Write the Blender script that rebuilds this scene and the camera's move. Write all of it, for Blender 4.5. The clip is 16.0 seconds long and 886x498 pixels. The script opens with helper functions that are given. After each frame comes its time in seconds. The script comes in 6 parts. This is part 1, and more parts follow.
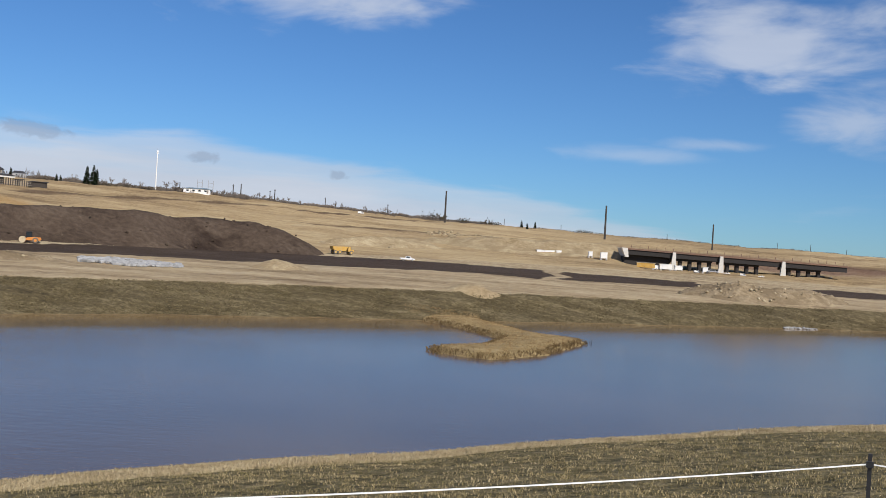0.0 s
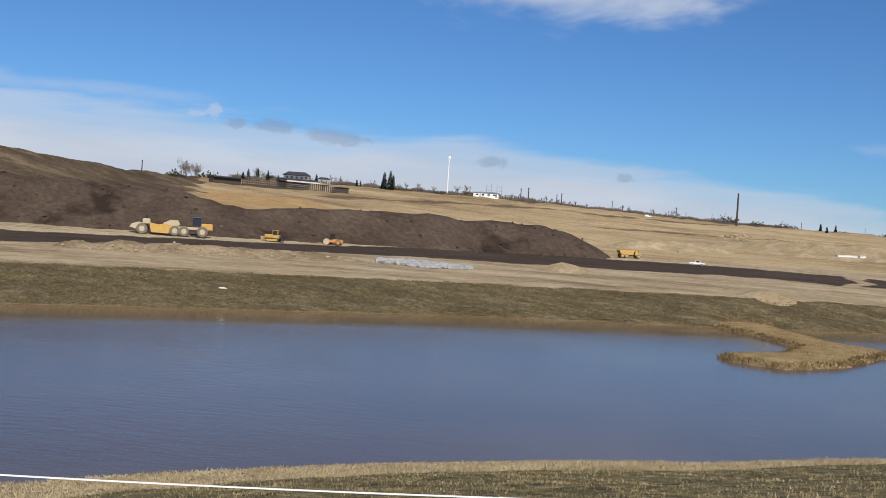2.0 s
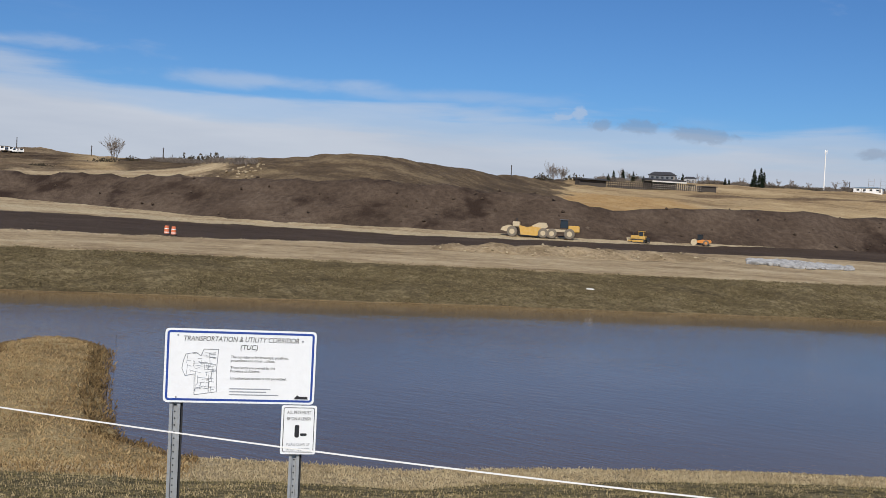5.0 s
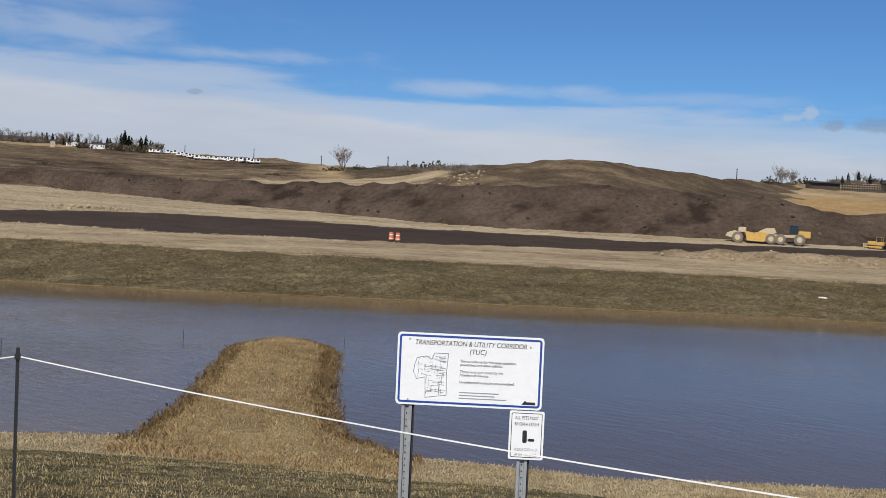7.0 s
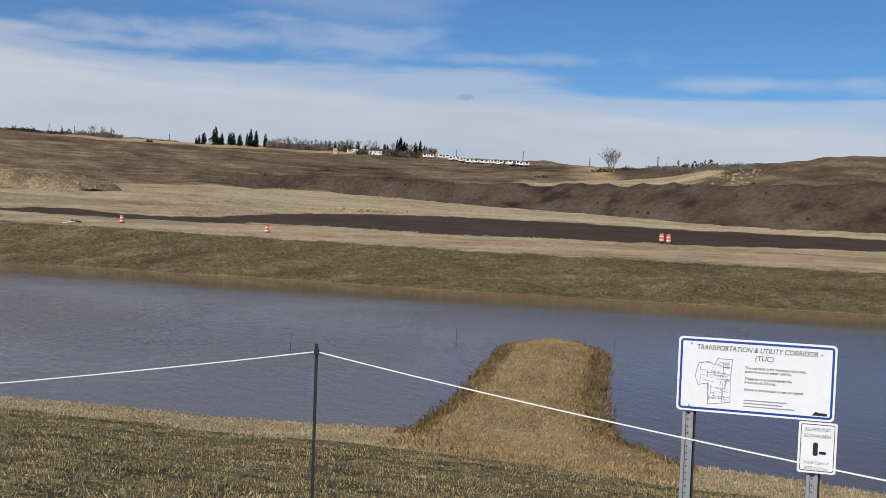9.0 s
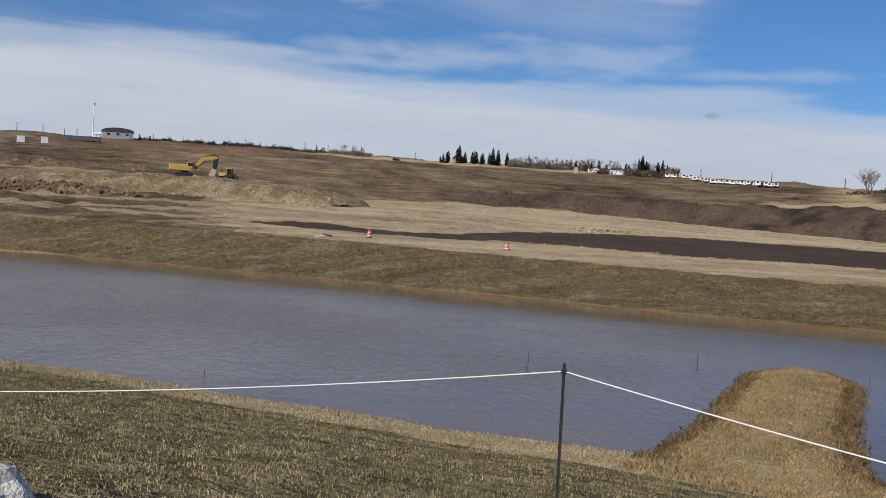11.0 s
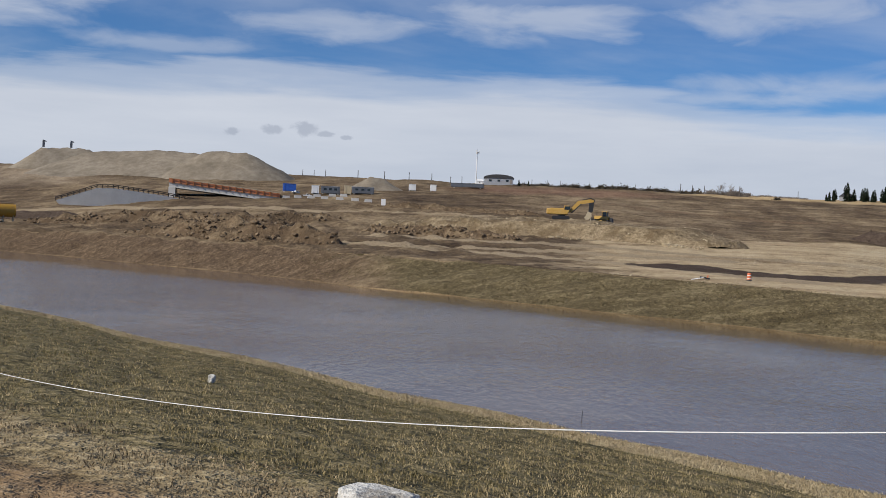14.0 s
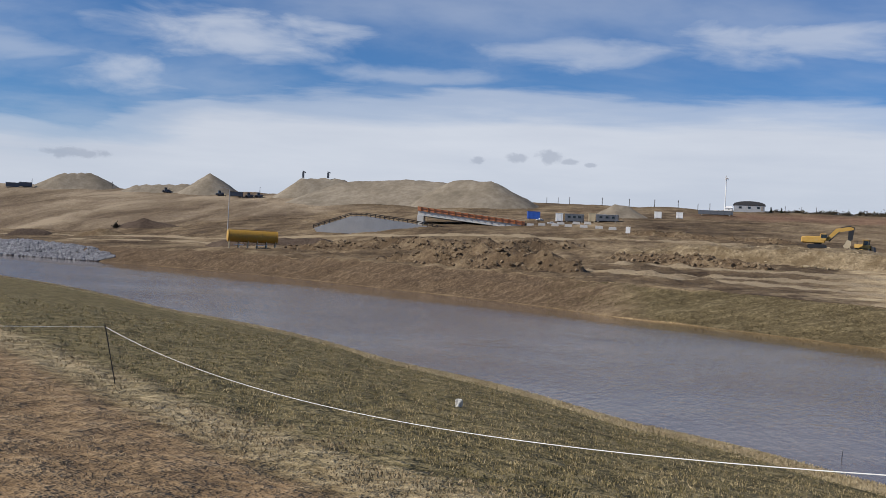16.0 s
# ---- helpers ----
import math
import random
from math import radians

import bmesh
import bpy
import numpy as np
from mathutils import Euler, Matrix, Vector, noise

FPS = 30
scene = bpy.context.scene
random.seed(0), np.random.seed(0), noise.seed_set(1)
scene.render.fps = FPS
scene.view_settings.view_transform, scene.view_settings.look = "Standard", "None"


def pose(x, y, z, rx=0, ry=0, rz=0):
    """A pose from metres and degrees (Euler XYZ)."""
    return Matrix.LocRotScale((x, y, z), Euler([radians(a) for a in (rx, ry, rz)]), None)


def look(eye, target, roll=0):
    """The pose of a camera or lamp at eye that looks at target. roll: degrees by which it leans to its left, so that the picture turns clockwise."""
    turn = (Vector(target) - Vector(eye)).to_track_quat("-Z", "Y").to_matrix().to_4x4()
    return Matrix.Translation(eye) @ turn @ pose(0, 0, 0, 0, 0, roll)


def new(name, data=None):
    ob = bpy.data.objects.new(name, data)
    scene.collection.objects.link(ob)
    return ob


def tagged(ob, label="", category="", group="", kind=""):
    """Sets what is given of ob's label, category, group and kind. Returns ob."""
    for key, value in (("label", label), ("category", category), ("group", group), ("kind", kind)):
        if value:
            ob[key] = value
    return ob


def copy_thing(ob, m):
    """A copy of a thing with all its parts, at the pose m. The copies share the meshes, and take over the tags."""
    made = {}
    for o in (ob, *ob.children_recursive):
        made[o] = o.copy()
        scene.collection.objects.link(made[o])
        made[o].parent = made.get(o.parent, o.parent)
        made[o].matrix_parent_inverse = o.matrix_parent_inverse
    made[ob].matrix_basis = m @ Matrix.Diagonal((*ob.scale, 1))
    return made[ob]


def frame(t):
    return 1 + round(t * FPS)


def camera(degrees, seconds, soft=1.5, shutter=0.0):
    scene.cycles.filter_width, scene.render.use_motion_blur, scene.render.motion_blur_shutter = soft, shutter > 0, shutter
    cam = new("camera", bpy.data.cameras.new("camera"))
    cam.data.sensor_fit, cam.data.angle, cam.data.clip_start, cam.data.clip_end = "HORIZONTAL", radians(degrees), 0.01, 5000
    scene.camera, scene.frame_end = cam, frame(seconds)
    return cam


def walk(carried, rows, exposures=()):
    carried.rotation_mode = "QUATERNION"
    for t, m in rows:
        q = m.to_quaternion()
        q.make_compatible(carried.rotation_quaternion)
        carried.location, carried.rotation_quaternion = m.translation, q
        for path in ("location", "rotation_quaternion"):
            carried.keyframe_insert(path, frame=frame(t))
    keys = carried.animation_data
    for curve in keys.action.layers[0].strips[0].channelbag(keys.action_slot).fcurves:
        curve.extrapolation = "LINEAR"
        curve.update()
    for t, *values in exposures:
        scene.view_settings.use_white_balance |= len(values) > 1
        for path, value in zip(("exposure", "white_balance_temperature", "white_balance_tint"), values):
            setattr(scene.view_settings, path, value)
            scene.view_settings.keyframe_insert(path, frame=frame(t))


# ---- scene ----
# The phone is held at arm's length in front of someone who turns on the spot on a grass bank above a pond.
EYE, REACH, LENS = 7.2, 0.33, 44.6
cam = camera(LENS, 16.0, soft=0.75)
ROWS = [  # seconds, yaw, pitch, roll
    (0.0, 0.15, 0.06, -3.40),
    (0.5, 3.50, -0.09, -3.58),
    (1.0, 6.76, -0.24, -3.63),
    (1.5, 10.74, -0.37, -3.73),
    (2.0, 15.27, -0.70, -3.70),
    (2.5, 17.73, -0.90, -3.44),
    (3.0, 19.79, -1.05, -3.10),
    (3.5, 22.87, -1.26, -2.90),
    (4.0, 26.80, -1.44, -2.91),
    (6.5, 43.53, -1.93, -2.58),
    (7.0, 46.08, -1.97, -2.55),
    (7.5, 50.06, -2.19, -2.36),
    (8.0, 53.69, -2.34, -2.19),
    (8.5, 57.08, -2.44, -2.05),
    (11.0, 72.88, -2.00, -3.00),
    (11.5, 76.72, -1.87, -3.11),
    (12.0, 80.28, -1.71, -3.09),
    (12.5, 82.97, -1.53, -2.96),
    (13.0, 85.76, -1.33, -2.77),
    (13.5, 89.17, -1.07, -2.58),
    (14.0, 92.57, -0.72, -2.57),
    (14.5, 95.54, -0.25, -2.71),
    (15.0, 98.05, -0.09, -2.80),
    (15.5, 101.97, 0.03, -2.79),
    (16.0, 105.44, 0.13, -2.92),
]


def held(yaw, pitch, roll):
    a = radians(yaw)
    return pose(-math.sin(a) * REACH, math.cos(a) * REACH, EYE, 90 + pitch, roll, yaw)


walk(cam, [(t, held(yaw, pitch, roll)) for t, yaw, pitch, roll in ROWS],
     exposures=[(0.0, 0.0), (1.0, -0.06), (2.0, -0.03), (3.5, -0.1), (7.0, -0.17), (12.5, -0.15), (16.0, -0.03)])

# ---- sky and sun ----
SUN_BEARING, SUN_HEIGHT = 212.0, 36.0  # bearings run to the left of the first view


def tree(owner):
    owner.use_nodes = True
    t = owner.node_tree
    t.nodes.clear()
    return t


def nd(t, kind, **inputs):
    n = t.nodes.new(kind)
    for k, v in inputs.items():
        n.inputs[k.replace("_", " ")].default_value = v
    return n


def math_node(t, op, a, b=None, clamp=False):
    n = t.nodes.new("ShaderNodeMath")
    n.operation, n.use_clamp = op, clamp
    for i, v in enumerate((a, b)):
        if v is None:
            continue
        if isinstance(v, (int, float)):
            n.inputs[i].default_value = v
        else:
            t.links.new(v, n.inputs[i])
    return n.outputs[0]


def ramp(t, fac, stops, kind="LINEAR"):
    n = t.nodes.new("ShaderNodeValToRGB")
    n.color_ramp.interpolation = kind
    els = n.color_ramp.elements
    while len(els) < len(stops):
        els.new(0.5)
    for el, (p, c) in zip(els, stops):
        el.position = p
        el.color = (c, c, c, 1) if isinstance(c, (int, float)) else (*c, 1)
    t.links.new(fac, n.inputs[0])
    return n.outputs[0]


def mix(t, fac, a, b, mode="MIX"):
    n = t.nodes.new("ShaderNodeMix")
    n.data_type, n.blend_type = "RGBA", mode
    for sock, v in ((n.inputs[0], fac), (n.inputs[6], a), (n.inputs[7], b)):
        if isinstance(v, (int, float)):
            sock.default_value = v
        elif isinstance(v, tuple):
            sock.default_value = (*v, 1)
        else:
            t.links.new(v, sock)
    return n.outputs[2]


def noise_node(t, vec, scale, detail=4.0, rough=0.55, distort=0.0):
    n = nd(t, "ShaderNodeTexNoise", Scale=scale, Detail=detail, Roughness=rough, Distortion=distort)
    t.links.new(vec, n.inputs["Vector"])
    return n.outputs["Fac"]


def mapping(t, vec, scale=(1, 1, 1), turn=(0, 0, 0), shift=(0, 0, 0)):
    n = nd(t, "ShaderNodeMapping", Scale=scale, Rotation=turn, Location=shift)
    t.links.new(vec, n.inputs["Vector"])
    return n.outputs[0]


world = bpy.data.worlds.new("sky")
scene.world = world
wt = tree(world)
sky = wt.nodes.new("ShaderNodeTexSky")
sky.sky_type, sky.sun_disc = "NISHITA", False
sky.sun_elevation, sky.sun_rotation = radians(SUN_HEIGHT), radians(-SUN_BEARING)
sky.altitude, sky.air_density, sky.dust_density, sky.ozone_density = 1000, 1.0, 0.3, 3.0
way = wt.nodes.new("ShaderNodeTexCoord").outputs["Generated"]
sep = wt.nodes.new("ShaderNodeSeparateXYZ")
wt.links.new(way, sep.inputs[0])
up = sep.outputs[2]
# clouds lie on a flat layer, so they crowd together towards the horizon
lift = math_node(wt, "ADD", math_node(wt, "MAXIMUM", up, 0.0), 0.075)
flat = wt.nodes.new("ShaderNodeCombineXYZ")
wt.links.new(math_node(wt, "DIVIDE", sep.outputs[0], lift), flat.inputs[0])
wt.links.new(math_node(wt, "DIVIDE", sep.outputs[1], lift), flat.inputs[1])
bearing = math_node(wt, "MULTIPLY", math_node(wt, "ARCTAN2", math_node(wt, "MULTIPLY", sep.outputs[0], -1.0), sep.outputs[1]), 180 / math.pi)
turn01 = math_node(wt, "DIVIDE", math_node(wt, "ADD", bearing, 180.0), 360.0)
layer = mapping(wt, flat.outputs[0], (0.42, 0.30, 1), (0, 0, 0.5), (3.1, 1.7, 0))
big = noise_node(wt, layer, 1.1, 7, 0.56, 0.35)
fray = noise_node(wt, mapping(wt, way, (4, 4, 34)), 1.3, 6, 0.55, 0.25)
ragged = noise_node(wt, mapping(wt, way, (9, 9, 30), (0, 0, 0.4)), 1.2, 6, 0.54, 0.4)
wisps = noise_node(wt, mapping(wt, way, (60, 60, 95)), 1.0, 6, 0.62, 0.6)
elevation = math_node(wt, "MULTIPLY", math_node(wt, "ARCSINE", up), 180 / math.pi)


def az01(b):
    return (b + 180.0) / 360.0


# a bank of low cloud whose top rises towards the left, and streaks of high cloud above it
BANK = ((-180, 0.09), (-45, -0.10), (-20, -0.02), (-10, 0.025), (-3, 0.048), (6, 0.066), (15, 0.079), (28, 0.084), (40, 0.090), (49, 0.094), (60, 0.107), (66, 0.114), (76, 0.116),
        (83, 0.130), (90, 0.142), (102, 0.140), (110, 0.133), (118, 0.120), (125, 0.090), (140, 0.08), (180, 0.09))
bank_height = ramp(wt, turn01, [(az01(b), h + 0.2) for b, h in BANK])
over = math_node(wt, "SUBTRACT", math_node(wt, "ADD", math_node(wt, "SUBTRACT", bank_height, 0.2), math_node(wt, "MULTIPLY", math_node(wt, "SUBTRACT", fray, 0.5), 0.055)), up)
low = ramp(wt, math_node(wt, "ADD", math_node(wt, "MULTIPLY", over, 12.0), 0.5), [(0.30, 0.0), (0.5, 0.55), (0.80, 0.95)], "EASE")
streak_amount = ramp(wt, turn01, [(az01(-180), 0.5), (az01(-28), 0.2), (az01(42), 0.2), (az01(62), 0.37), (az01(95), 0.45), (az01(125), 0.45), (1.0, 0.5)])
streaks = ramp(wt, math_node(wt, "SUBTRACT", math_node(wt, "ADD", big, streak_amount), 0.4), [(0.42, 0.0), (0.62, 0.34), (0.80, 0.6)], "EASE")
cloud = math_node(wt, "MAXIMUM", low, streaks)


def puff(b, e, wide, high, strength, edge, rag, hard=0.15):
    """A single cloud round a bearing and height (degrees), its rim torn by a noise."""
    u = math_node(wt, "DIVIDE", math_node(wt, "SUBTRACT", bearing, b), wide)
    w = math_node(wt, "DIVIDE", math_node(wt, "SUBTRACT", elevation, e), high)
    r = math_node(wt, "SQRT", math_node(wt, "ADD", math_node(wt, "MULTIPLY", u, u), math_node(wt, "MULTIPLY", w, w)))
    r = math_node(wt, "ADD", r, math_node(wt, "MULTIPLY", math_node(wt, "SUBTRACT", edge, 0.5), rag))
    return math_node(wt, "MULTIPLY", ramp(wt, r, [(hard, 1.0), (1.1, 0.0)], "EASE"), strength)


CLOUDS = ((-16.5, 11.2, 7.0, 3.0, 0.68), (-20.5, 7.8, 4.5, 2.2, 0.55), (8.5, 12.6, 8.0, 1.5, 0.7), (-9.5, 5.5, 4.2, 0.5, 0.34), (-14.0, 6.2, 3.4, 0.4, 0.34),
          (35.0, 6.3, 8.0, 0.5, 0.3), (45.0, 6.5, 9.0, 0.5, 0.42), (57.0, 7.6, 8.0, 0.55, 0.55), (66.5, 8.2, 8.0, 1.2, 0.5), (60.0, 6.7, 8.0, 0.45, 0.5), (72.5, 8.2, 10.0, 0.8, 0.6),
          (62.5, 11.6, 4.0, 0.8, 0.6), (75.0, 11.8, 9.0, 1.3, 0.68), (78.5, 7.6, 8.0, 0.6, 0.6), (88.0, 11.4, 9.0, 1.3, 0.72), (99.5, 10.9, 8.0, 1.2, 0.66), (107.5, 9.1, 6.0, 0.6, 0.5),
          (117.0, 10.6, 7.5, 1.5, 0.82), (122.4, 8.0, 3.4, 1.1, 0.78), (127.5, 9.0, 4.0, 1.0, 0.5))
for b, e, wide, high, strength in CLOUDS:
    cloud = math_node(wt, "MAXIMUM", cloud, puff(b, e, wide * 1.1, high * 1.15, strength * (0.8 if b > 50 else 0.95), ragged, 2.3, 0.0))
grey = None
for b, e, wide, high in ((13.05, 4.05, 0.85, 0.27), (21.0, 4.75, 1.5, 0.36), (5.9, 3.6, 0.5, 0.24), (24.3, 5.15, 1.2, 0.36), (21.9, 4.85, 1.3, 0.34), (26.4, 5.15, 0.5, 0.3), (59.2, 5.6, 0.45, 0.15),
                         (100.0, 5.3, 0.55, 0.36), (101.9, 5.1, 0.5, 0.26), (98.9, 5.0, 0.45, 0.16), (103.8, 4.9, 0.4, 0.2), (97.9, 4.9, 0.36, 0.12), (124.5, 4.0, 1.6, 0.25)):
    g = puff(b, e, wide * 1.25, high * 1.3, 0.42, wisps, 1.9, 0.45)
    grey = g if grey is None else math_node(wt, "MAXIMUM", grey, g)
for b, e, wide, high in ((28.5, 5.45, 0.9, 0.35), (27.6, 5.7, 0.5, 0.6)):
    cloud = math_node(wt, "MAXIMUM", cloud, puff(b, e, wide, high, 0.5, wisps, 2.2, 0.3))
soft_n = math_node(wt, "ADD", math_node(wt, "MULTIPLY", noise_node(wt, mapping(wt, way, (3, 3, 22)), 1.6, 5, 0.55), 0.7), math_node(wt, "MULTIPLY", ramp(wt, up, [(0.0, 0.0), (0.12, 0.5)]), 0.6))
white = ramp(wt, soft_n, [(0.3, (5.9, 6.5, 7.7)), (0.75, (7.6, 8.05, 8.95))])
bluer = mix(wt, 1.0, sky.outputs[0], (0.45, 0.72, 1.04), "MULTIPLY")
both = mix(wt, grey, mix(wt, cloud, bluer, white), (3.0, 3.5, 4.6))
bg = nd(wt, "ShaderNodeBackground", Strength=0.088)
wt.links.new(both, bg.inputs["Color"])
wt.links.new(bg.outputs[0], wt.nodes.new("ShaderNodeOutputWorld").inputs[0])

sun = new("sun", bpy.data.lights.new("sun", "SUN"))
sun.data.energy, sun.data.angle, sun.data.color = 4.6, radians(0.6), (1.0, 0.93, 0.83)
SB, SH = radians(SUN_BEARING), radians(SUN_HEIGHT)
sun.matrix_world = look((-math.sin(SB) * math.cos(SH) * 50, math.cos(SB) * math.cos(SH) * 50, math.sin(SH) * 50 + 5), (0, 0, 5))

# ---- materials ----


def material(name, rough=0.8, metal=0.0, spec=0.5):
    m = bpy.data.materials.new(name)
    t = tree(m)
    b = nd(t, "ShaderNodeBsdfPrincipled", Roughness=rough, Metallic=metal)
    b.inputs["Specular IOR Level"].default_value = spec
    out = t.nodes.new("ShaderNodeOutputMaterial")
    t.links.new(b.outputs[0], out.inputs[0])
    where = t.nodes.new("ShaderNodeNewGeometry").outputs["Position"]
    return m, t, b, where


def bump(t, b, height, dist, strength=1.0):
    n = nd(t, "ShaderNodeBump", Strength=strength, Distance=dist)
    t.links.new(height, n.inputs["Height"])
    t.links.new(n.outputs[0], b.inputs["Normal"])


def earth(name, dark, mid, light, big_size, fine_size, relief, stretch=(1, 1, 1), turn=0.0, patch=None, patch_at=(0.5, 0.62)):
    """Soil, sand or turf: three tones over a broad and a fine noise, with relief, and patches of another tone."""
    m, t, b, where = material(name, 0.95, 0.0, 0.15)
    v = mapping(t, where, stretch, (0, 0, turn))
    broad = noise_node(t, v, 1.0 / big_size, 5, 0.6)
    fine = noise_node(t, v, 1.0 / fine_size, 4, 0.65)
    f = math_node(t, "ADD", math_node(t, "MULTIPLY", broad, 0.55), math_node(t, "MULTIPLY", fine, 0.45))
    col = ramp(t, f, [(0.36, dark), (0.5, mid), (0.64, light)])
    if patch:
        p = noise_node(t, mapping(t, where, stretch, (0, 0, turn), (17, 5, 3)), 0.6 / big_size, 6, 0.62, 0.4)
        col = mix(t, ramp(t, p, [(patch_at[0], 0.0), (patch_at[1], 1.0)]), col, patch)
    t.links.new(col, b.inputs["Base Color"])
    bump(t, b, math_node(t, "ADD", fine, math_node(t, "MULTIPLY", broad, 2.0)), relief)
    return m


def plain(name, colour, rough=0.6, metal=0.0, vary=0.15, size=0.5, spec=0.5, dirt=None):
    """Paint, metal, rubber or board with faint dirt."""
    m, t, b, where = material(name, rough, metal, spec)
    n1, n2 = noise_node(t, where, 1.0 / size, 5, 0.6), noise_node(t, where, 9.0 / size, 3)
    f = math_node(t, "ADD", math_node(t, "MULTIPLY", n1, 0.65), math_node(t, "MULTIPLY", n2, 0.35))
    lo = tuple(c * (1 - vary) for c in colour)
    hi = tuple(min(1.0, c * (1 + vary)) for c in colour)
    col = ramp(t, f, [(0.35, lo), (0.65, hi)])
    if dirt:
        col = mix(t, ramp(t, n1, [(0.52, 0.0), (0.7, 0.8)]), col, dirt)
    t.links.new(col, b.inputs["Base Color"])
    bump(t, b, n2, 0.004)
    return m


def ground_material():
    """One sheet of ground: zones kept as point attributes meet along ragged edges."""
    m, t, b, where = material("ground", 0.95, 0.0, 0.12)
    n_blade = noise_node(t, where, 22.0, 3, 0.7)
    n_tuft = noise_node(t, where, 3.2, 4, 0.65)
    n_clod = noise_node(t, where, 1.1, 5, 0.65)
    n_patch = noise_node(t, mapping(t, where, (0.6, 1, 1), (0, 0, 0.5)), 0.16, 5, 0.6, 0.3)
    polar = t.nodes.new("ShaderNodeSeparateXYZ")
    t.links.new(where, polar.inputs[0])
    run = t.nodes.new("ShaderNodeCombineXYZ")  # wheel ruts and raked turf run round the pond
    t.links.new(math_node(t, "MULTIPLY", math_node(t, "ARCTAN2", polar.outputs[0], polar.outputs[1]), 9.0), run.inputs[0])
    far_off = math_node(t, "SQRT", math_node(t, "ADD", math_node(t, "MULTIPLY", polar.outputs[0], polar.outputs[0]), math_node(t, "MULTIPLY", polar.outputs[1], polar.outputs[1])))
    t.links.new(math_node(t, "MULTIPLY", far_off, 0.45), run.inputs[1])
    n_rut = noise_node(t, run.outputs[0], 1.0, 6, 0.68, 0.25)
    # broad streaks that put the shading of shallow ruts into the ground's tones
    n_lane = noise_node(t, mapping(t, run.outputs[0], (0.6, 0.32, 1)), 1.0, 6, 0.66, 0.2)
    n_wide = noise_node(t, mapping(t, where, (0.4, 1, 1), (0, 0, 0.6)), 0.035, 6, 0.62, 0.4)

    def tone(parts, dark, mid, light, spread=0.14):
        f = None
        for n, k in parts:
            g = math_node(t, "MULTIPLY", n, k)
            f = g if f is None else math_node(t, "ADD", f, g)
        return ramp(t, f, [(0.5 - spread, dark), (0.5, mid), (0.5 + spread, light)])

    def zone(base, key, col, ragged=0.5, n=None, edge=0.1):
        at = t.nodes.new("ShaderNodeAttribute")
        at.attribute_name = key
        jig = math_node(t, "MULTIPLY", math_node(t, "SUBTRACT", n or n_clod, 0.5), ragged)
        return mix(t, ramp(t, math_node(t, "ADD", at.outputs["Fac"], jig), [(0.5 - edge, 0.0), (0.5 + edge, 1.0)]), base, col)

    c = tone([(n_wide, 0.45), (n_rut, 0.25), (n_patch, 0.1), (n_clod, 0.2)], (0.235, 0.162, 0.088), (0.425, 0.31, 0.168), (0.54, 0.42, 0.245), 0.085)
    hill = tone([(n_patch, 0.45), (n_clod, 0.3), (n_wide, 0.25)], (0.055, 0.040, 0.027), (0.115, 0.082, 0.050), (0.24, 0.18, 0.105), 0.12)
    c = zone(c, "hill", hill, 0.5, n_patch)
    rough = tone([(n_wide, 0.3), (n_patch, 0.2), (n_clod, 0.16), (n_rut, 0.12), (n_lane, 0.22)], (0.045, 0.030, 0.019), (0.150, 0.107, 0.064), (0.33, 0.252, 0.155), 0.085)
    c = zone(c, "rough", rough, 0.6, n_patch)
    sand = tone([(n_rut, 0.25), (n_lane, 0.4), (n_patch, 0.15), (n_clod, 0.2)], (0.22, 0.155, 0.088), (0.42, 0.322, 0.195), (0.56, 0.455, 0.295), 0.10)
    c = zone(c, "upland", tone([(n_wide, 0.75), (n_clod, 0.25)], (0.12, 0.086, 0.055), (0.215, 0.163, 0.108), (0.34, 0.27, 0.185), 0.09), 0.4, n_wide, 0.25)
    c = zone(c, "red", tone([(n_wide, 0.4), (n_rut, 0.3), (n_clod, 0.3)], (0.11, 0.066, 0.042), (0.195, 0.118, 0.076), (0.29, 0.195, 0.125), 0.09), 0.7, n_wide, 0.2)
    c = zone(c, "sand", sand, 0.7, n_patch)
    c = zone(c, "ochre", tone([(n_patch, 0.5), (n_clod, 0.5)], (0.33, 0.20, 0.085), (0.43, 0.28, 0.125), (0.50, 0.36, 0.18)), 0.3, n_patch)
    c = zone(c, "track", tone([(n_patch, 0.4), (n_tuft, 0.6)], (0.24, 0.18, 0.11), (0.32, 0.25, 0.16), (0.40, 0.32, 0.21)), 0.4)
    c = zone(c, "lane", tone([(n_clod, 0.5), (n_tuft, 0.5)], (0.10, 0.066, 0.04), (0.165, 0.112, 0.066), (0.24, 0.17, 0.105)), 0.5, n_clod, 0.2)
    c = zone(c, "pale", tone([(n_clod, 0.5), (n_tuft, 0.5)], (0.36, 0.28, 0.17), (0.48, 0.39, 0.25), (0.58, 0.49, 0.33)), 0.5)
    c = zone(c, "soil", tone([(n_patch, 0.4), (n_clod, 0.3), (n_tuft, 0.3)], (0.045, 0.031, 0.022), (0.071, 0.050, 0.036), (0.106, 0.079, 0.058)), 0.35)
    bank = tone([(n_rut, 0.35), (n_clod, 0.3), (n_tuft, 0.35)], (0.060, 0.047, 0.025), (0.130, 0.102, 0.054), (0.26, 0.21, 0.118), 0.12)
    c = zone(c, "bank", bank, 0.25, n_tuft)
    scrub = tone([(n_rut, 0.25), (n_clod, 0.35), (n_tuft, 0.4)], (0.052, 0.034, 0.021), (0.108, 0.074, 0.045), (0.215, 0.155, 0.097), 0.10)
    c = zone(c, "scrub", scrub, 0.5, n_tuft, 0.25)
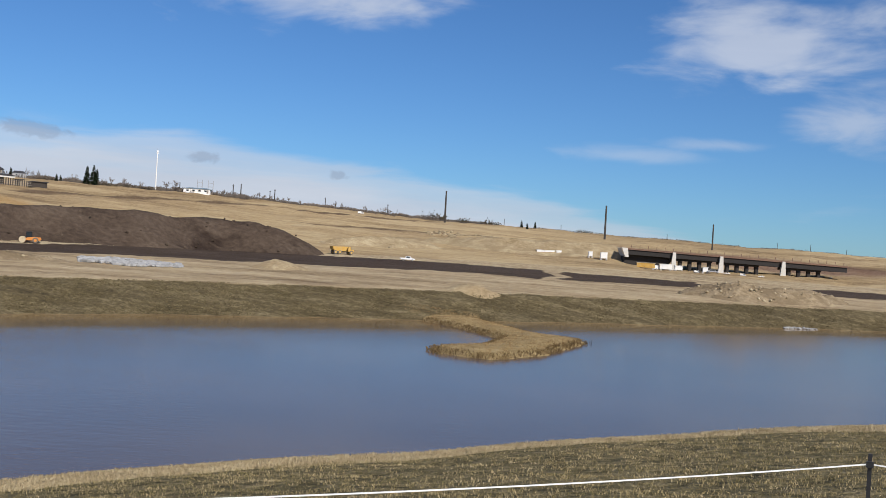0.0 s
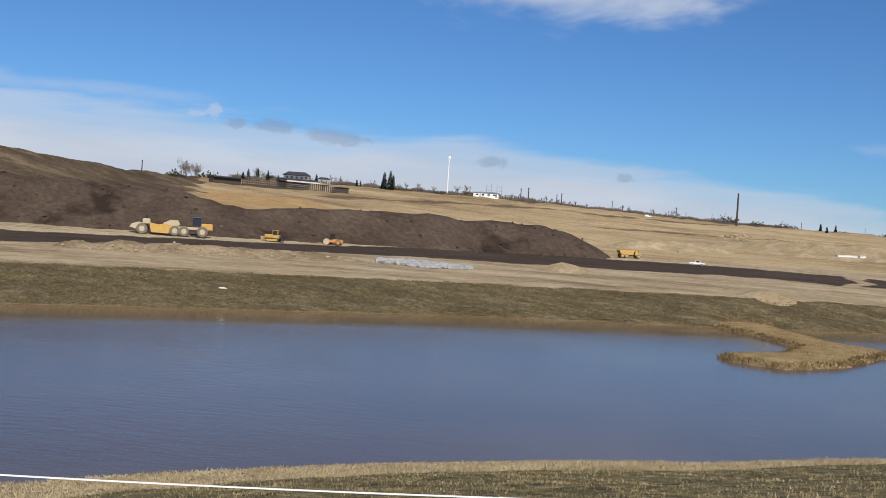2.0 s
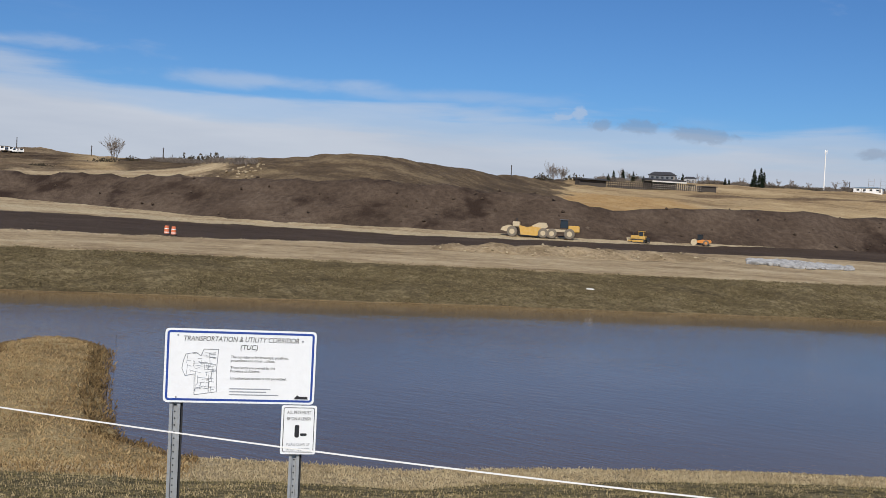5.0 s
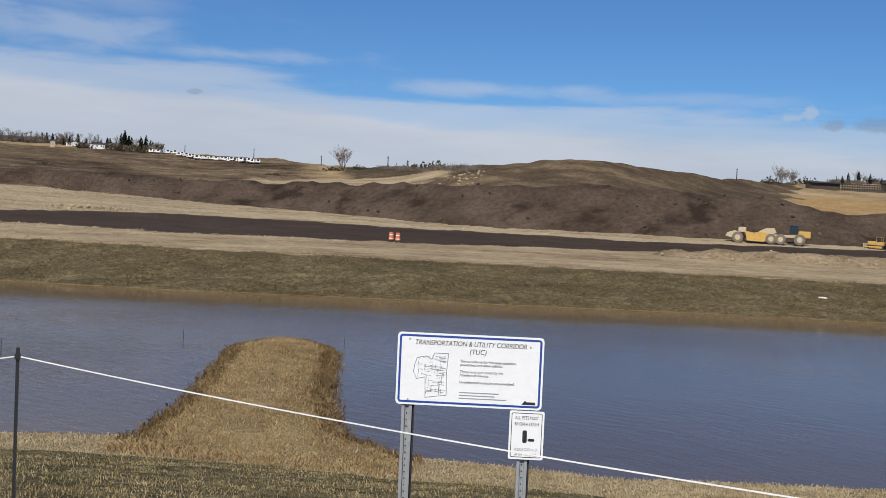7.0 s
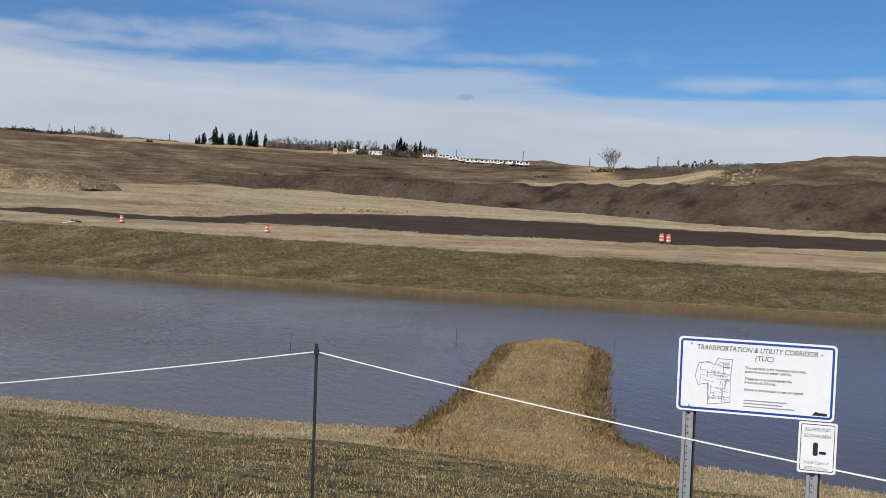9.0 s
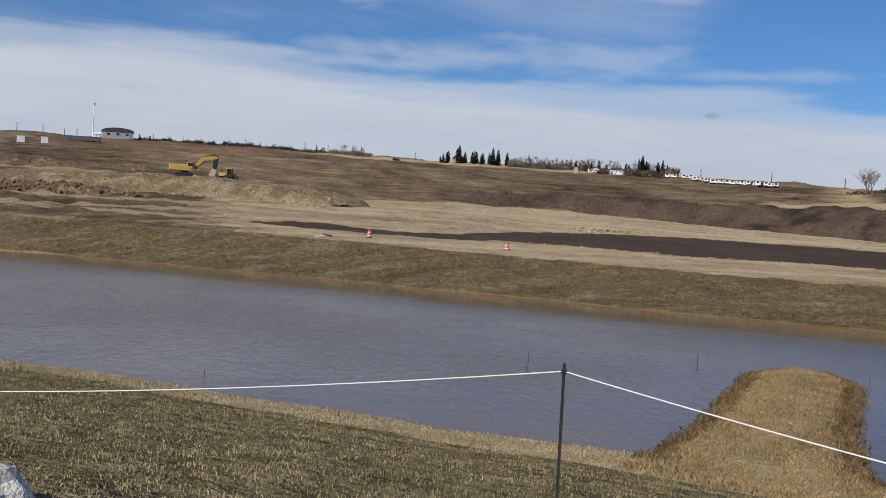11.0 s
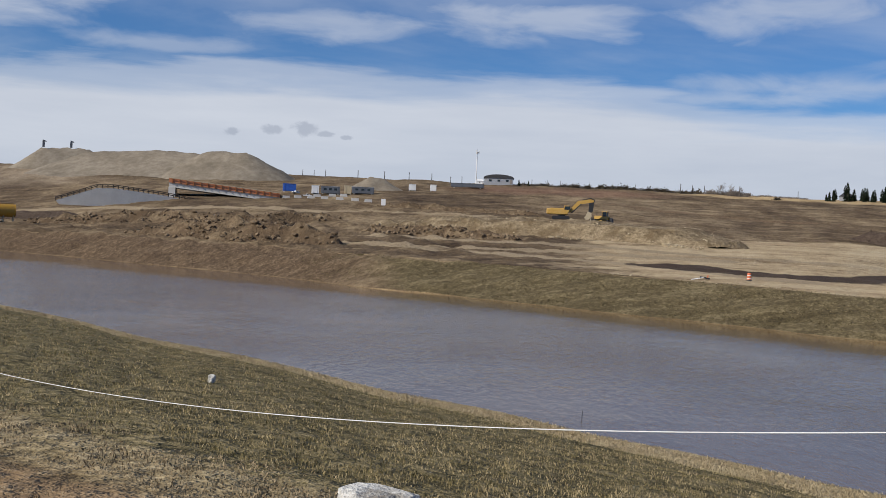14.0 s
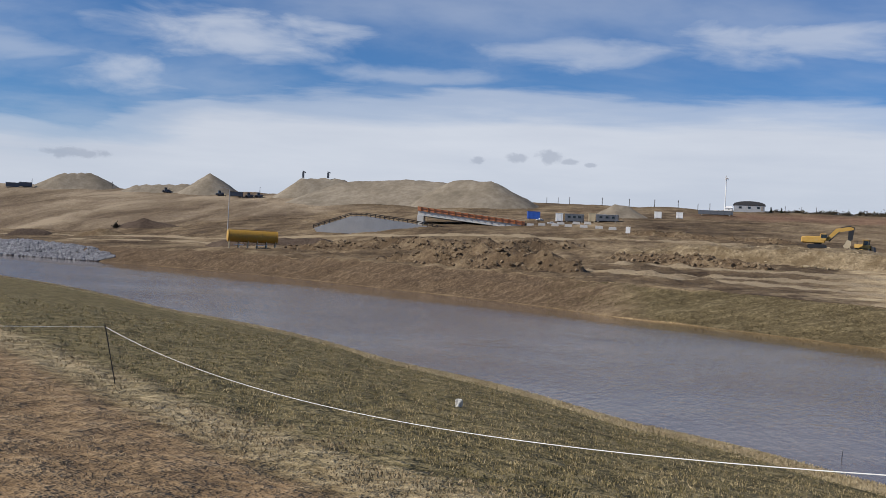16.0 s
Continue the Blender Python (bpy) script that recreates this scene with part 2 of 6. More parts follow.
    # the darkest tone holds dark green turf and painted shade between the blades
    turf = tone([(n_blade, 0.35), (n_tuft, 0.3), (n_clod, 0.35)], (0.036, 0.031, 0.014), (0.148, 0.121, 0.057), (0.335, 0.27, 0.148), 0.11)
    c = zone(c, "turf", turf, 0.3, n_tuft)
    worn = tone([(n_blade, 0.3), (n_tuft, 0.25), (n_clod, 0.45)], (0.115, 0.075, 0.042), (0.23, 0.155, 0.085), (0.37, 0.27, 0.16), 0.13)
    c = zone(c, "trail", worn, 0.7, n_clod, 0.3)
    straw = tone([(n_blade, 0.35), (n_tuft, 0.35), (n_clod, 0.3)], (0.21, 0.155, 0.085), (0.38, 0.30, 0.175), (0.52, 0.43, 0.27), 0.13)
    c = zone(c, "straw", straw, 0.6, n_tuft, 0.2)
    c = zone(c, "bed", tone([(n_clod, 1.0)], (0.08, 0.05, 0.022), (0.14, 0.09, 0.04), (0.2, 0.135, 0.065)), 0.3)
    t.links.new(c, b.inputs["Base Color"])
    rise = math_node(t, "ADD", math_node(t, "MULTIPLY", n_tuft, 0.25), math_node(t, "ADD", n_clod, math_node(t, "MULTIPLY", n_patch, 0.9)))
    bump(t, b, rise, 0.42)
    return m


ground_mat = ground_material()
straw_turf = earth("straw_turf", (0.20, 0.14, 0.065), (0.33, 0.245, 0.12), (0.46, 0.36, 0.19), 1.6, 0.12, 0.12)
sand = earth("sand", (0.27, 0.20, 0.11), (0.40, 0.31, 0.185), (0.52, 0.43, 0.275), 3.0, 0.5, 0.3, patch=(0.32, 0.24, 0.14))
rough_ground = earth("rough_ground", (0.10, 0.07, 0.038), (0.19, 0.137, 0.077), (0.30, 0.225, 0.135), 4.0, 0.8, 0.5, patch=(0.13, 0.085, 0.047), patch_at=(0.48, 0.64))
dark_soil = earth("dark_soil", (0.050, 0.035, 0.025), (0.083, 0.059, 0.043), (0.125, 0.093, 0.068), 9.0, 0.9, 0.5, patch=(0.034, 0.022, 0.016), patch_at=(0.56, 0.64))
spoil_earth = earth("spoil_earth", (0.075, 0.050, 0.030), (0.150, 0.105, 0.063), (0.26, 0.195, 0.12), 4.0, 0.9, 0.6, patch=(0.10, 0.068, 0.04), patch_at=(0.48, 0.64))
damp_sand = earth("damp_sand", (0.19, 0.14, 0.083), (0.29, 0.222, 0.138), (0.39, 0.31, 0.20), 3.0, 0.5, 0.35, patch=(0.22, 0.165, 0.10))
gravel_pile = earth("gravel_pile", (0.16, 0.135, 0.10), (0.225, 0.19, 0.143), (0.30, 0.26, 0.20), 12.0, 2.4, 0.14)
cut_earth = earth("cut_earth", (0.12, 0.088, 0.052), (0.25, 0.19, 0.115), (0.38, 0.30, 0.19), 3.0, 0.6, 0.5, patch=(0.16, 0.115, 0.065), patch_at=(0.5, 0.62))

water_mat, t_, b_, where_ = material("pond_water", 0.1, 0.0, 0.25)
b_.inputs["IOR"].default_value = 1.33
silt = noise_node(t_, mapping(t_, where_, (1, 1, 1)), 0.05, 4)
# the far bank's brown reflection is put into the water's colour as a band
bank_reflection = t_.nodes.new("ShaderNodeAttribute")
bank_reflection.attribute_name = "bank_reflection"
silty = mix(t_, math_node(t_, "ADD", math_node(t_, "MULTIPLY", bank_reflection.outputs["Fac"], 0.9), math_node(t_, "MULTIPLY", math_node(t_, "SUBTRACT", silt, 0.5), 0.3), True), ramp(t_, silt, [(0.35, (0.112, 0.083, 0.063)), (0.65, (0.144, 0.107, 0.082))]), (0.30, 0.19, 0.085))
t_.links.new(silty, b_.inputs["Base Color"])
rip = mapping(t_, where_, (0.75, 2.0, 1), (0, 0, 0.12))
east = nd(t_, "ShaderNodeSeparateXYZ")
t_.links.new(where_, east.inputs[0])
fetch = ramp(t_, math_node(t_, "MULTIPLY", east.outputs[0], -0.008), [(0.05, 0.06), (0.28, 0.3), (0.5, 1.0)])
gust = ramp(t_, noise_node(t_, where_, 0.035, 3), [(0.38, 0.35), (0.62, 1.25)])
waves = math_node(t_, "ADD", noise_node(t_, rip, 1.25, 3, 0.55), math_node(t_, "MULTIPLY", noise_node(t_, rip, 0.4, 2), 0.8))
near_bank = t_.nodes.new("ShaderNodeAttribute")
near_bank.attribute_name = "lee"
open_water = math_node(t_, "SUBTRACT", 1.0, math_node(t_, "MULTIPLY", near_bank.outputs["Fac"], 1.0))
bump(t_, b_, math_node(t_, "MULTIPLY", math_node(t_, "MULTIPLY", waves, math_node(t_, "MULTIPLY", gust, fetch)), open_water), 0.11)
t_.links.new(ramp(t_, near_bank.outputs["Fac"], [(0.0, 0.16), (0.8, 0.07)]), b_.inputs["Roughness"])
# ---- the lie of the land: break lines as (bearing, distance, height) from the turning point ----
crest = [(-40, 3.0, 5.6), (-24, 6.0, 5.15), (12, 5.0, 5.1), (48, 5.5, 5.1), (84, 7.0, 5.05), (100, 9.0, 4.9), (114, 13.0, 4.6), (126, 18.0, 4.5), (150, 12.0, 5.3)]
near_lip = [(-40, 76, 0.2), (-24, 55, 0.15), (-12, 44.0, 0.25), (0, 36.0, 0.3), (12, 32.2, 0.36), (24, 29.0, 0.45), (36, 26, 0.62), (48, 26, 0.77), (60, 28.5, 0.62), (72, 31, 0.55),
            (84, 36.3, 0.47), (96, 45.5, 0.4), (108, 65, 0.25), (120, 107, 0.19), (132, 205, 0.2), (150, 240, 3.0)]
near_shore = [(-40, 82, 0), (-24, 58.6, 0), (-12, 46.5, 0), (0, 38.8, 0), (12, 35.1, 0), (24, 32.5, 0), (36, 30.5, 0), (48, 31.7, 0), (60, 33.9, 0), (72, 35.7, 0),
              (84, 40.8, 0), (96, 50.0, 0), (108, 69.7, 0), (120, 112.9, 0), (132, 217.0, 0), (150, 260, 3)]
far_shore = [(-40, 190, 0), (-24, 155.6, 0), (-12, 128.8, 0), (0, 109.9, 0), (12, 100.4, 0), (24, 91.9, 0), (36, 87.6, 0), (48, 86.1, 0), (60, 89.1, 0),
             (72, 98.0, 0), (84, 112.9, 0), (96, 137.4, 0), (108, 191.8, 0), (120, 275.0, 0), (132, 358.7, 0), (150, 360, 3)]
bank_top = [(-40, 200, 2.3), (-24, 164.6, 2.26), (-12, 138.6, 2.46), (0, 120.4, 2.64), (12, 110.7, 2.56), (24, 102.1, 2.56), (36, 98.2, 2.66), (48, 97.0, 2.71),
            (60, 100.7, 2.89), (72, 110.6, 3.14), (84, 127.0, 3.54), (96, 153.3, 3.99), (108, 209.6, 4.46), (120, 291.5, 4.15), (132, 369.4, 2.69), (150, 380, 3.5)]
strip_near = [(-40, 235, 3.4), (-24, 195.0, 3.32), (-12, 172.6, 3.65), (0, 160.9, 4.05), (12, 152.2, 4.01), (24, 142.4, 3.97), (36, 126.8, 3.66), (48, 120.2, 3.53),
              (60, 122.4, 3.65), (72, 135.4, 4.01), (84, 156.1, 4.56), (96, 178.4, 4.86), (108, 230.5, 5.19), (120, 315.8, 5.0), (132, 407.0, 4.0), (150, 410, 4.2)]
strip_far = [(-40, 250, 3.9), (-24, 218.9, 3.8), (-12, 201.1, 4.22), (0, 203.0, 4.9), (12, 194.4, 4.86), (24, 166.1, 4.45), (36, 155.1, 4.22), (48, 170.2, 4.53),
             (60, 184.1, 4.89), (68.0, 178, 4.8), (71.0, 152, 4.2), (72, 150, 4.25), (78, 151, 4.35), (84, 159.1, 4.62), (96, 183.2, 4.96), (108, 237.7, 5.33), (120, 326.3, 5.21), (132, 420.2, 4.27), (150, 425, 4.5)]
pile_foot = [(-40, 270, 5.2), (-24, 240.6, 5.1), (-12, 219.0, 5.29), (0, 213.4, 5.52), (12, 198.3, 5.09), (24, 174.1, 4.92), (36, 171.7, 5.22), (48, 190.4, 5.74),
             (60, 227.9, 7.52), (72, 237.9, 9.28), (84, 221.5, 8.36), (96, 234.2, 8.02), (108, 276.9, 7.68), (120, 370.3, 7.85), (132, 483.1, 8.04), (150, 500, 8)]
skyline = [(-40, 480, 13), (-24, 470, 14.2), (-12, 450, 16.6), (0, 430, 18.9), (12, 420, 23.3), (24, 410, 24.5), (29, 340, 20.3), (33, 270, 19.0), (36, 250, 19.7), (38.6, 245, 20.6),
           (42, 250, 19.5), (45, 265, 18.9), (49, 330, 19.4), (60, 420, 25.2), (72, 430, 27.0), (84, 440, 29.0), (96, 450, 29.7), (108, 480, 30.5), (120, 560, 31.0), (132, 600, 30), (150, 600, 24)]
LINES = [crest, near_lip, near_shore, far_shore, bank_top, strip_near, strip_far, pile_foot, skyline]


def row_of(line, az):
    """Distance and height of a break line at the bearings az (degrees, -180 to 180); behind the view it closes round."""
    a = np.array(line, float)
    back = np.array([(-180, a[:, 1].max() * 0.5 + a[:, 1].min() * 0.5, 5.6), (-110, a[0, 1] * 0.6 + a[:, 1].min() * 0.4, 5.6)])
    end = np.array([(180, back[0, 1], 5.6)])
    a = np.vstack([back, a, end])
    fine = np.linspace(-180, 180, 1441)
    k = np.ones(13) / 13
    out = []
    for c in (1, 2):
        v = np.interp(fine, a[:, 0], a[:, c])
        v = np.convolve(np.pad(v, 6, mode="edge"), k, "valid")
        out.append(np.interp(az, fine, v))
    return out


def profile(az):
    """Heights along each bearing: lists of distances and heights, from the feet to the horizon."""
    ds, zs = [np.full_like(az, 0.0)], [np.full_like(az, 5.6)]
    for line in LINES:
        d, z = row_of(line, az)
        if line is far_shore:  # the pond's bed
            d0, z0 = ds[-1], zs[-1]
            wet = np.clip(1 - np.maximum(z, z0) / 0.4, 0, 1)
            for k in (0.12, 0.88):
                ds.append(d0 + (d - d0) * k)
                zs.append(z0 + (z - z0) * k - 1.4 * wet)
        ds.append(np.maximum(d, ds[-1] + 0.3))
        zs.append(z)
    ds.append(ds[-1] * 1.5)
    zs.append(zs[-1] - 2.0)
    ds.append(np.full_like(az, 4800.0))
    zs.append(zs[-1] - 6.0)
    return np.array(ds), np.array(zs)


def soft(v, a, b):
    return np.clip((v - a) / (b - a), 0, 1)


def rough_field(x, y, size, seed):
    """A cheap smooth noise from a few crossing waves."""
    r = np.random.RandomState(seed)
    v = np.zeros_like(x)
    for k in range(9):
        a, f, p = r.uniform(0, 6.28), r.uniform(0.6, 1.9) * 6.28 / size, r.uniform(0, 6.28)
        v = v + np.sin((np.cos(a) * x + np.sin(a) * y) * f + p + 1.3 * np.sin((np.sin(a) * x - np.cos(a) * y) * f * 0.6 + p * 2))
    return v / 4.0


def height(x, y):
    """The ground's height at a place of the plan."""
    x, y = np.atleast_1d(np.asarray(x, float)), np.atleast_1d(np.asarray(y, float))
    az, d = np.degrees(np.arctan2(-x, y)), np.hypot(x, y)
    ds, zs = profile(az)
    z = np.zeros_like(d)
    for i in range(len(ds) - 1):
        k = (d >= ds[i]) & (d <= ds[i + 1])
        f = (d - ds[i]) / np.maximum(ds[i + 1] - ds[i], 1e-6)
        z = np.where(k, zs[i] + (zs[i + 1] - zs[i]) * f, z)
    return z + swell(x, y, d, z)


def swell(x, y, d, z):
    """Unevenness that grows with the distance from the feet and dies out at the water's edge."""
    dry = np.clip(z / 1.0, 0, 1)
    s = 0.05 * rough_field(x, y, 4.0, 3) * np.clip((d - 4) / 10, 0, 1)
    s = s + np.clip((d - 110) / 60, 0, 1) * np.clip((900 - d) / 400, 0, 1) * (0.22 * rough_field(x, y, 13.0, 4) + 0.35 * rough_field(x, y, 45.0, 5)) * np.where(d < 235, 0.3, 1.0)
    az = np.degrees(np.arctan2(-x, y))
    s = s + 0.05 * rough_field(np.radians(az) * 7.0, d * 0.22, 1.0, 9) * soft(d, 98, 112) * (1 - soft(d, 175, 200)) * (1 - soft(az, 84, 92))
    dug = soft(az, 82, 92) * np.clip((d - 130) / 40, 0, 1) * np.clip((320 - d) / 50, 0, 1)
    s = s + dug * (0.36 * rough_field(x, y, 9.0, 6) + 0.13 * rough_field(x, y, 3.6, 7))
    low = soft(az, -23.5, -20.5) * (1 - soft(az, -10.5, -8.5)) * soft(d, 222, 240) * (1 - soft(d, 270, 300))  # the cutting under the overpass
    return s * dry - 0.8 * low


def on(bearing, d):
    a = radians(bearing)
    return -math.sin(a) * d, math.cos(a) * d


def ground_at(x, y):
    return float(height(x, y)[0])


def mesh_object(name, verts, faces, mat, parent=None, smooth=True):
    me = bpy.data.meshes.new(name)
    me.from_pydata([tuple(v) for v in verts], [], [tuple(f) for f in faces])
    for m in (mat if isinstance(mat, (list, tuple)) else [mat]):
        me.materials.append(m)
    if smooth:
        me.polygons.foreach_set("use_smooth", [True] * len(me.polygons))
    ob = new(name, me)
    if parent:
        ob.parent = parent
    return ob


def ellipse(x, y, bearing, d, wide, deep):
    """1 in the middle of a patch of the plan, 0.5 at its rim, 0 outside."""
    a = radians(bearing)
    cx, cy = on(bearing, d)
    u = ((x - cx) * math.cos(a) + (y - cy) * math.sin(a)) / wide
    w = (-(x - cx) * math.sin(a) + (y - cy) * math.cos(a)) / deep
    return np.clip(1.25 - 0.75 * np.hypot(u, w), 0, 1)


def band(x, y, line, width):
    """1 along a track of the plan, 0.5 at its edge, 0 away from it."""
    best = np.full_like(x, 1e9)
    pts = [on(b, d) for b, d in line]
    for (ax, ay), (bx, by) in zip(pts, pts[1:]):
        ux, uy = bx - ax, by - ay
        k = np.clip(((x - ax) * ux + (y - ay) * uy) / (ux * ux + uy * uy), 0, 1)
        best = np.minimum(best, np.hypot(x - ax - k * ux, y - ay - k * uy))
    return np.clip(1.0 - 0.5 * best / width, 0, 1)


def trail_side(x, y):
    """How far a place lies on the landward side of the mown track's edge."""
    px, py, qx, qy = -18.6, -11.5, -10.8, -3.2
    n = math.hypot(qx - px, qy - py)
    return ((x - px) * (qy - py) - (y - py) * (qx - px)) / n + 1.1


def build_ground():
    az = np.concatenate([np.arange(-180, -30, 3.0), np.arange(-30, 140, 0.25), np.arange(140, 178, 3.0), [180.0]])
    ds, zs = profile(az)
    #        feet crest lip shore bed bed shore bank strip strip pile sky beyond horizon
    parts = [8, 26, 8, 2, 3, 2, 12, 18, 10, 30, 96, 4, 3]
    R, Zr, M = [], [], []
    for i, n in enumerate(parts):
        for k in range(n):
            R.append(ds[i] + (ds[i + 1] - ds[i]) * k / n)
            Zr.append(zs[i] + (zs[i + 1] - zs[i]) * k / n)
            M.append((i, k))
    R, Zr = np.array(R + [ds[-1]]), np.array(Zr + [zs[-1]])
    M.append((len(parts), 0))
    a = np.radians(az)[None, :]
    X, Y = -np.sin(a) * R, np.cos(a) * R
    # break lines wander a little, as dug and mown edges do
    wob = 1 + 0.006 * rough_field(X, Y, 9.0, 8) * np.clip((R - 12) / 30, 0, 1) * np.minimum(1, (130 / np.maximum(R, 1)) ** 2)
    X, Y = X * wob, Y * wob
    Zr = Zr + swell(X, Y, R, Zr)
    A = np.broadcast_to(az[None, :], R.shape) + 0.6 * rough_field(X, Y, 25.0, 41)

    def rows(*wanted):
        return np.array([1.0 if i in wanted and (k or i - 1 in wanted) else (0.5 if i in wanted or (not k and i - 1 in wanted) else 0.0) for i, k in M])[:, None] * np.ones_like(R)

    off = trail_side(X, Y)
    near = rows(0, 1)
    left = soft(A, 80, 86)
    z = {}
    z["turf"] = near
    z["straw"] = np.maximum(rows(2), near * soft(A, 60, 90) * 0.72 * soft(off, -0.9, 0.9) * (1 - soft(off, 1.0, 2.6)))
    z["trail"] = near * soft(A, 60, 90) * soft(off, 0.7, 2.6)
    z["bed"] = rows(3, 4, 5)
    z["bank"] = rows(6) * (1 - 0.9 * soft(A, 90, 100))
    z["sand"] = np.maximum(rows(7, 8, 9) * (1 - 0.35 * soft(A, 58, 72)) * (1 - soft(A, 82, 95)), 0.85 * ellipse(X, Y, 51.2, 272, 30, 24))
    z["sand"] = np.maximum(z["sand"], 0.56 * rows(10) * soft(A, 68, 74) * (1 - soft(A, 84, 90)) * (1 - soft(R, 232, 248)))
    gap = np.maximum(soft(A, 83.0, 84.5), 1 - soft(A, -14.0, -13.0))
    gap = np.maximum(gap, 1 - np.clip(np.abs(A + 5.9) / 0.8, 0, 1))
    gap = np.minimum(gap, soft(A, -19.5, -18.5))
    z["soil"] = rows(8) * (1 - gap)
    b_ = np.clip(A, 70.5, 83.7)
    tongue_near = np.interp(b_, [70.5, 74, 76.8, 79.7, 81.2, 83.7], [130.5, 132, 137.5, 140.5, 144.5, 151])
    tongue_far = np.interp(b_, [70.5, 74, 76.8, 79.7, 81.2, 83.7], [147, 145, 149.5, 156, 158, 152])
    inside = np.minimum(R - tongue_near, tongue_far - R)
    z["soil"] = z["soil"] * (1 - soft(A, 70.8, 72.5))
    z["soil"] = np.maximum(z["soil"], np.clip(0.5 + 0.3 * inside, 0, 1) * soft(A, 69.5, 70.5) * (1 - soft(A, 83.0, 84.2)))
    z["rough"] = np.maximum(np.maximum(rows(6) * soft(A, 86, 97), rows(7, 8, 9) * soft(A, 58, 72)), rows(10) * soft(A, 50, 56) * (1 - soft(R, 395, 412) * (1 - soft(A, 76, 84))))
    z["hill"] = rows(10, 11) * soft(A, 27.5, 29) * (1 - soft(A, 50, 53)) * soft(R, 180, 195)
    z["ochre"] = ellipse(X, Y, 25.2, 262, 21, 30) * (1 - z["hill"])
    z["scrub"] = rows(6) * soft(A, 93, 101)
    z["red"] = np.maximum(ellipse(X, Y, -16, 308, 48, 30) * (R > 264), 0.9 * ellipse(X, Y, 86.5, 398, 42, 26))
    z["upland"] = rows(10) * soft(A, 107, 113) * soft(R, 395, 420)
    tracks = [[(127.5, 405), (121, 372), (116, 338), (110, 318), (104, 300)], [(126, 372), (120, 345), (115.5, 318)], [(108, 232), (102, 205), (97, 190), (88, 178), (78, 165)],
              [(98, 215), (92, 203), (85, 192), (78, 176), (71, 172)], [(105, 305), (97, 285), (90, 268)], [(97, 186), (90, 170), (82, 150), (74, 128)]]
    tr = np.zeros_like(R)
    for line in tracks:
        tr = np.maximum(tr, band(X, Y, line, 2.6))
    z["track"] = tr
    lane = band(X, Y, [(21.5, 320), (19.4, 332), (11.9, 357), (5.6, 378), (1.0, 392)], 4.0)
    for line in ([(7.5, 300), (3.0, 312), (-2.0, 322)], [(2.0, 275), (-2.0, 282), (-5.0, 296)], [(70, 352), (62, 330), (56, 312)], [(84, 330), (78, 300), (72, 288)]):
        lane = np.maximum(lane, 0.8 * band(X, Y, line, 4.0))
    z["lane"] = lane
    z["pale"] = rows(9) * (1 - soft(A, 72, 76)) * 0.45 + 0.55 * band(X, Y, [(12, 195), (24, 167.5), (36, 158), (44, 168), (52, 182), (60, 196), (66, 206), (71, 214)], 1.3)
    nr, nc = R.shape
    p = (np.arange(nr - 1)[:, None] * nc + np.arange(nc - 1)[None, :]).ravel()
    faces = np.stack([p, p + nc, p + nc + 1, p + 1], -1).tolist()
    ob = mesh_object("ground", np.stack([X, Y, Zr], -1).reshape(-1, 3).tolist(), faces, ground_mat)
    for key, w in z.items():
        ob.data.attributes.new(key, "FLOAT", "POINT").data.foreach_set("value", np.ascontiguousarray(w, dtype=np.float32).ravel())
    return tagged(ob, "rolling spring ground of turf, sand and bare soil", "ground", kind="structure")


build_ground()


def build_water():
    az = np.arange(-60, 160.1, 1.5)
    d0, _ = row_of(near_shore, az)
    d1, _ = row_of(far_shore, az)
    d0, d1 = d0 - 1.6, d1 + 2.5
    a = np.radians(az)
    calm = 12 + 26 * soft(az, 94, 116)  # water in the lee of the far bank lies still
    rings = [d0 + (d1 - calm * 1.6 - d0) * k for k in np.linspace(0.0, 1.0, 8)] + [d1 - calm, d1 - 8.5, d1 - 4.5, d1]
    v = [(-math.sin(p) * r, math.cos(p) * r, 0.0) for ring in rings for p, r in zip(a, ring)]
    n = len(az)
    f = [(i * n + j, (i + 1) * n + j, (i + 1) * n + j + 1, i * n + j + 1) for i in range(len(rings) - 1) for j in range(n - 1)]
    ob = mesh_object("water", v, f, water_mat)
    lee = np.concatenate([np.full(n, k) for k in [0.0] * 8 + [0.85, 1.0, 1.0, 1.0]]).astype(np.float32)
    # strength of the painted bank reflection, greatest at the far shore
    bank_reflection = np.concatenate([np.zeros(n)] * 9 + [0.35 - 0.35 * soft(az, 88, 104), 0.9 - 0.45 * soft(az, 88, 104), 1.0 - 0.4 * soft(az, 88, 104)]).astype(np.float32)
    ob.data.attributes.new("bank_reflection", "FLOAT", "POINT").data.foreach_set("value", bank_reflection)
    ob.data.attributes.new("lee", "FLOAT", "POINT").data.foreach_set("value", lee)
    tagged(ob, "silty grey-brown pond water with small wind ripples", "water", kind="structure")


build_water()


HEAP_TOPS = []


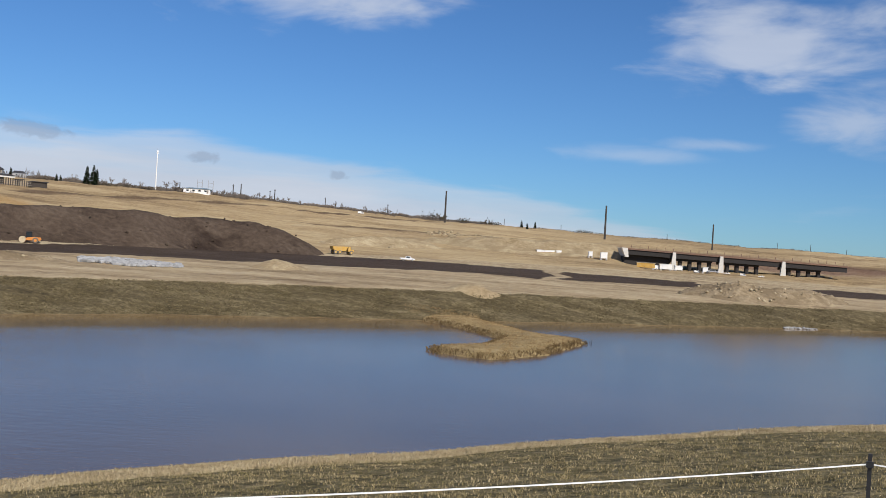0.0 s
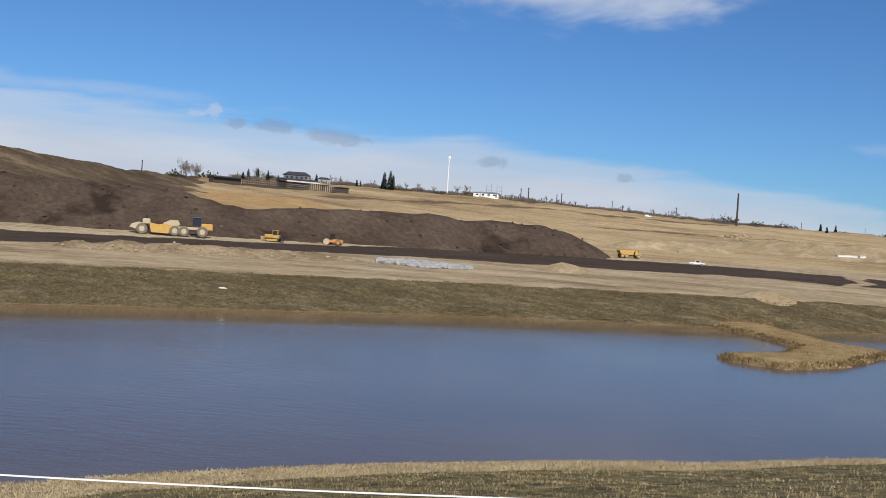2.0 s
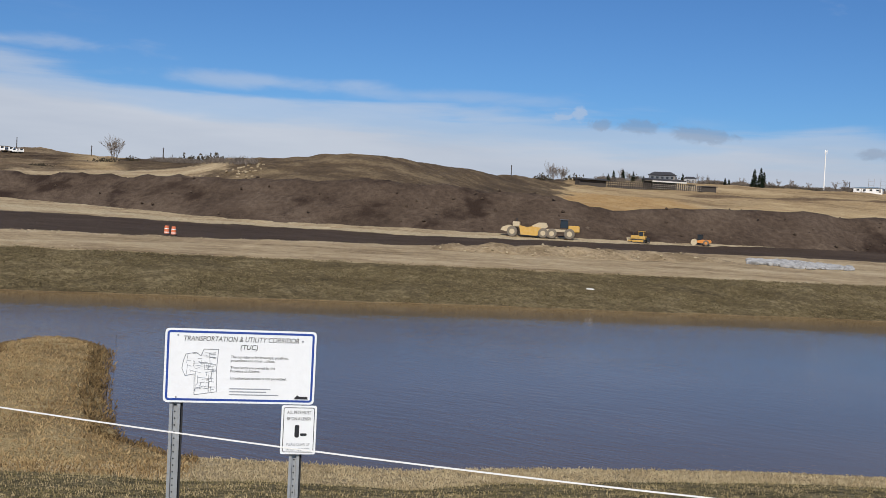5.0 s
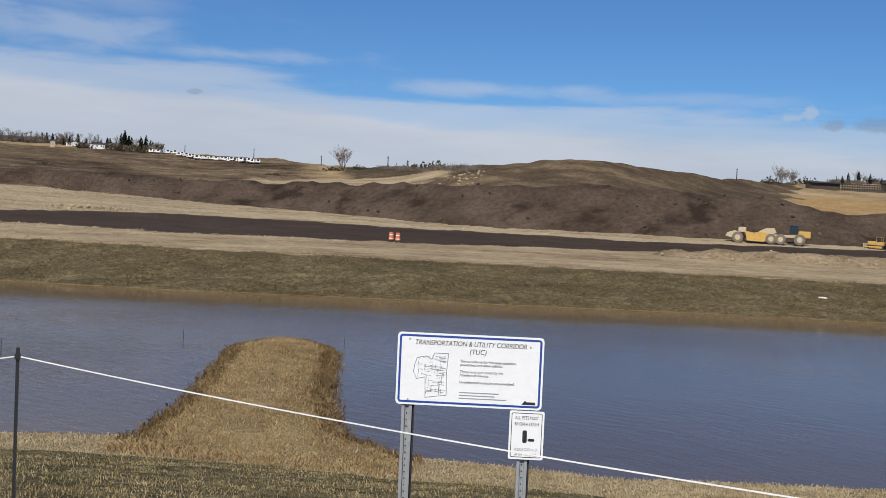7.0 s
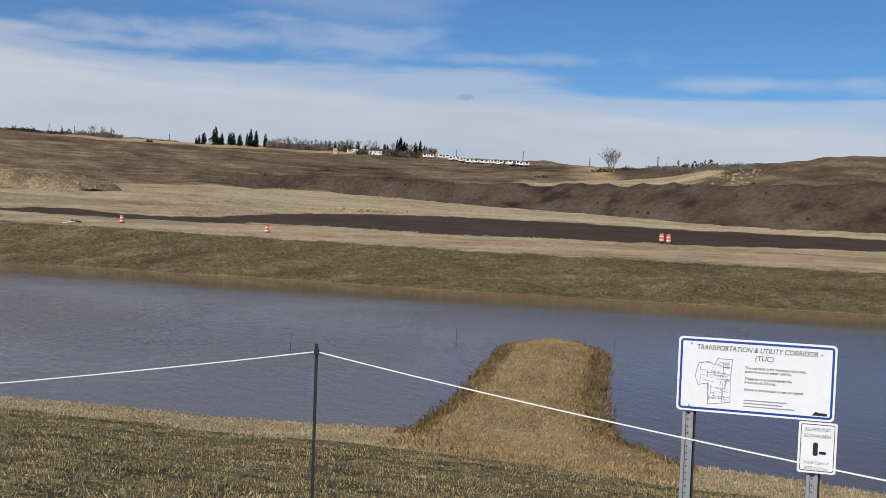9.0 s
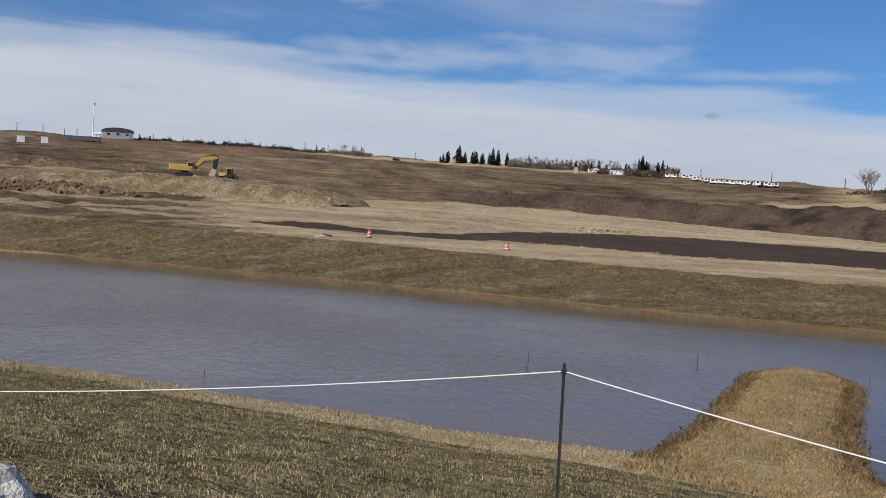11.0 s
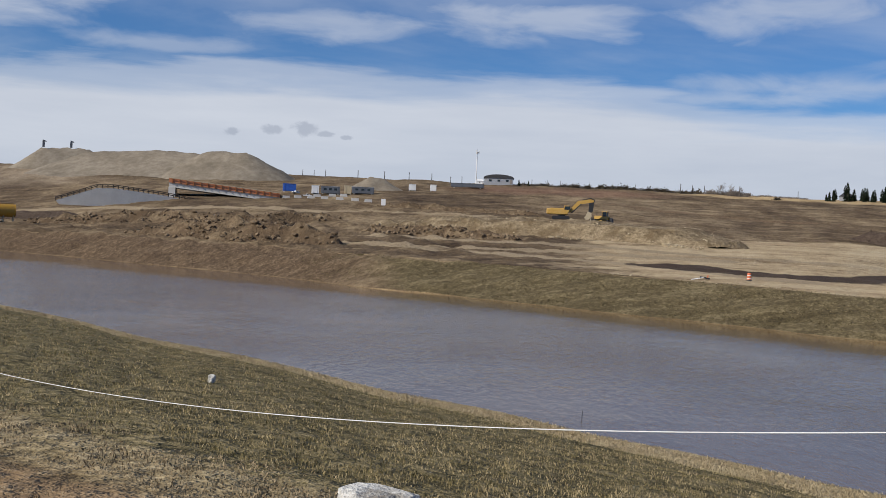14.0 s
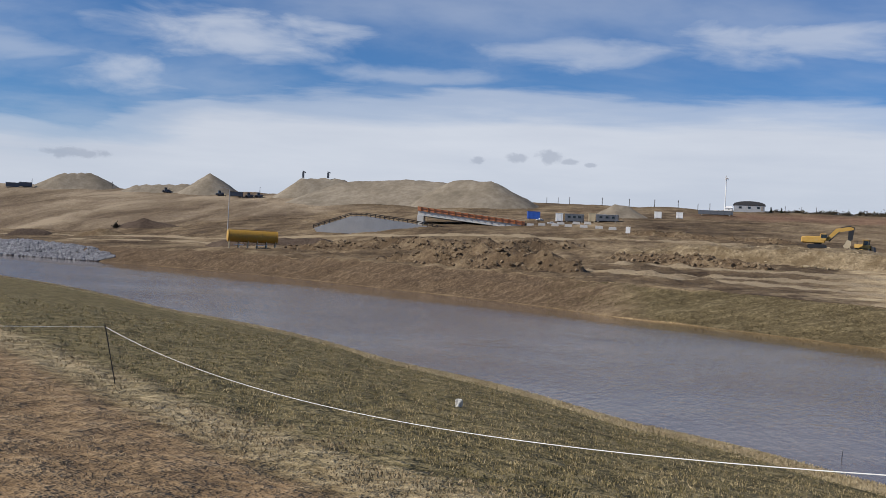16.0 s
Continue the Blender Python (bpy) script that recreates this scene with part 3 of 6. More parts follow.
def heap(name, ridge, slope, mat, label, category, step=1.5, lumps=0.25, power=1.0, kind="", seed=11, sink=0.4, flat_top=0.0):
    """A heap of tipped earth: its flanks fall from a ridge of (x, y, height over ground) at a steady slope. One mesh that stands on the ground."""
    r = np.array(ridge, float)
    reach = r[:, 2].max() / slope + 3
    x0, y0, x1, y1 = r[:, 0].min() - reach, r[:, 1].min() - reach, r[:, 0].max() + reach, r[:, 1].max() + reach
    xs, ys = np.arange(x0, x1, step), np.arange(y0, y1, step)
    X, Y = np.meshgrid(xs, ys)
    Zt = np.full_like(X, -1e3)
    segs = [(r[i], r[i + 1]) for i in range(len(r) - 1)] or [(r[0], r[0])]
    for p, q in segs:
        u = q[:2] - p[:2]
        n = max(u @ u, 1e-9)
        k = np.clip(((X - p[0]) * u[0] + (Y - p[1]) * u[1]) / n, 0, 1)
        dist = np.hypot(X - p[0] - k * u[0], Y - p[1] - k * u[1])
        Zt = np.maximum(Zt, p[2] + (q[2] - p[2]) * k - slope * np.maximum(dist - flat_top, 0) ** power)
    Zt = Zt + lumps * (rough_field(X, Y, 5 * step, seed) * 0.6 + rough_field(X, Y, 14 * step, seed + 1)) * np.clip(Zt + 1, 0, 1)
    g = height(X.ravel(), Y.ravel()).reshape(X.shape)
    keep = Zt > -sink
    Zw = g + np.maximum(Zt, -sink - 0.3)
    ids = -np.ones(X.shape, int)
    faces, verts = [], []

    def vid(i, j):
        if ids[i, j] < 0:
            ids[i, j] = len(verts)
            verts.append((X[i, j], Y[i, j], Zw[i, j]))
        return ids[i, j]

    for i in range(len(ys) - 1):
        for j in range(len(xs) - 1):
            if keep[i:i + 2, j:j + 2].any():
                faces.append((vid(i, j), vid(i, j + 1), vid(i + 1, j + 1), vid(i + 1, j)))
    HEAP_TOPS.append((label, np.array(verts)))
    return tagged(mesh_object(name, verts, faces, mat), label, category, kind=kind)


def bear(rows):
    """(bearing, distance, height) rows as places of the plan."""
    return [(*on(b, d), h) for b, d, h in rows]


heap("soil_stockpile", bear([(8.7, 203, 4.4), (10, 203, 5.0), (12, 203, 5.1), (14, 198, 5.2), (15.9, 195, 5.9), (18, 192, 5.4), (21, 187, 5.1), (24, 182, 4.5), (26, 180, 4.6), (28, 180, 5.5), (30, 180, 6.0), (35, 180, 6.0),
                              (41, 183, 6.3), (47, 196, 5.6), (53, 212, 4.8), (60, 232, 4.0), (67, 243, 3.2), (71, 245, 2.2)]), 0.55, dark_soil,
     "long dark topsoil stockpile with slumped flanks", "soil pile", 1.6, 0.35, seed=21)


def spit(name, outline, top, mat, label, step=0.5):
    """A low tongue of land inside an outline of the plan, sloping into the water at its edge."""
    P = np.array(outline, float)
    xs, ys = np.arange(P[:, 0].min() - 2, P[:, 0].max() + 2, step), np.arange(P[:, 1].min() - 2, P[:, 1].max() + 2, step)
    X, Y = np.meshgrid(xs, ys)
    inside, dist = np.zeros(X.shape, bool), np.full(X.shape, 1e9)
    for i in range(len(P)):
        (ax, ay), (bx, by) = P[i], P[(i + 1) % len(P)]
        cross = ((ay > Y) != (by > Y)) & (X < (bx - ax) * (Y - ay) / (by - ay + 1e-12) + ax)
        inside ^= cross
        ux, uy = bx - ax, by - ay
        k = np.clip(((X - ax) * ux + (Y - ay) * uy) / (ux * ux + uy * uy), 0, 1)
        dist = np.minimum(dist, np.hypot(X - ax - k * ux, Y - ay - k * uy))
    s = np.where(inside, dist, -dist) + 0.25 * rough_field(X, Y, 2.5, 31)
    Z = np.where(s > 0, top * (1 - np.exp(-s / 0.9)), s * 0.5) + 0.05 * rough_field(X, Y, 1.2, 32) * (s > 0.3)
    keep = s > -1.2
    ids, verts, faces = -np.ones(X.shape, int), [], []
    for i in range(len(ys) - 1):
        for j in range(len(xs) - 1):
            if keep[i:i + 2, j:j + 2].all():
                q = []
                for a, b in ((i, j), (i, j + 1), (i + 1, j + 1), (i + 1, j)):
                    if ids[a, b] < 0:
                        ids[a, b] = len(verts)
                        verts.append((X[a, b], Y[a, b], Z[a, b]))
                    q.append(ids[a, b])
                faces.append(q)
    return tagged(mesh_object(name, verts, faces, mat), label, "spit", kind="structure")


HOOK = [(-4, 113), (1.0, 102.9), (5.0, 91.5), (3.2, 82.5), (-0.8, 78.5), (-0.3, 75.5), (3.5, 73.0), (7.4, 78.1), (12.4, 92.0), (8.6, 96.4), (6.0, 105.5), (3.5, 115)]
BLUNT = [(-26.0, 13.5), (-29.5, 16.0), (-34.2, 20.6), (-41.1, 26.2), (-45.6, 29.9), (-47.0, 33.1), (-45.2, 34.4), (-42.3, 33.7), (-36.6, 29.1), (-32.2, 25.5), (-26.4, 21.4), (-22.5, 21.0), (-19, 17)]
spit("hooked_spit", HOOK, 0.55, straw_turf,
     "hooked spit of dry reed grass in the pond")
spit("straight_spit", BLUNT, 0.5, straw_turf,
     "blunt spit of dry reed grass running into the pond", 0.4)
# ---- building kit ----


def box(bm, c, s, turn=(0, 0, 0), bev=0.0, taper=None):
    """A box with centre c and size s; taper shrinks its top."""
    got = bmesh.ops.create_cube(bm, size=1.0)["verts"]
    if taper:
        for v in got:
            if v.co.z > 0:
                v.co.x *= taper[0]
                v.co.y *= taper[1]
    m = Matrix.LocRotScale(Vector(c), Euler([radians(a) for a in turn]), Vector(s))
    bmesh.ops.transform(bm, matrix=m, verts=got)
    if bev:
        edges = list({e for v in got for e in v.link_edges})
        bmesh.ops.bevel(bm, geom=edges, offset=bev, segments=1, affect="EDGES")
    return bm


def rod(bm, p, q, r, r2=None, seg=8):
    """A round bar from p to q."""
    p, q = Vector(p), Vector(q)
    got = bmesh.ops.create_cone(bm, cap_ends=True, segments=seg, radius1=r, radius2=r if r2 is None else r2, depth=(q - p).length)["verts"]
    m = Matrix.Translation((p + q) / 2) @ (q - p).to_track_quat("Z", "Y").to_matrix().to_4x4()
    bmesh.ops.transform(bm, matrix=m, verts=got)
    return bm


def slab(bm, outline, y0, y1):
    """An outline in x, z pushed along y: booms, blades, side plates."""
    lo = [bm.verts.new((x, y0, z)) for x, z in outline]
    hi = [bm.verts.new((x, y1, z)) for x, z in outline]
    n = len(outline)
    bm.faces.new(lo)
    bm.faces.new(hi[::-1])
    for i in range(n):
        bm.faces.new((lo[i], hi[i], hi[(i + 1) % n], lo[(i + 1) % n]))
    bmesh.ops.recalc_face_normals(bm, faces=bm.faces)
    return bm


def nb():
    return bmesh.new()


def part(name, bm, mat, parent, label="", smooth=False):
    me = bpy.data.meshes.new(name)
    bm.to_mesh(me)
    bm.free()
    me.materials.append(mat)
    if smooth:
        me.polygons.foreach_set("use_smooth", [True] * len(me.polygons))
    ob = new(name, me)
    ob.parent = parent
    if label:
        ob["label"] = label
    return ob


def thing(name, label, category, bearing, d, turn=0.0, group="", z=None, sink=0.0):
    """An empty base on the ground at a bearing and distance; its x runs to the right as seen from the bank, its y away."""
    x, y = on(bearing, d)
    ob = new(name)
    ob.empty_display_size = 0.3
    ob.matrix_basis = pose(x, y, (ground_at(x, y) if z is None else z) - sink, 0, 0, bearing + turn)
    return tagged(ob, label, category, group)


def again(ob, bearing, d, turn=0.0, size=1.0, sink=0.0):
    x, y = on(bearing, d)
    return copy_thing(ob, pose(x, y, ground_at(x, y) - sink, 0, 0, bearing + turn) @ Matrix.Scale(size, 4))


yellow = plain("machine_yellow", (0.52, 0.31, 0.065), 0.6, dirt=(0.38, 0.29, 0.17))
orange = plain("machine_orange", (0.60, 0.22, 0.04), 0.5, dirt=(0.33, 0.19, 0.09))
dusty = plain("dusty_paint", (0.48, 0.40, 0.27), 0.8, dirt=(0.36, 0.28, 0.17))
black = plain("black_steel", (0.022, 0.022, 0.024), 0.5)
rubber = plain("dusty_rubber", (0.16, 0.135, 0.105), 0.9)
cab_glass = plain("cab_glass", (0.02, 0.025, 0.03), 0.12, vary=0.05)
white_paint = plain("white_paint", (0.78, 0.78, 0.77), 0.5, vary=0.05)
grey_paint = plain("grey_paint", (0.33, 0.34, 0.36), 0.6)
dark_grey = plain("dark_grey", (0.10, 0.11, 0.13), 0.6)
blue_paint = plain("blue_paint", (0.03, 0.11, 0.45), 0.5)
concrete = plain("concrete", (0.42, 0.40, 0.37), 0.85, vary=0.12, size=3.0)
pale_concrete = plain("pale_concrete", (0.60, 0.58, 0.54), 0.85, vary=0.1, size=3.0)
# near-black: dark steel, and the painted shade on the overpass's abutment slope
weathered = plain("dark_steel_and_shade", (0.026, 0.022, 0.021), 0.85)
formwork = plain("orange_formwork", (0.50, 0.20, 0.10), 0.75, vary=0.2)
barrel_orange = plain("barrel_orange", (0.62, 0.17, 0.075), 0.55)
galvanised = plain("galvanised_steel", (0.42, 0.44, 0.46), 0.45, 0.55)
dark_wood = plain("dark_wood", (0.055, 0.045, 0.038), 0.85)
rust_deck = plain("rusty_deck", (0.17, 0.10, 0.07), 0.8, vary=0.25, size=2.0)
pole_wood = plain("pole_wood", (0.05, 0.042, 0.036), 0.85)
grey_wood = plain("grey_wood", (0.26, 0.23, 0.20), 0.9)
roof_dark = plain("dark_roof", (0.045, 0.045, 0.05), 0.8)
roof_blue = plain("blue_grey_roof", (0.20, 0.27, 0.33), 0.6)
tank_ochre = plain("tank_ochre", (0.40, 0.225, 0.03), 0.5, vary=0.2, dirt=(0.25, 0.15, 0.05))
sign_white = plain("sign_white", (0.80, 0.82, 0.84), 0.35, vary=0.03)
sign_blue = plain("sign_blue", (0.02, 0.06, 0.30), 0.4, vary=0.05)
sign_black = plain("sign_black", (0.02, 0.02, 0.025), 0.45, vary=0.05)
sign_grey = plain("sign_grey", (0.28, 0.30, 0.33), 0.5, vary=0.08)
rope_white = plain("rope_white", (0.80, 0.80, 0.78), 0.6, vary=0.05)
stone_white = earth("white_stone", (0.30, 0.28, 0.24), (0.62, 0.60, 0.55), (0.80, 0.78, 0.73), 0.35, 0.06, 0.05, patch=(0.30, 0.27, 0.22), patch_at=(0.56, 0.64))
needle = earth("needle_green", (0.010, 0.016, 0.009), (0.020, 0.032, 0.016), (0.045, 0.058, 0.03), 1.5, 0.3, 0.1)
bark = earth("bark", (0.06, 0.05, 0.04), (0.11, 0.09, 0.075), (0.19, 0.165, 0.14), 1.0, 0.1, 0.05)
# bare twigs, paled: the haze of the distance is put into their colour
hazy_twig = earth("twigs", (0.15, 0.125, 0.105), (0.22, 0.185, 0.16), (0.31, 0.27, 0.235), 1.5, 0.3, 0.05)
shrub_dark = earth("shrub_dark", (0.030, 0.026, 0.018), (0.06, 0.05, 0.034), (0.11, 0.09, 0.06), 1.5, 0.3, 0.1)


def island_material(name, tones, rough=0.9):
    """Each separate blade or stone of a mesh takes a tone of its own."""
    m, t, b, where = material(name, rough, 0.0, 0.15)
    pick = t.nodes.new("ShaderNodeNewGeometry").outputs["Random Per Island"]
    drift = noise_node(t, where, 0.6, 4, 0.6)
    clump = noise_node(t, where, 3.4, 3, 0.6)
    drift = math_node(t, "ADD", math_node(t, "MULTIPLY", drift, 0.55), math_node(t, "MULTIPLY", clump, 0.45))
    f = math_node(t, "ADD", math_node(t, "MULTIPLY", pick, 0.5), math_node(t, "MULTIPLY", math_node(t, "SUBTRACT", drift, 0.36), 2.1))
    n = len(tones)
    t.links.new(ramp(t, f, [(i / (n - 1), c) for i, c in enumerate(tones)]), b.inputs["Base Color"])
    return m


blade_mix = island_material("grass_blades", [(0.066, 0.060, 0.024), (0.13, 0.112, 0.048), (0.255, 0.203, 0.103), (0.38, 0.305, 0.17), (0.49, 0.405, 0.245)])
blade_straw = island_material("straw_blades", [(0.19, 0.145, 0.08), (0.31, 0.245, 0.145), (0.42, 0.345, 0.215), (0.50, 0.425, 0.28)])
blade_trail = island_material("trail_blades", [(0.13, 0.095, 0.055), (0.21, 0.16, 0.095), (0.32, 0.25, 0.155), (0.42, 0.34, 0.22)])
pale_stone = island_material("pale_stones", [(0.22, 0.215, 0.21), (0.29, 0.29, 0.285), (0.36, 0.36, 0.36), (0.45, 0.45, 0.445)])
clods = island_material("earth_clods", [(0.16, 0.12, 0.07), (0.27, 0.21, 0.13), (0.38, 0.31, 0.20), (0.48, 0.41, 0.29)])
dug_clods = island_material("dug_clods", [(0.07, 0.046, 0.028), (0.13, 0.09, 0.054), (0.20, 0.145, 0.09), (0.28, 0.21, 0.135)])
dark_clods = island_material("dark_clods", [(0.03, 0.021, 0.015), (0.055, 0.039, 0.028), (0.09, 0.066, 0.048), (0.13, 0.10, 0.075)])
blade_rim = island_material("reed_rim_blades", [(0.05, 0.033, 0.016), (0.10, 0.066, 0.03), (0.18, 0.12, 0.055), (0.28, 0.2, 0.1)])
blade_reed = island_material("reed_blades", [(0.12, 0.074, 0.032), (0.235, 0.155, 0.073), (0.36, 0.258, 0.13), (0.46, 0.355, 0.195)])
blade_bank = island_material("bank_blades", [(0.07, 0.056, 0.028), (0.105, 0.084, 0.043), (0.155, 0.124, 0.067), (0.25, 0.20, 0.115)])
stones = island_material("loose_stones", [(0.09, 0.09, 0.10), (0.155, 0.155, 0.168), (0.225, 0.225, 0.24), (0.32, 0.32, 0.33)])


def blades(name, x, y, z, tall, wide, mat, label, category, seed, per=4, spread=0.05, droop=0.6):
    """Tufts of grass at the places x, y, z: a few bent blades each, two triangles to a blade."""
    r = np.random.RandomState(seed)
    n = len(x) * per
    bx = np.repeat(x, per) + r.normal(0, spread, n)
    by = np.repeat(y, per) + r.normal(0, spread, n)
    bz = np.repeat(z, per)
    h = np.repeat(tall, per) * r.uniform(0.55, 1.25, n)
    w = np.repeat(wide, per) * r.uniform(0.7, 1.3, n)
    a, lean, face = r.uniform(0, 6.283, n), r.uniform(0.05, droop, n), r.uniform(0, 6.283, n)
    lx, ly = np.cos(a) * lean * h, np.sin(a) * lean * h
    fx, fy = np.cos(face) * w / 2, np.sin(face) * w / 2
    v = np.empty((n, 4, 3))
    v[:, 0] = np.stack([bx - fx, by - fy, bz - 0.02], -1)
    v[:, 1] = np.stack([bx + fx, by + fy, bz - 0.02], -1)
    v[:, 2] = np.stack([bx + lx * 0.4 + fx * 0.7, by + ly * 0.4 + fy * 0.7, bz + h * 0.6], -1)
    v[:, 3] = np.stack([bx + lx, by + ly, bz + h * (1 - 0.35 * lean)], -1)
    me = bpy.data.meshes.new(name)
    me.vertices.add(n * 4)
    me.vertices.foreach_set("co", v.ravel())
    base = (np.arange(n) * 4)[:, None]
    tris = np.concatenate([base + np.array([0, 1, 2]), base + np.array([0, 2, 3])], 1).ravel()
    me.loops.add(n * 6)
    me.loops.foreach_set("vertex_index", tris.astype(np.int32))
    me.polygons.add(n * 2)
    me.polygons.foreach_set("loop_start", (np.arange(n * 2) * 3).astype(np.int32))
    me.update(calc_edges=True)
    me.materials.append(mat)
    return tagged(new(name, me), label, category, kind="stuff")


def lump(bm, c, s, seed, seg=2, rag=0.25):
    """An angular stone."""
    got = bmesh.ops.create_icosphere(bm, subdivisions=seg, radius=1.0)["verts"]
    for v in got:
        k = 1 + rag * noise.noise(v.co * 1.3 + Vector((seed * 3.7, seed * 1.3, 0)))
        k += rag * 0.5 * noise.noise(v.co * 3.1 + Vector((0, seed * 2.9, 0)))
        v.co = Vector((v.co.x * s[0] * k + c[0], v.co.y * s[1] * k + c[1], v.co.z * s[2] * k + c[2]))
    return bm


def wheel(parent, c, r, w, rim_mat, name="wheel"):
    """A tyre with a rim; it turns about y."""
    bm = nb()
    rod(bm, (c[0], c[1] - w / 2, c[2]), (c[0], c[1] + w / 2, c[2]), r, seg=18)
    bmesh.ops.bevel(bm, geom=[e for e in bm.edges if abs(e.verts[0].co.y - e.verts[1].co.y) < 1e-4], offset=w * 0.18, segments=1, affect="EDGES")
    tyre = part(name, bm, rubber, parent)
    bm = nb()
    rod(bm, (c[0], c[1] - w / 2 - 0.03, c[2]), (c[0], c[1] + w / 2 + 0.03, c[2]), r * 0.5, seg=12)
    part("rim", bm, rim_mat, tyre)
    return tyre


def track_unit(parent, x0, x1, y, w, h, mat):
    """A crawler track with its shoes."""
    bm = nb()
    n = 10
    pts = [(x0 + h / 2 + h / 2 * math.cos(math.pi / 2 + math.pi * k / n), h / 2 + h / 2 * math.sin(math.pi / 2 + math.pi * k / n)) for k in range(n + 1)]
    pts += [(x1 - h / 2 + h / 2 * math.cos(-math.pi / 2 + math.pi * k / n), h / 2 + h / 2 * math.sin(-math.pi / 2 + math.pi * k / n)) for k in range(n + 1)]
    slab(bm, pts, y - w / 2, y + w / 2)
    tr = part("track", bm, black, parent)
    bm = nb()
    slab(bm, [(x0 + h * 0.5, h * 0.22), (x1 - h * 0.5, h * 0.22), (x1 - h * 0.5, h * 0.75), (x0 + h * 0.5, h * 0.75)], y - w / 2 - 0.04, y + w / 2 + 0.04)
    part("track_frame", bm, mat, tr)
    return tr
# ---- by the path: sign, pet notice, fence, stones ----


def lettering(text, size, mat, parent, x, z, y, name="lettering", squeeze=1.0, lean=0.0, align="LEFT"):
    """Words as a thin mesh, upright, facing the path."""
    cu = bpy.data.curves.new(name, "FONT")
    cu.body, cu.size, cu.align_x, cu.shear, cu.extrude = text, size, align, lean, 0.0006
    tmp = bpy.data.objects.new(name, cu)
    scene.collection.objects.link(tmp)
    me = bpy.data.meshes.new_from_object(tmp.evaluated_get(bpy.context.evaluated_depsgraph_get()))
    bpy.data.objects.remove(tmp)
    me.transform(Matrix.Translation((x, y, z)) @ Matrix.Rotation(radians(90), 4, "X") @ Matrix.Diagonal((squeeze, 1, 1, 1)))
    me.materials.clear()
    me.materials.append(mat)
    ob = new(name, me)
    ob.parent = parent
    return ob


def panel(bm, w, h, r, y0, y1, x=0.0, z=0.0):
    """A sheet with rounded corners in the x, z plane."""
    pts = []
    for cx, cz, a0 in ((w / 2 - r, h / 2 - r, 0), (-w / 2 + r, h / 2 - r, 90), (-w / 2 + r, -h / 2 + r, 180), (w / 2 - r, -h / 2 + r, 270)):
        pts += [(x + cx + r * math.cos(radians(a0 + k * 22.5)), z + cz + r * math.sin(radians(a0 + k * 22.5))) for k in range(5)]
    return slab(bm, pts, y0, y1)


def ring(bm, w, h, r, t, y0, y1):
    """A rounded border of width t."""
    def loop(w, h, r):
        pts = []
        for cx, cz, a0 in ((w / 2 - r, h / 2 - r, 0), (-w / 2 + r, h / 2 - r, 90), (-w / 2 + r, -h / 2 + r, 180), (w / 2 - r, -h / 2 + r, 270)):
            pts += [(cx + r * math.cos(radians(a0 + k * 22.5)), cz + r * math.sin(radians(a0 + k * 22.5))) for k in range(5)]
        return pts
    o, i = loop(w, h, r), loop(w - 2 * t, h - 2 * t, max(r - t, 0.003))
    vs = [[bm.verts.new((x, y, z)) for x, z in l] for l, y in ((o, y0), (i, y0), (o, y1), (i, y1))]
    n = len(o)
    for k in range(n):
        j = (k + 1) % n
        for a, b in ((0, 1), (1, 3), (3, 2), (2, 0)):
            bm.faces.new((vs[a][k], vs[a][j], vs[b][j], vs[b][k]))
    bmesh.ops.recalc_face_normals(bm, faces=bm.faces)
    return bm


SIGN_D, SIGN_B = 8.45, 44.35
SIGN_Z = 6.01


def sign_post(parent, x, top, y=0.03):
    """A flanged steel post with a row of punched holes."""
    foot = -1.9
    bm = nb()
    box(bm, (x, y + 0.012, (top + foot) / 2), (0.030, 0.004, top - foot))
    for s in (-1, 1):
        box(bm, (x + s * 0.018, y + 0.0, (top + foot) / 2), (0.004, 0.026, top - foot))
        box(bm, (x + s * 0.029, y - 0.012, (top + foot) / 2), (0.020, 0.004, top - foot))
    post = part("post", bm, galvanised, parent, "punched grey steel post")
    # added black bar that makes the post's right side dark
    bm = nb()
    box(bm, (x + 0.046, y + 0.03, (top + foot) / 2 - 0.05), (0.02, 0.03, top - foot - 0.1))
    part("dark_side_bar", bm, black, post, "black bar along the post's right side")
    bm = nb()
    for k in range(30):
        zz = top - 0.1 - k * 0.05
        rod(bm, (x, y + 0.006, zz), (x, y + 0.0095, zz), 0.006, seg=8)
    tagged(part("punched_hole", bm, black, post), kind="stuff")
    return post


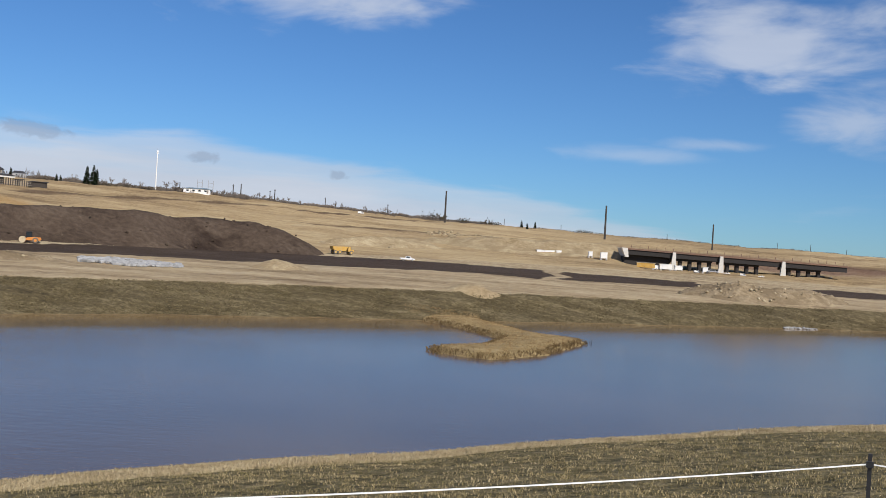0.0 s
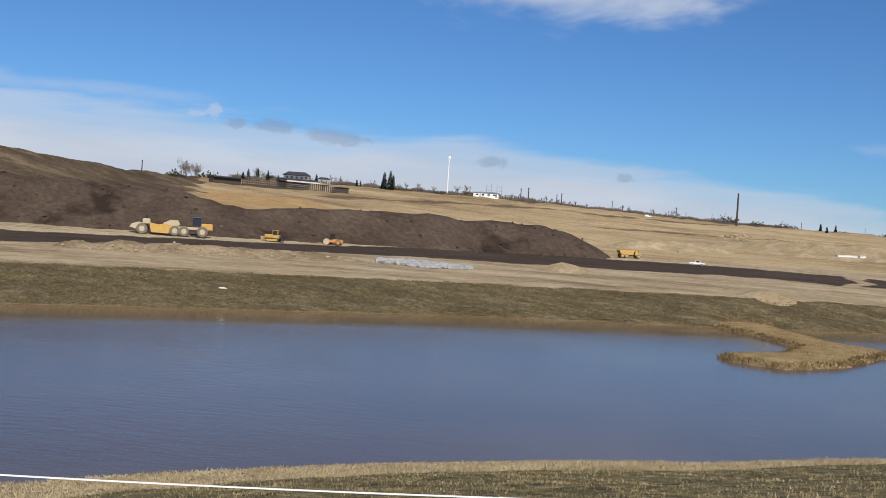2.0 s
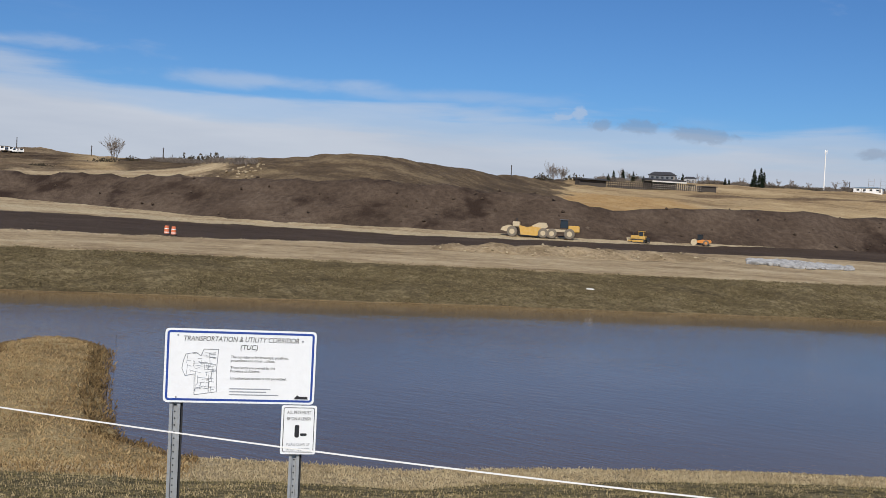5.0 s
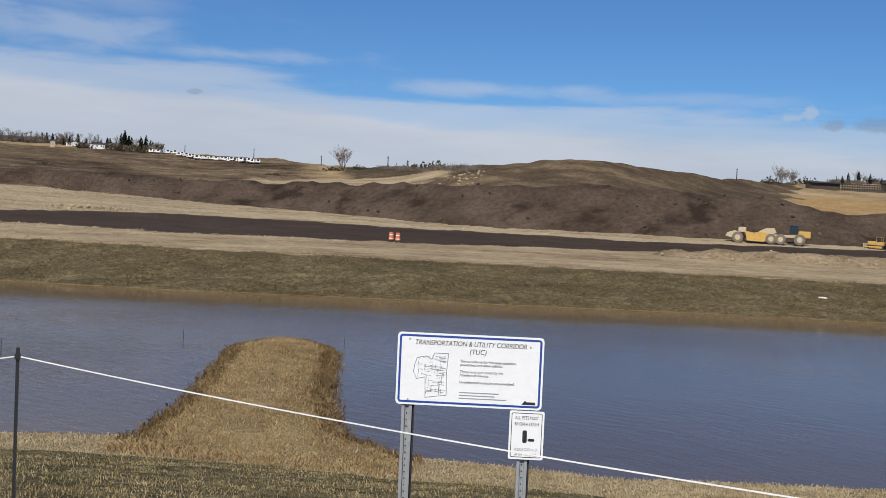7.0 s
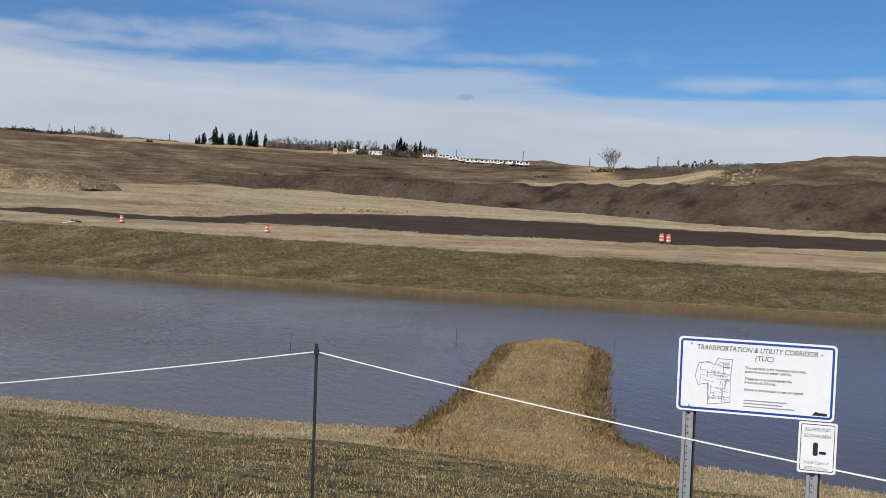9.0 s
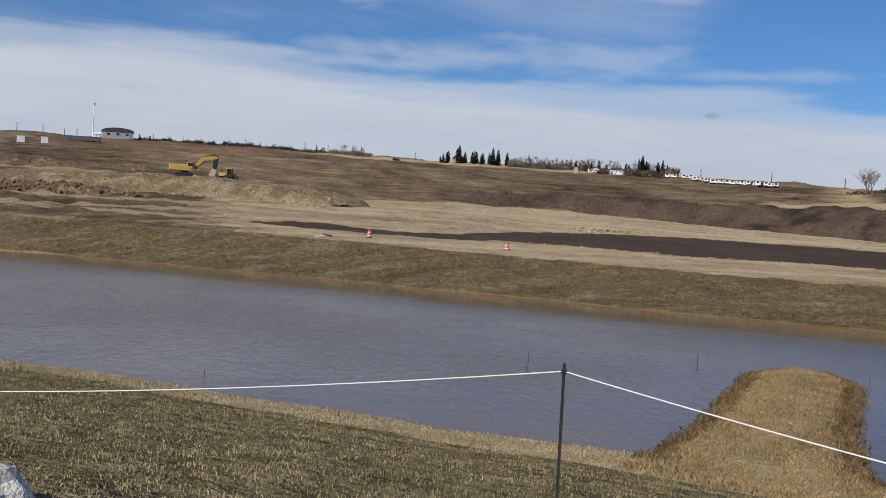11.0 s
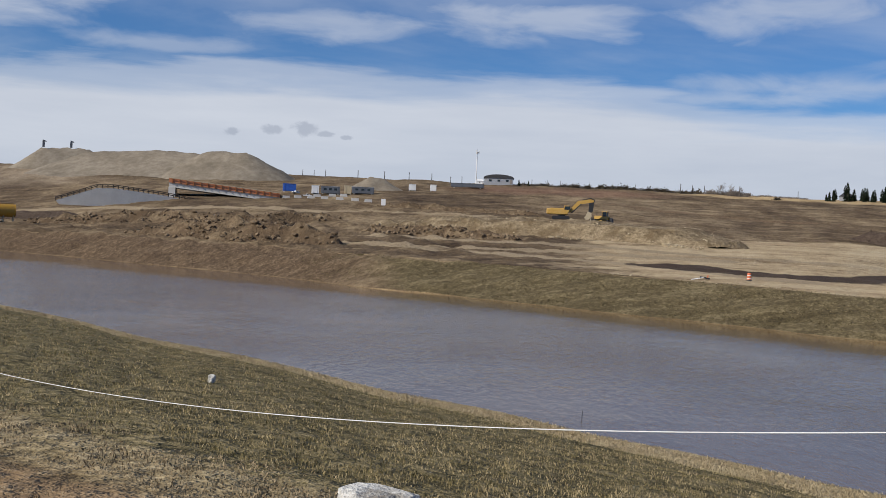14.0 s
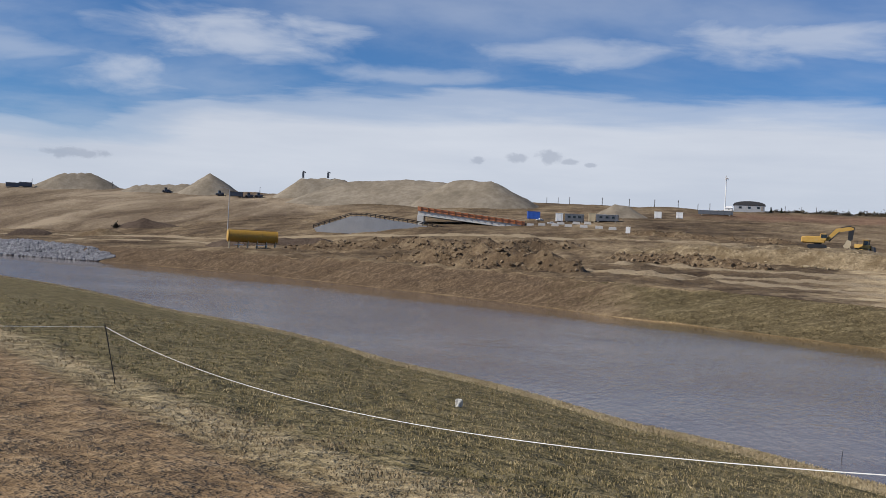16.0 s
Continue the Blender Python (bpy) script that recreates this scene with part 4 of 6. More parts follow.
def build_sign():
    s = thing("information_sign", "white corridor information sign with blue border on two steel posts", "sign", SIGN_B, SIGN_D, 0.0, z=SIGN_Z)
    W, Hh = 1.105, 0.548
    bm = nb()
    panel(bm, W, Hh, 0.03, -0.004, 0.0)
    board = part("board", bm, sign_white, s, "white aluminium sheet")
    bm = nb()
    ring(bm, W - 0.03, Hh - 0.03, 0.025, 0.016, -0.0055, -0.0045)
    part("border", bm, sign_blue, board, "dark blue border line")
    y = -0.0062
    lettering("TRANSPORTATION & UTILITY CORRIDOR", 0.052, sign_black, board, 0.0, 0.185, y, "heading", 0.86, 0.2, "CENTER")
    lettering("(TUC)", 0.052, sign_black, board, 0.055, 0.128, y, "heading", 0.95, 0.2, "CENTER")
    for k, line in enumerate(("The corridor is for freeways, pipelines,", "powerlines and other utilities.", "", "These lands are owned by the", "Province of Alberta.", "", "Unauthorized access is not permitted.")):
        if line:
            lettering(line, 0.029, sign_black, board, -0.075, 0.062 - k * 0.0262, y, "notice_line", 0.93)
    for k, w in enumerate((0.30, 0.27, 0.36)):
        bm = nb()
        box(bm, (-0.075 + w / 2, y, -0.165 - k * 0.022), (w, 0.001, 0.007))
        part("small_print", bm, sign_grey, board)
    bm = nb()
    slab(bm, [(0.40, -0.235), (0.425, -0.205), (0.44, -0.215), (0.50, -0.215), (0.505, -0.235)], y - 0.0008, y)
    part("emblem", bm, sign_black, board)
    # the little street map
    r = random.Random(7)
    bm = nb()
    outline = [(-0.40, 0.085), (-0.33, 0.10), (-0.29, 0.075), (-0.27, 0.125), (-0.165, 0.125), (-0.175, -0.02), (-0.17, -0.19), (-0.33, -0.215), (-0.335, -0.06), (-0.40, -0.075), (-0.425, -0.02), (-0.415, 0.04)]
    for (ax, az_), (bx, bz) in zip(outline, outline[1:] + outline[:1]):
        rod(bm, (ax, y, az_), (bx, y, bz), 0.0022, seg=4)
    part("map_outline", bm, sign_grey, board)
    bm = nb()
    for k in range(95):
        x0, z0 = r.uniform(-0.40, -0.19), r.uniform(-0.17, 0.10)
        if x0 < -0.33 and z0 < -0.06:
            continue
        l = r.uniform(0.02, 0.09)
        if r.random() < 0.5:
            rod(bm, (x0, y, z0), (min(x0 + l, -0.18), y, z0 + r.uniform(-0.01, 0.01)), 0.0013, seg=4)
        else:
            rod(bm, (x0, y, z0), (x0 + r.uniform(-0.01, 0.01), y, max(z0 - l, -0.19)), 0.0013, seg=4)
    tagged(part("map_street", bm, sign_grey, board), kind="stuff")
    for x, z in ((-0.46, 0.225), (-0.46, -0.235), (0.45, 0.20)):
        bm = nb()
        rod(bm, (x, -0.009, z), (x, -0.003, z), 0.007, seg=8)
        part("bolt", bm, sign_grey, board)
    sign_post(s, -0.465, 0.2)
    sign_post(s, 0.425, 0.2)
    p = thing("pet_notice", "small white pet leash notice below the information sign", "sign", SIGN_B, SIGN_D, 0.0, z=SIGN_Z)
    p.matrix_basis = p.matrix_basis @ Matrix.Translation((0.447, -0.012, -0.464))
    bm = nb()
    panel(bm, 0.262, 0.368, 0.014, -0.003, 0.0)
    sheet = part("board", bm, sign_white, p, "white aluminium sheet")
    bm = nb()
    ring(bm, 0.232, 0.338, 0.014, 0.005, -0.0045, -0.0034)
    part("border", bm, sign_black, sheet, "thin black border line")
    for k, (line, z) in enumerate((("ALL PETS MUST", 0.120), ("BE ON A LEASH", 0.073), ("PLEASE CLEAN UP", -0.118), ("AFTER YOUR PET", -0.157))):
        lettering(line, 0.036 if k < 2 else 0.030, sign_grey if k > 1 else sign_black, sheet, 0.0, z, -0.005, "notice_line", 0.72, 0, "CENTER")
    bm = nb()
    panel(bm, 0.034, 0.095, 0.012, -0.005, -0.0042, -0.012, -0.01)
    panel(bm, 0.05, 0.02, 0.008, -0.0052, -0.0043, 0.037, -0.035)
    part("pictogram", bm, sign_black, sheet, "plain black marks")


build_sign()


def fence_post(bearing, d, top, lean=0.0):
    x, y = on(bearing, d)
    g = ground_at(x, y)
    p = thing("fence_stake", "slim black steel fence stake in the turf", "fence post", bearing, d, group="stakes of the rope fence")
    h = top - g
    bm = nb()
    box(bm, (0, 0, h / 2 - 0.15), (0.020, 0.006, h + 0.3))
    box(bm, (0, 0.012, h / 2 - 0.15), (0.006, 0.020, h + 0.3))
    bar = part("stake", bm, black, p)
    bm = nb()
    box(bm, (0, -0.012, h - 0.05), (0.035, 0.02, 0.03))
    part("insulator", bm, black, bar)
    p.matrix_basis = p.matrix_basis @ pose(0, 0, 0, 0, -lean, 0)
    if lean:
        return p.matrix_basis @ Vector((0, 0, h - 0.05))
    return Vector((x, y, top - 0.05))


POSTS = [fence_post(*row) for row in ((-20.77, 6.0, 6.33), (66.35, 7.0, 6.305), (121.75, 22.6, 5.45, 12), (152, 27, 5.95))]
first = Vector((*on(-62, 9.0), 6.25))


def rope(a, b, sag):
    pts = [a.lerp(b, k / 40) - Vector((0, 0, sag * 4 * (k / 40) * (1 - k / 40))) for k in range(41)]
    bm = nb()
    rings = []
    for i, p in enumerate(pts):
        t = (pts[min(i + 1, 40)] - pts[max(i - 1, 0)]).normalized()
        s = t.cross(Vector((0, 0, 1))).normalized()
        u = s.cross(t)
        rings.append([bm.verts.new(p + (s * math.cos(q) + u * math.sin(q)) * 0.0040) for q in (0.0, 1.257, 2.513, 3.77, 5.027)])
    for r0, r1 in zip(rings, rings[1:]):
        for k in range(5):
            bm.faces.new((r0[k], r0[(k + 1) % 5], r1[(k + 1) % 5], r1[k]))
    me = bpy.data.meshes.new("fence_rope")
    bm.to_mesh(me)
    bm.free()
    me.materials.append(rope_white)
    tagged(new("fence_rope", me), "white cord strung between black fence stakes", "rope", "cords of the rope fence")


for a, b, sag in ((first, POSTS[0], 0.1), (POSTS[0], POSTS[1], 0.125), (POSTS[1], POSTS[2], 0.62), (POSTS[2], POSTS[3], 0.25)):
    rope(a, b, sag)


def boulder(bearing, d, s, seed, name, label, sink=0.1, mat=stone_white):
    x, y = on(bearing, d)
    bm = nb()
    lump(bm, (0, 0, 0), s, seed, 3, 0.32)
    for v in bm.verts:
        v.co.z = min(v.co.z, s[2] * (0.75 + 0.1 * noise.noise(v.co * 3)))
    me = bpy.data.meshes.new(name)
    bm.to_mesh(me)
    bm.free()
    me.materials.append(mat)
    ob = new(name, me)
    ob.matrix_basis = pose(x, y, ground_at(x, y) + s[2] * 0.35 - sink, 0, 0, bearing)
    return tagged(ob, label, "rock")


boulder(95.3, 9.0, (0.43, 0.36, 0.36), 3, "boulder", "large white weathered boulder in the grass", 0.12)
boulder(104.2, 29.8, (0.11, 0.10, 0.22), 5, "marker_stone", "small upright pale stone in the turf", 0.02)
boulder(26.6, 96.5, (0.38, 0.2, 0.1), 9, "litter_sheet", "crumpled white sheet lying on the grass bank", 0.0, white_paint)

# ---- grass ----


def scatter(n, az0, az1, d0, d1, seed, power=1.0):
    r = np.random.RandomState(seed)
    az = r.uniform(az0, az1, n)
    d = np.exp(np.log(d0) + (np.log(d1) - np.log(d0)) * r.uniform(0, 1, n) ** power)
    return az, d


def grass():
    az, d = scatter(80000, -27, 131, 7.0, 75.0, 5, 0.85)
    lip, _ = row_of(near_lip, az)
    k = d < lip
    az, d = az[k], d[k]
    a = np.radians(az)
    x, y = -np.sin(a) * d, np.cos(a) * d
    off = trail_side(x, y)
    dry = (az > 60) & (off > -0.4)
    z = height(x, y)
    size = 0.030 + 0.0009 * d
    m = ~dry
    blades("turf_grass", x[m], y[m], z[m], size[m], 0.005 + 0.0004 * d[m], blade_mix, "tufted half-green spring grass on the bank", "grass", 1, 4, 0.07, 0.9)
    m = dry & (off < 1.6)
    blades("trail_edge_grass", x[m], y[m], z[m], size[m] * 0.8, 0.005 + 0.0004 * d[m], blade_trail, "pale flattened dry grass beside the track", "grass", 2, 4, 0.08, 1.3)
    m = dry & (off >= 1.6)
    m[::2] = False
    blades("trail_grass", x[m], y[m], z[m], size[m] * 0.38, 0.005 + 0.0004 * d[m], blade_trail, "thin trodden grass on the mown track", "grass", 3, 3, 0.08, 1.4)
    az, d = scatter(26000, -30, 131, 24.0, 140.0, 6)
    r = np.random.RandomState(12)
    n0, _ = row_of(near_lip, az)
    n1, _ = row_of(near_shore, az)
    d = n0 + (n1 - n0) * r.uniform(-0.15, 0.98, len(az))
    a = np.radians(az)
    x, y = -np.sin(a) * d, np.cos(a) * d
    blades("shore_straw", x, y, height(x, y), 0.05 + 0.0008 * d, 0.006 + 0.0005 * d, blade_straw, "dry straw-coloured grass along the waterline", "grass", 4, 4, 0.1, 0.9)
    # far bank: coarse clumps
    r = np.random.RandomState(13)
    az = r.uniform(-25, 100, 34000)
    n0, _ = row_of(far_shore, az)
    n1, _ = row_of(bank_top, az)
    d = n0 + 0.4 + (n1 - n0) * r.uniform(0.0, 1.0, len(az))
    a = np.radians(az)
    x, y = -np.sin(a) * d, np.cos(a) * d
    blades("bank_grass", x, y, height(x, y), np.full(len(x), 0.075), np.full(len(x), 0.13), blade_bank, "coarse olive-brown turf on the far bank", "grass", 5, 3, 0.25, 1.2)


grass()


def reeds(outline, n, seed, tall, label):
    P = np.array(outline, float)
    r = np.random.RandomState(seed)
    x, y = r.uniform(P[:, 0].min(), P[:, 0].max(), n), r.uniform(P[:, 1].min(), P[:, 1].max(), n)
    inside, dist = np.zeros(n, bool), np.full(n, 1e9)
    for i in range(len(P)):
        (ax, ay), (bx, by) = P[i], P[(i + 1) % len(P)]
        inside ^= ((ay > y) != (by > y)) & (x < (bx - ax) * (y - ay) / (by - ay + 1e-12) + ax)
        ux, uy = bx - ax, by - ay
        k = np.clip(((x - ax) * ux + (y - ay) * uy) / (ux * ux + uy * uy), 0, 1)
        dist = np.minimum(dist, np.hypot(x - ax - k * ux, y - ay - k * uy))
    rim = (dist < 0.7) & (height(x, y) < 0.15)
    keep = inside | (dist < 0.25)
    z = np.where(inside, 0.45 * (1 - np.exp(-dist / 0.9)), -0.02)
    z = np.maximum(z, height(x, y) * (height(x, y) < 2.0))
    for name, m, t, mat in (("spit_grass", keep & ~rim, tall, blade_reed), ("spit_reeds", keep & rim, tall * 1.4, blade_rim)):
        blades(name, x[m], y[m], z[m], np.full(m.sum(), t), np.full(m.sum(), 0.022), mat, label, "grass", seed + 1, 4, 0.12, 0.8)


reeds(HOOK, 12000, 51, 0.2, "dry tan reed grass covering the hooked spit")
reeds(BLUNT, 20000, 52, 0.15, "dry tan reed grass covering the blunt spit")

for b, d, h in ((84.9, 44.5, 0.35), (68.0, 52, 0.7), (59.3, 56.5, 0.7), (51.0, 57.5, 0.35), (-7.9, 91, 0.6)):
    st = thing("water_stick", "thin dark dead stalk standing in the pond", "stick", b, d, z=0.0, group="stalks in the pond")
    bm = nb()
    rod(bm, (0, 0, -0.8), (0.04, 0, h), 0.03, 0.012, 5)
    part("stalk", bm, black, st)
# ---- the building site: heaps ----
SOIL = ("dark topsoil heap on the site", "soil pile")
heap("sand_windrow", bear([(34.6, 123, 0.3), (33.5, 123, 0.75), (30, 123, 1.15), (26, 124, 1.1), (22, 128, 1.0), (19.5, 131, 0.4)]), 0.5, damp_sand, "long low windrow of pale sand beside the haul road", "sand heap", 0.6, 0.2)
heap("sand_heap", bear([(8.9, 141, 1.2), (8.4, 142, 1.1)]), 0.35, sand, "low rounded heap of pale sand", "sand heap", 0.8, 0.1)
heap("sand_heap", bear([(-1.4, 125, 1.0)]), 0.3, sand, "low rounded heap of pale sand", "sand heap", 0.8, 0.1)
heap("sand_heap", bear([(-13.4, 157, 1.7), (-15.2, 156, 2.5), (-16.5, 158, 2.0), (-18.5, 163, 1.9), (-19.8, 172, 1.1)]), 0.5, damp_sand, "broad heap of grey-tan sand on the bank's top", "sand heap", 0.9, 0.18)
heap("sand_mound", bear([(0.5, 268, 1.5), (-3, 262, 3.0), (-7, 262, 3.6), (-9, 266, 3.2)]), 0.35, sand, "pale sand embankment beside the overpass", "sand heap", 1.8, 0.25)
heap("sand_mound", bear([(6.0, 232, 0.8), (4.0, 238, 2.0), (1.5, 246, 2.0)]), 0.3, sand, "pale sand spread at the foot of the field", "sand heap", 1.6, 0.2)
heap("cut_bank", bear([(78.6, 205, 1.2), (80.5, 211, 2.6), (84, 220, 2.9), (88, 229, 2.8), (92, 238, 2.2), (95, 242, 0.9)]), 0.75, cut_earth, "eroded pale cut face of a dug bench", "earth bank", 1.0, 0.22, flat_top=5.0)
heap("spoil_heap", bear([(108.5, 226, 0.8), (106, 215, 2.6), (103, 203, 3.6), (100.5, 192, 3.4), (98.5, 184, 1.6)]), 0.5, spoil_earth, "lumpy brown heap of dug spoil", "soil pile", 0.7, 0.7)
heap("spoil_heap", bear([(113, 292, 1.7), (108, 275, 2.6), (104, 262, 2.4), (99, 262, 1.8)]), 0.5, spoil_earth, "long lumpy brown spoil bank", "soil pile", 1.0, 0.4)
heap("spoil_heap", bear([(96, 225, 1.3), (92, 212, 1.5), (89, 204, 0.8)]), 0.35, spoil_earth, "low lumpy brown spoil bank", "soil pile", 0.8, 0.3)
heap("spoil_heap", bear([(97, 300, 0.7), (93, 292, 1.3), (90, 284, 1.1), (87.5, 276, 0.5)]), 0.5, spoil_earth, "low dark spoil bank beside the excavator", "soil pile", 0.9, 0.35)
heap("soil_mound", bear([(126.8, 392, 2.2), (125.9, 392, 1.7)]), 0.45, dark_soil, "small dark mound of soil by the road", "soil pile", 1.2, 0.2)
heap("soil_mound", bear([(123.1, 388, 2.4)]), 0.3, rough_ground, "small brown mound of soil by the road", "soil pile", 1.2, 0.15)
heap("soil_mound", bear([(122.0, 408, 1.2), (121.0, 402, 2.4), (119.5, 395, 0.8)]), 0.35, dark_soil, "long dark mound of soil by the road", "soil pile", 1.4, 0.2)
heap("soil_mound", bear([(117.5, 318, 1.0), (115.8, 312, 2.2), (112, 306, 1.6)]), 0.4, dark_soil, "dark bank of soil behind the tank", "soil pile", 1.4, 0.3)
heap("gravel_stockpile", bear([(125.0, 572, 7.0), (123.6, 572, 7.0)]), 0.5, gravel_pile, "flat-topped grey-tan gravel stockpile", "gravel pile", 2.2, 0.15)
heap("gravel_stockpile", bear([(117.8, 540, 9.2)]), 0.62, gravel_pile, "conical grey-tan gravel stockpile", "gravel pile", 1.8, 0.12)
heap("gravel_stockpile", bear([(118.9, 546, 4.0), (121.5, 550, 3.0)]), 0.5, gravel_pile, "low grey-tan gravel stockpile", "gravel pile", 2.0, 0.15)
heap("gravel_stockpile", bear([(113.0, 500, 8.2), (110.9, 500, 8.0)]), 0.6, gravel_pile, "flat-topped grey-tan gravel stockpile", "gravel pile", 2.0, 0.12)
heap("gravel_stockpile", bear([(111.0, 470, 7.5), (108.0, 462, 8.6), (105.5, 450, 8.6)]), 0.32, gravel_pile, "broad sloping gravel stockpile with a smooth face", "gravel pile", 2.2, 0.12)
heap("gravel_stockpile", bear([(104.9, 436, 10.4), (103.1, 430, 10.2)]), 0.52, gravel_pile, "flat-topped grey-tan gravel stockpile", "gravel pile", 2.0, 0.15)
heap("gravel_stockpile", bear([(96.5, 374, 4.4), (95.8, 374, 3.6)]), 0.55, gravel_pile, "small pointed gravel stockpile", "gravel pile", 1.2, 0.12)


def stone_spread(name, x, y, z, size, label, seed, mat=stones):
    """Loose stones, too many to count."""
    r = np.random.RandomState(seed)
    src = bmesh.new()
    lump(src, (0, 0, 0), (1, 1, 1), seed, 1, 0.45)
    src.verts.ensure_lookup_table()
    base = np.array([v.co[:] for v in src.verts])
    tri = np.array([[v.index for v in f.verts] for f in src.faces])
    src.free()
    n = len(x)
    k = size * r.uniform(0.5, 1.4, (n, 1, 1)) * r.uniform(0.7, 1.2, (n, 1, 3))
    a = r.uniform(0, 6.28, n)
    rot = np.zeros((n, 3, 3))
    rot[:, 0, 0], rot[:, 0, 1], rot[:, 1, 0], rot[:, 1, 1], rot[:, 2, 2] = np.cos(a), -np.sin(a), np.sin(a), np.cos(a), 0.7
    v = np.einsum("nij,nkj->nki", rot, base[None] * k) + np.stack([x, y, z], -1)[:, None, :]
    f = (tri[None] + (np.arange(n) * len(base))[:, None, None]).reshape(-1, 3)
    return tagged(mesh_object(name, v.reshape(-1, 3).tolist(), f.tolist(), mat, smooth=False), label, "stones", kind="stuff")


def spread_between(rows, n, seed):
    """Random places between a near and a far line, given as (bearing, near distance, far distance)."""
    r = np.random.RandomState(seed)
    q = np.array(rows, float)
    b = r.uniform(q[:, 0].min(), q[:, 0].max(), n)
    o = np.argsort(q[:, 0])
    d0, d1 = np.interp(b, q[o, 0], q[o, 1]), np.interp(b, q[o, 0], q[o, 2])
    d = d0 + (d1 - d0) * r.uniform(0, 1, n)
    a = np.radians(b)
    x, y = -np.sin(a) * d, np.cos(a) * d
    return x, y, height(x, y)


sx, sy, sz = spread_between([(122.3, 296, 298), (123.2, 297, 309), (124, 300, 318), (126, 315, 338), (128.5, 332, 355)], 2400, 61)
stone_spread("riprap", sx, sy, np.maximum(sz, 0) + 0.15, 0.62, "grey broken riprap stones lining the pond's end", 61)
sx, sy, sz = spread_between([(13.6, 131, 136), (15, 129, 137), (17, 128, 138), (18.6, 131, 137)], 900, 62)
stone_spread("pale_stones", sx, sy, sz + 0.15, 0.32, "pale crushed stones spread beside the haul road", 62, pale_stone)
for rows, n, size, seed in (([(79, 192, 204), (81, 200, 212)], 90, 0.4, 63), ([(85, 208, 218), (87, 214, 222)], 60, 0.35, 64), ([(62, 186, 192), (66, 182, 190)], 50, 0.4, 65),
                            ([(44, 225, 250), (54, 232, 252)], 110, 0.7, 66), ([(3.0, 232, 250), (1, 240, 252)], 70, 0.4, 67), ([(-3, 300, 330), (1, 300, 330)], 80, 0.5, 68)):
    sx, sy, sz = spread_between(rows, n, seed)
    stone_spread("rubble", sx, sy, sz + 0.1, size, "scattered pale clods on the dug ground", seed, clods)

sx, sy, sz = spread_between([(-19.1, 143.6, 144.4), (-18.4, 142.0, 143.6), (-17.6, 140.6, 141.3)], 60, 71)
stone_spread("outlet_stones", sx, sy, np.maximum(sz, 0) + 0.05, 0.24, "pale stones at a drain on the far bank", 71, pale_stone)
# crumbs of soil along the graded strips' edges
for line, shift, b0, b1, n, size, seed in ((strip_near, -0.6, 20, 69, 420, 0.16, 72), (strip_far, 0.4, 8, 67, 380, 0.2, 73), (bank_top, 1.5, 20, 84, 260, 0.16, 74), (pile_foot, -1.0, 10, 70, 260, 0.3, 75)):
    q = np.random.RandomState(seed)
    b = q.uniform(b0, b1, n)
    d = row_of(line, b)[0] + shift + q.normal(0, 0.8, n)
    sx, sy = -np.sin(np.radians(b)) * d, np.cos(np.radians(b)) * d
    stone_spread("rubble", sx, sy, height(sx, sy) + 0.02, size * 0.55, "scattered crumbs of soil along a graded edge", seed, clods)

# lumps of dug earth lying over the heaps
for key, n, size, mat in (("lumpy", 520, 0.42, dug_clods), ("eroded", 70, 0.28, clods), ("low dark spoil", 160, 0.36, dug_clods), ("topsoil stockpile", 420, 0.3, dark_clods), ("windrow of pale", 220, 0.16, clods), ("broad heap of grey", 240, 0.2, clods)):
    for label, v in HEAP_TOPS:
        if key in label:
            q = np.random.RandomState(len(v))
            pick_ = v[q.randint(0, len(v), n)] + q.normal(0, 0.3, (n, 3)) * np.array([1, 1, 0])
            stone_spread("earth_lumps", pick_[:, 0], pick_[:, 1], pick_[:, 2] + 0.03, size, "loose lumps of earth strewn over a heap", n, mat)

# ---- barrels and a fallen barricade ----


def barrel(bearing, d):
    t = thing("traffic_barrel", "orange traffic barrel with white bands on bare sand", "barrel", bearing, d, group="traffic barrels")
    bm = nb()
    rod(bm, (0, 0, 0), (0, 0, 0.10), 0.38, 0.36, 14)
    part("base", bm, black, t, "black rubber base")
    for k in range(4):
        z0 = 0.10 + k * 0.2
        r0 = 0.30 - k * 0.015
        bm = nb()
        rod(bm, (0, 0, z0), (0, 0, z0 + 0.11), r0, r0 - 0.004, 14)
        part("drum_section", bm, barrel_orange, t)
        bm = nb()
        rod(bm, (0, 0, z0 + 0.11), (0, 0, z0 + 0.2), r0 - 0.012, r0 - 0.015, 14)
        part("reflective_band", bm, white_paint if k in (0, 2) else barrel_orange, t)
    bm = nb()
    rod(bm, (0, 0, 0.9), (0, 0, 0.97), 0.235, 0.2, 14)
    part("lid", bm, barrel_orange, t)
    return t


first_barrel = barrel(48.75, 123.5)
for b, d, size in ((48.4, 123.5, 1.0), (76.7, 127, 0.88), (69.4, 117, 0.85)):
    again(first_barrel, b, d, 0, size)
t = thing("fallen_barricade", "fallen black and white barricade lying on the sand", "barricade", 79.1, 124.5)
bm = nb()
box(bm, (-0.35, 0, 0.14), (1.3, 0.5, 0.06), (0, -12, 8), 0.01)
part("board", bm, white_paint, t, "white reflective board")
bm = nb()
box(bm, (0.45, 0.1, 0.26), (1.1, 0.3, 0.16), (0, 8, -6), 0.02)
part("rail", bm, black, t, "black plastic rail")
bm = nb()
box(bm, (0.75, 0, 0.36), (0.14, 0.14, 0.4), (0, 14, 0), 0.01)
part("lamp", bm, barrel_orange, t, "orange warning lamp")

# ---- machines ----


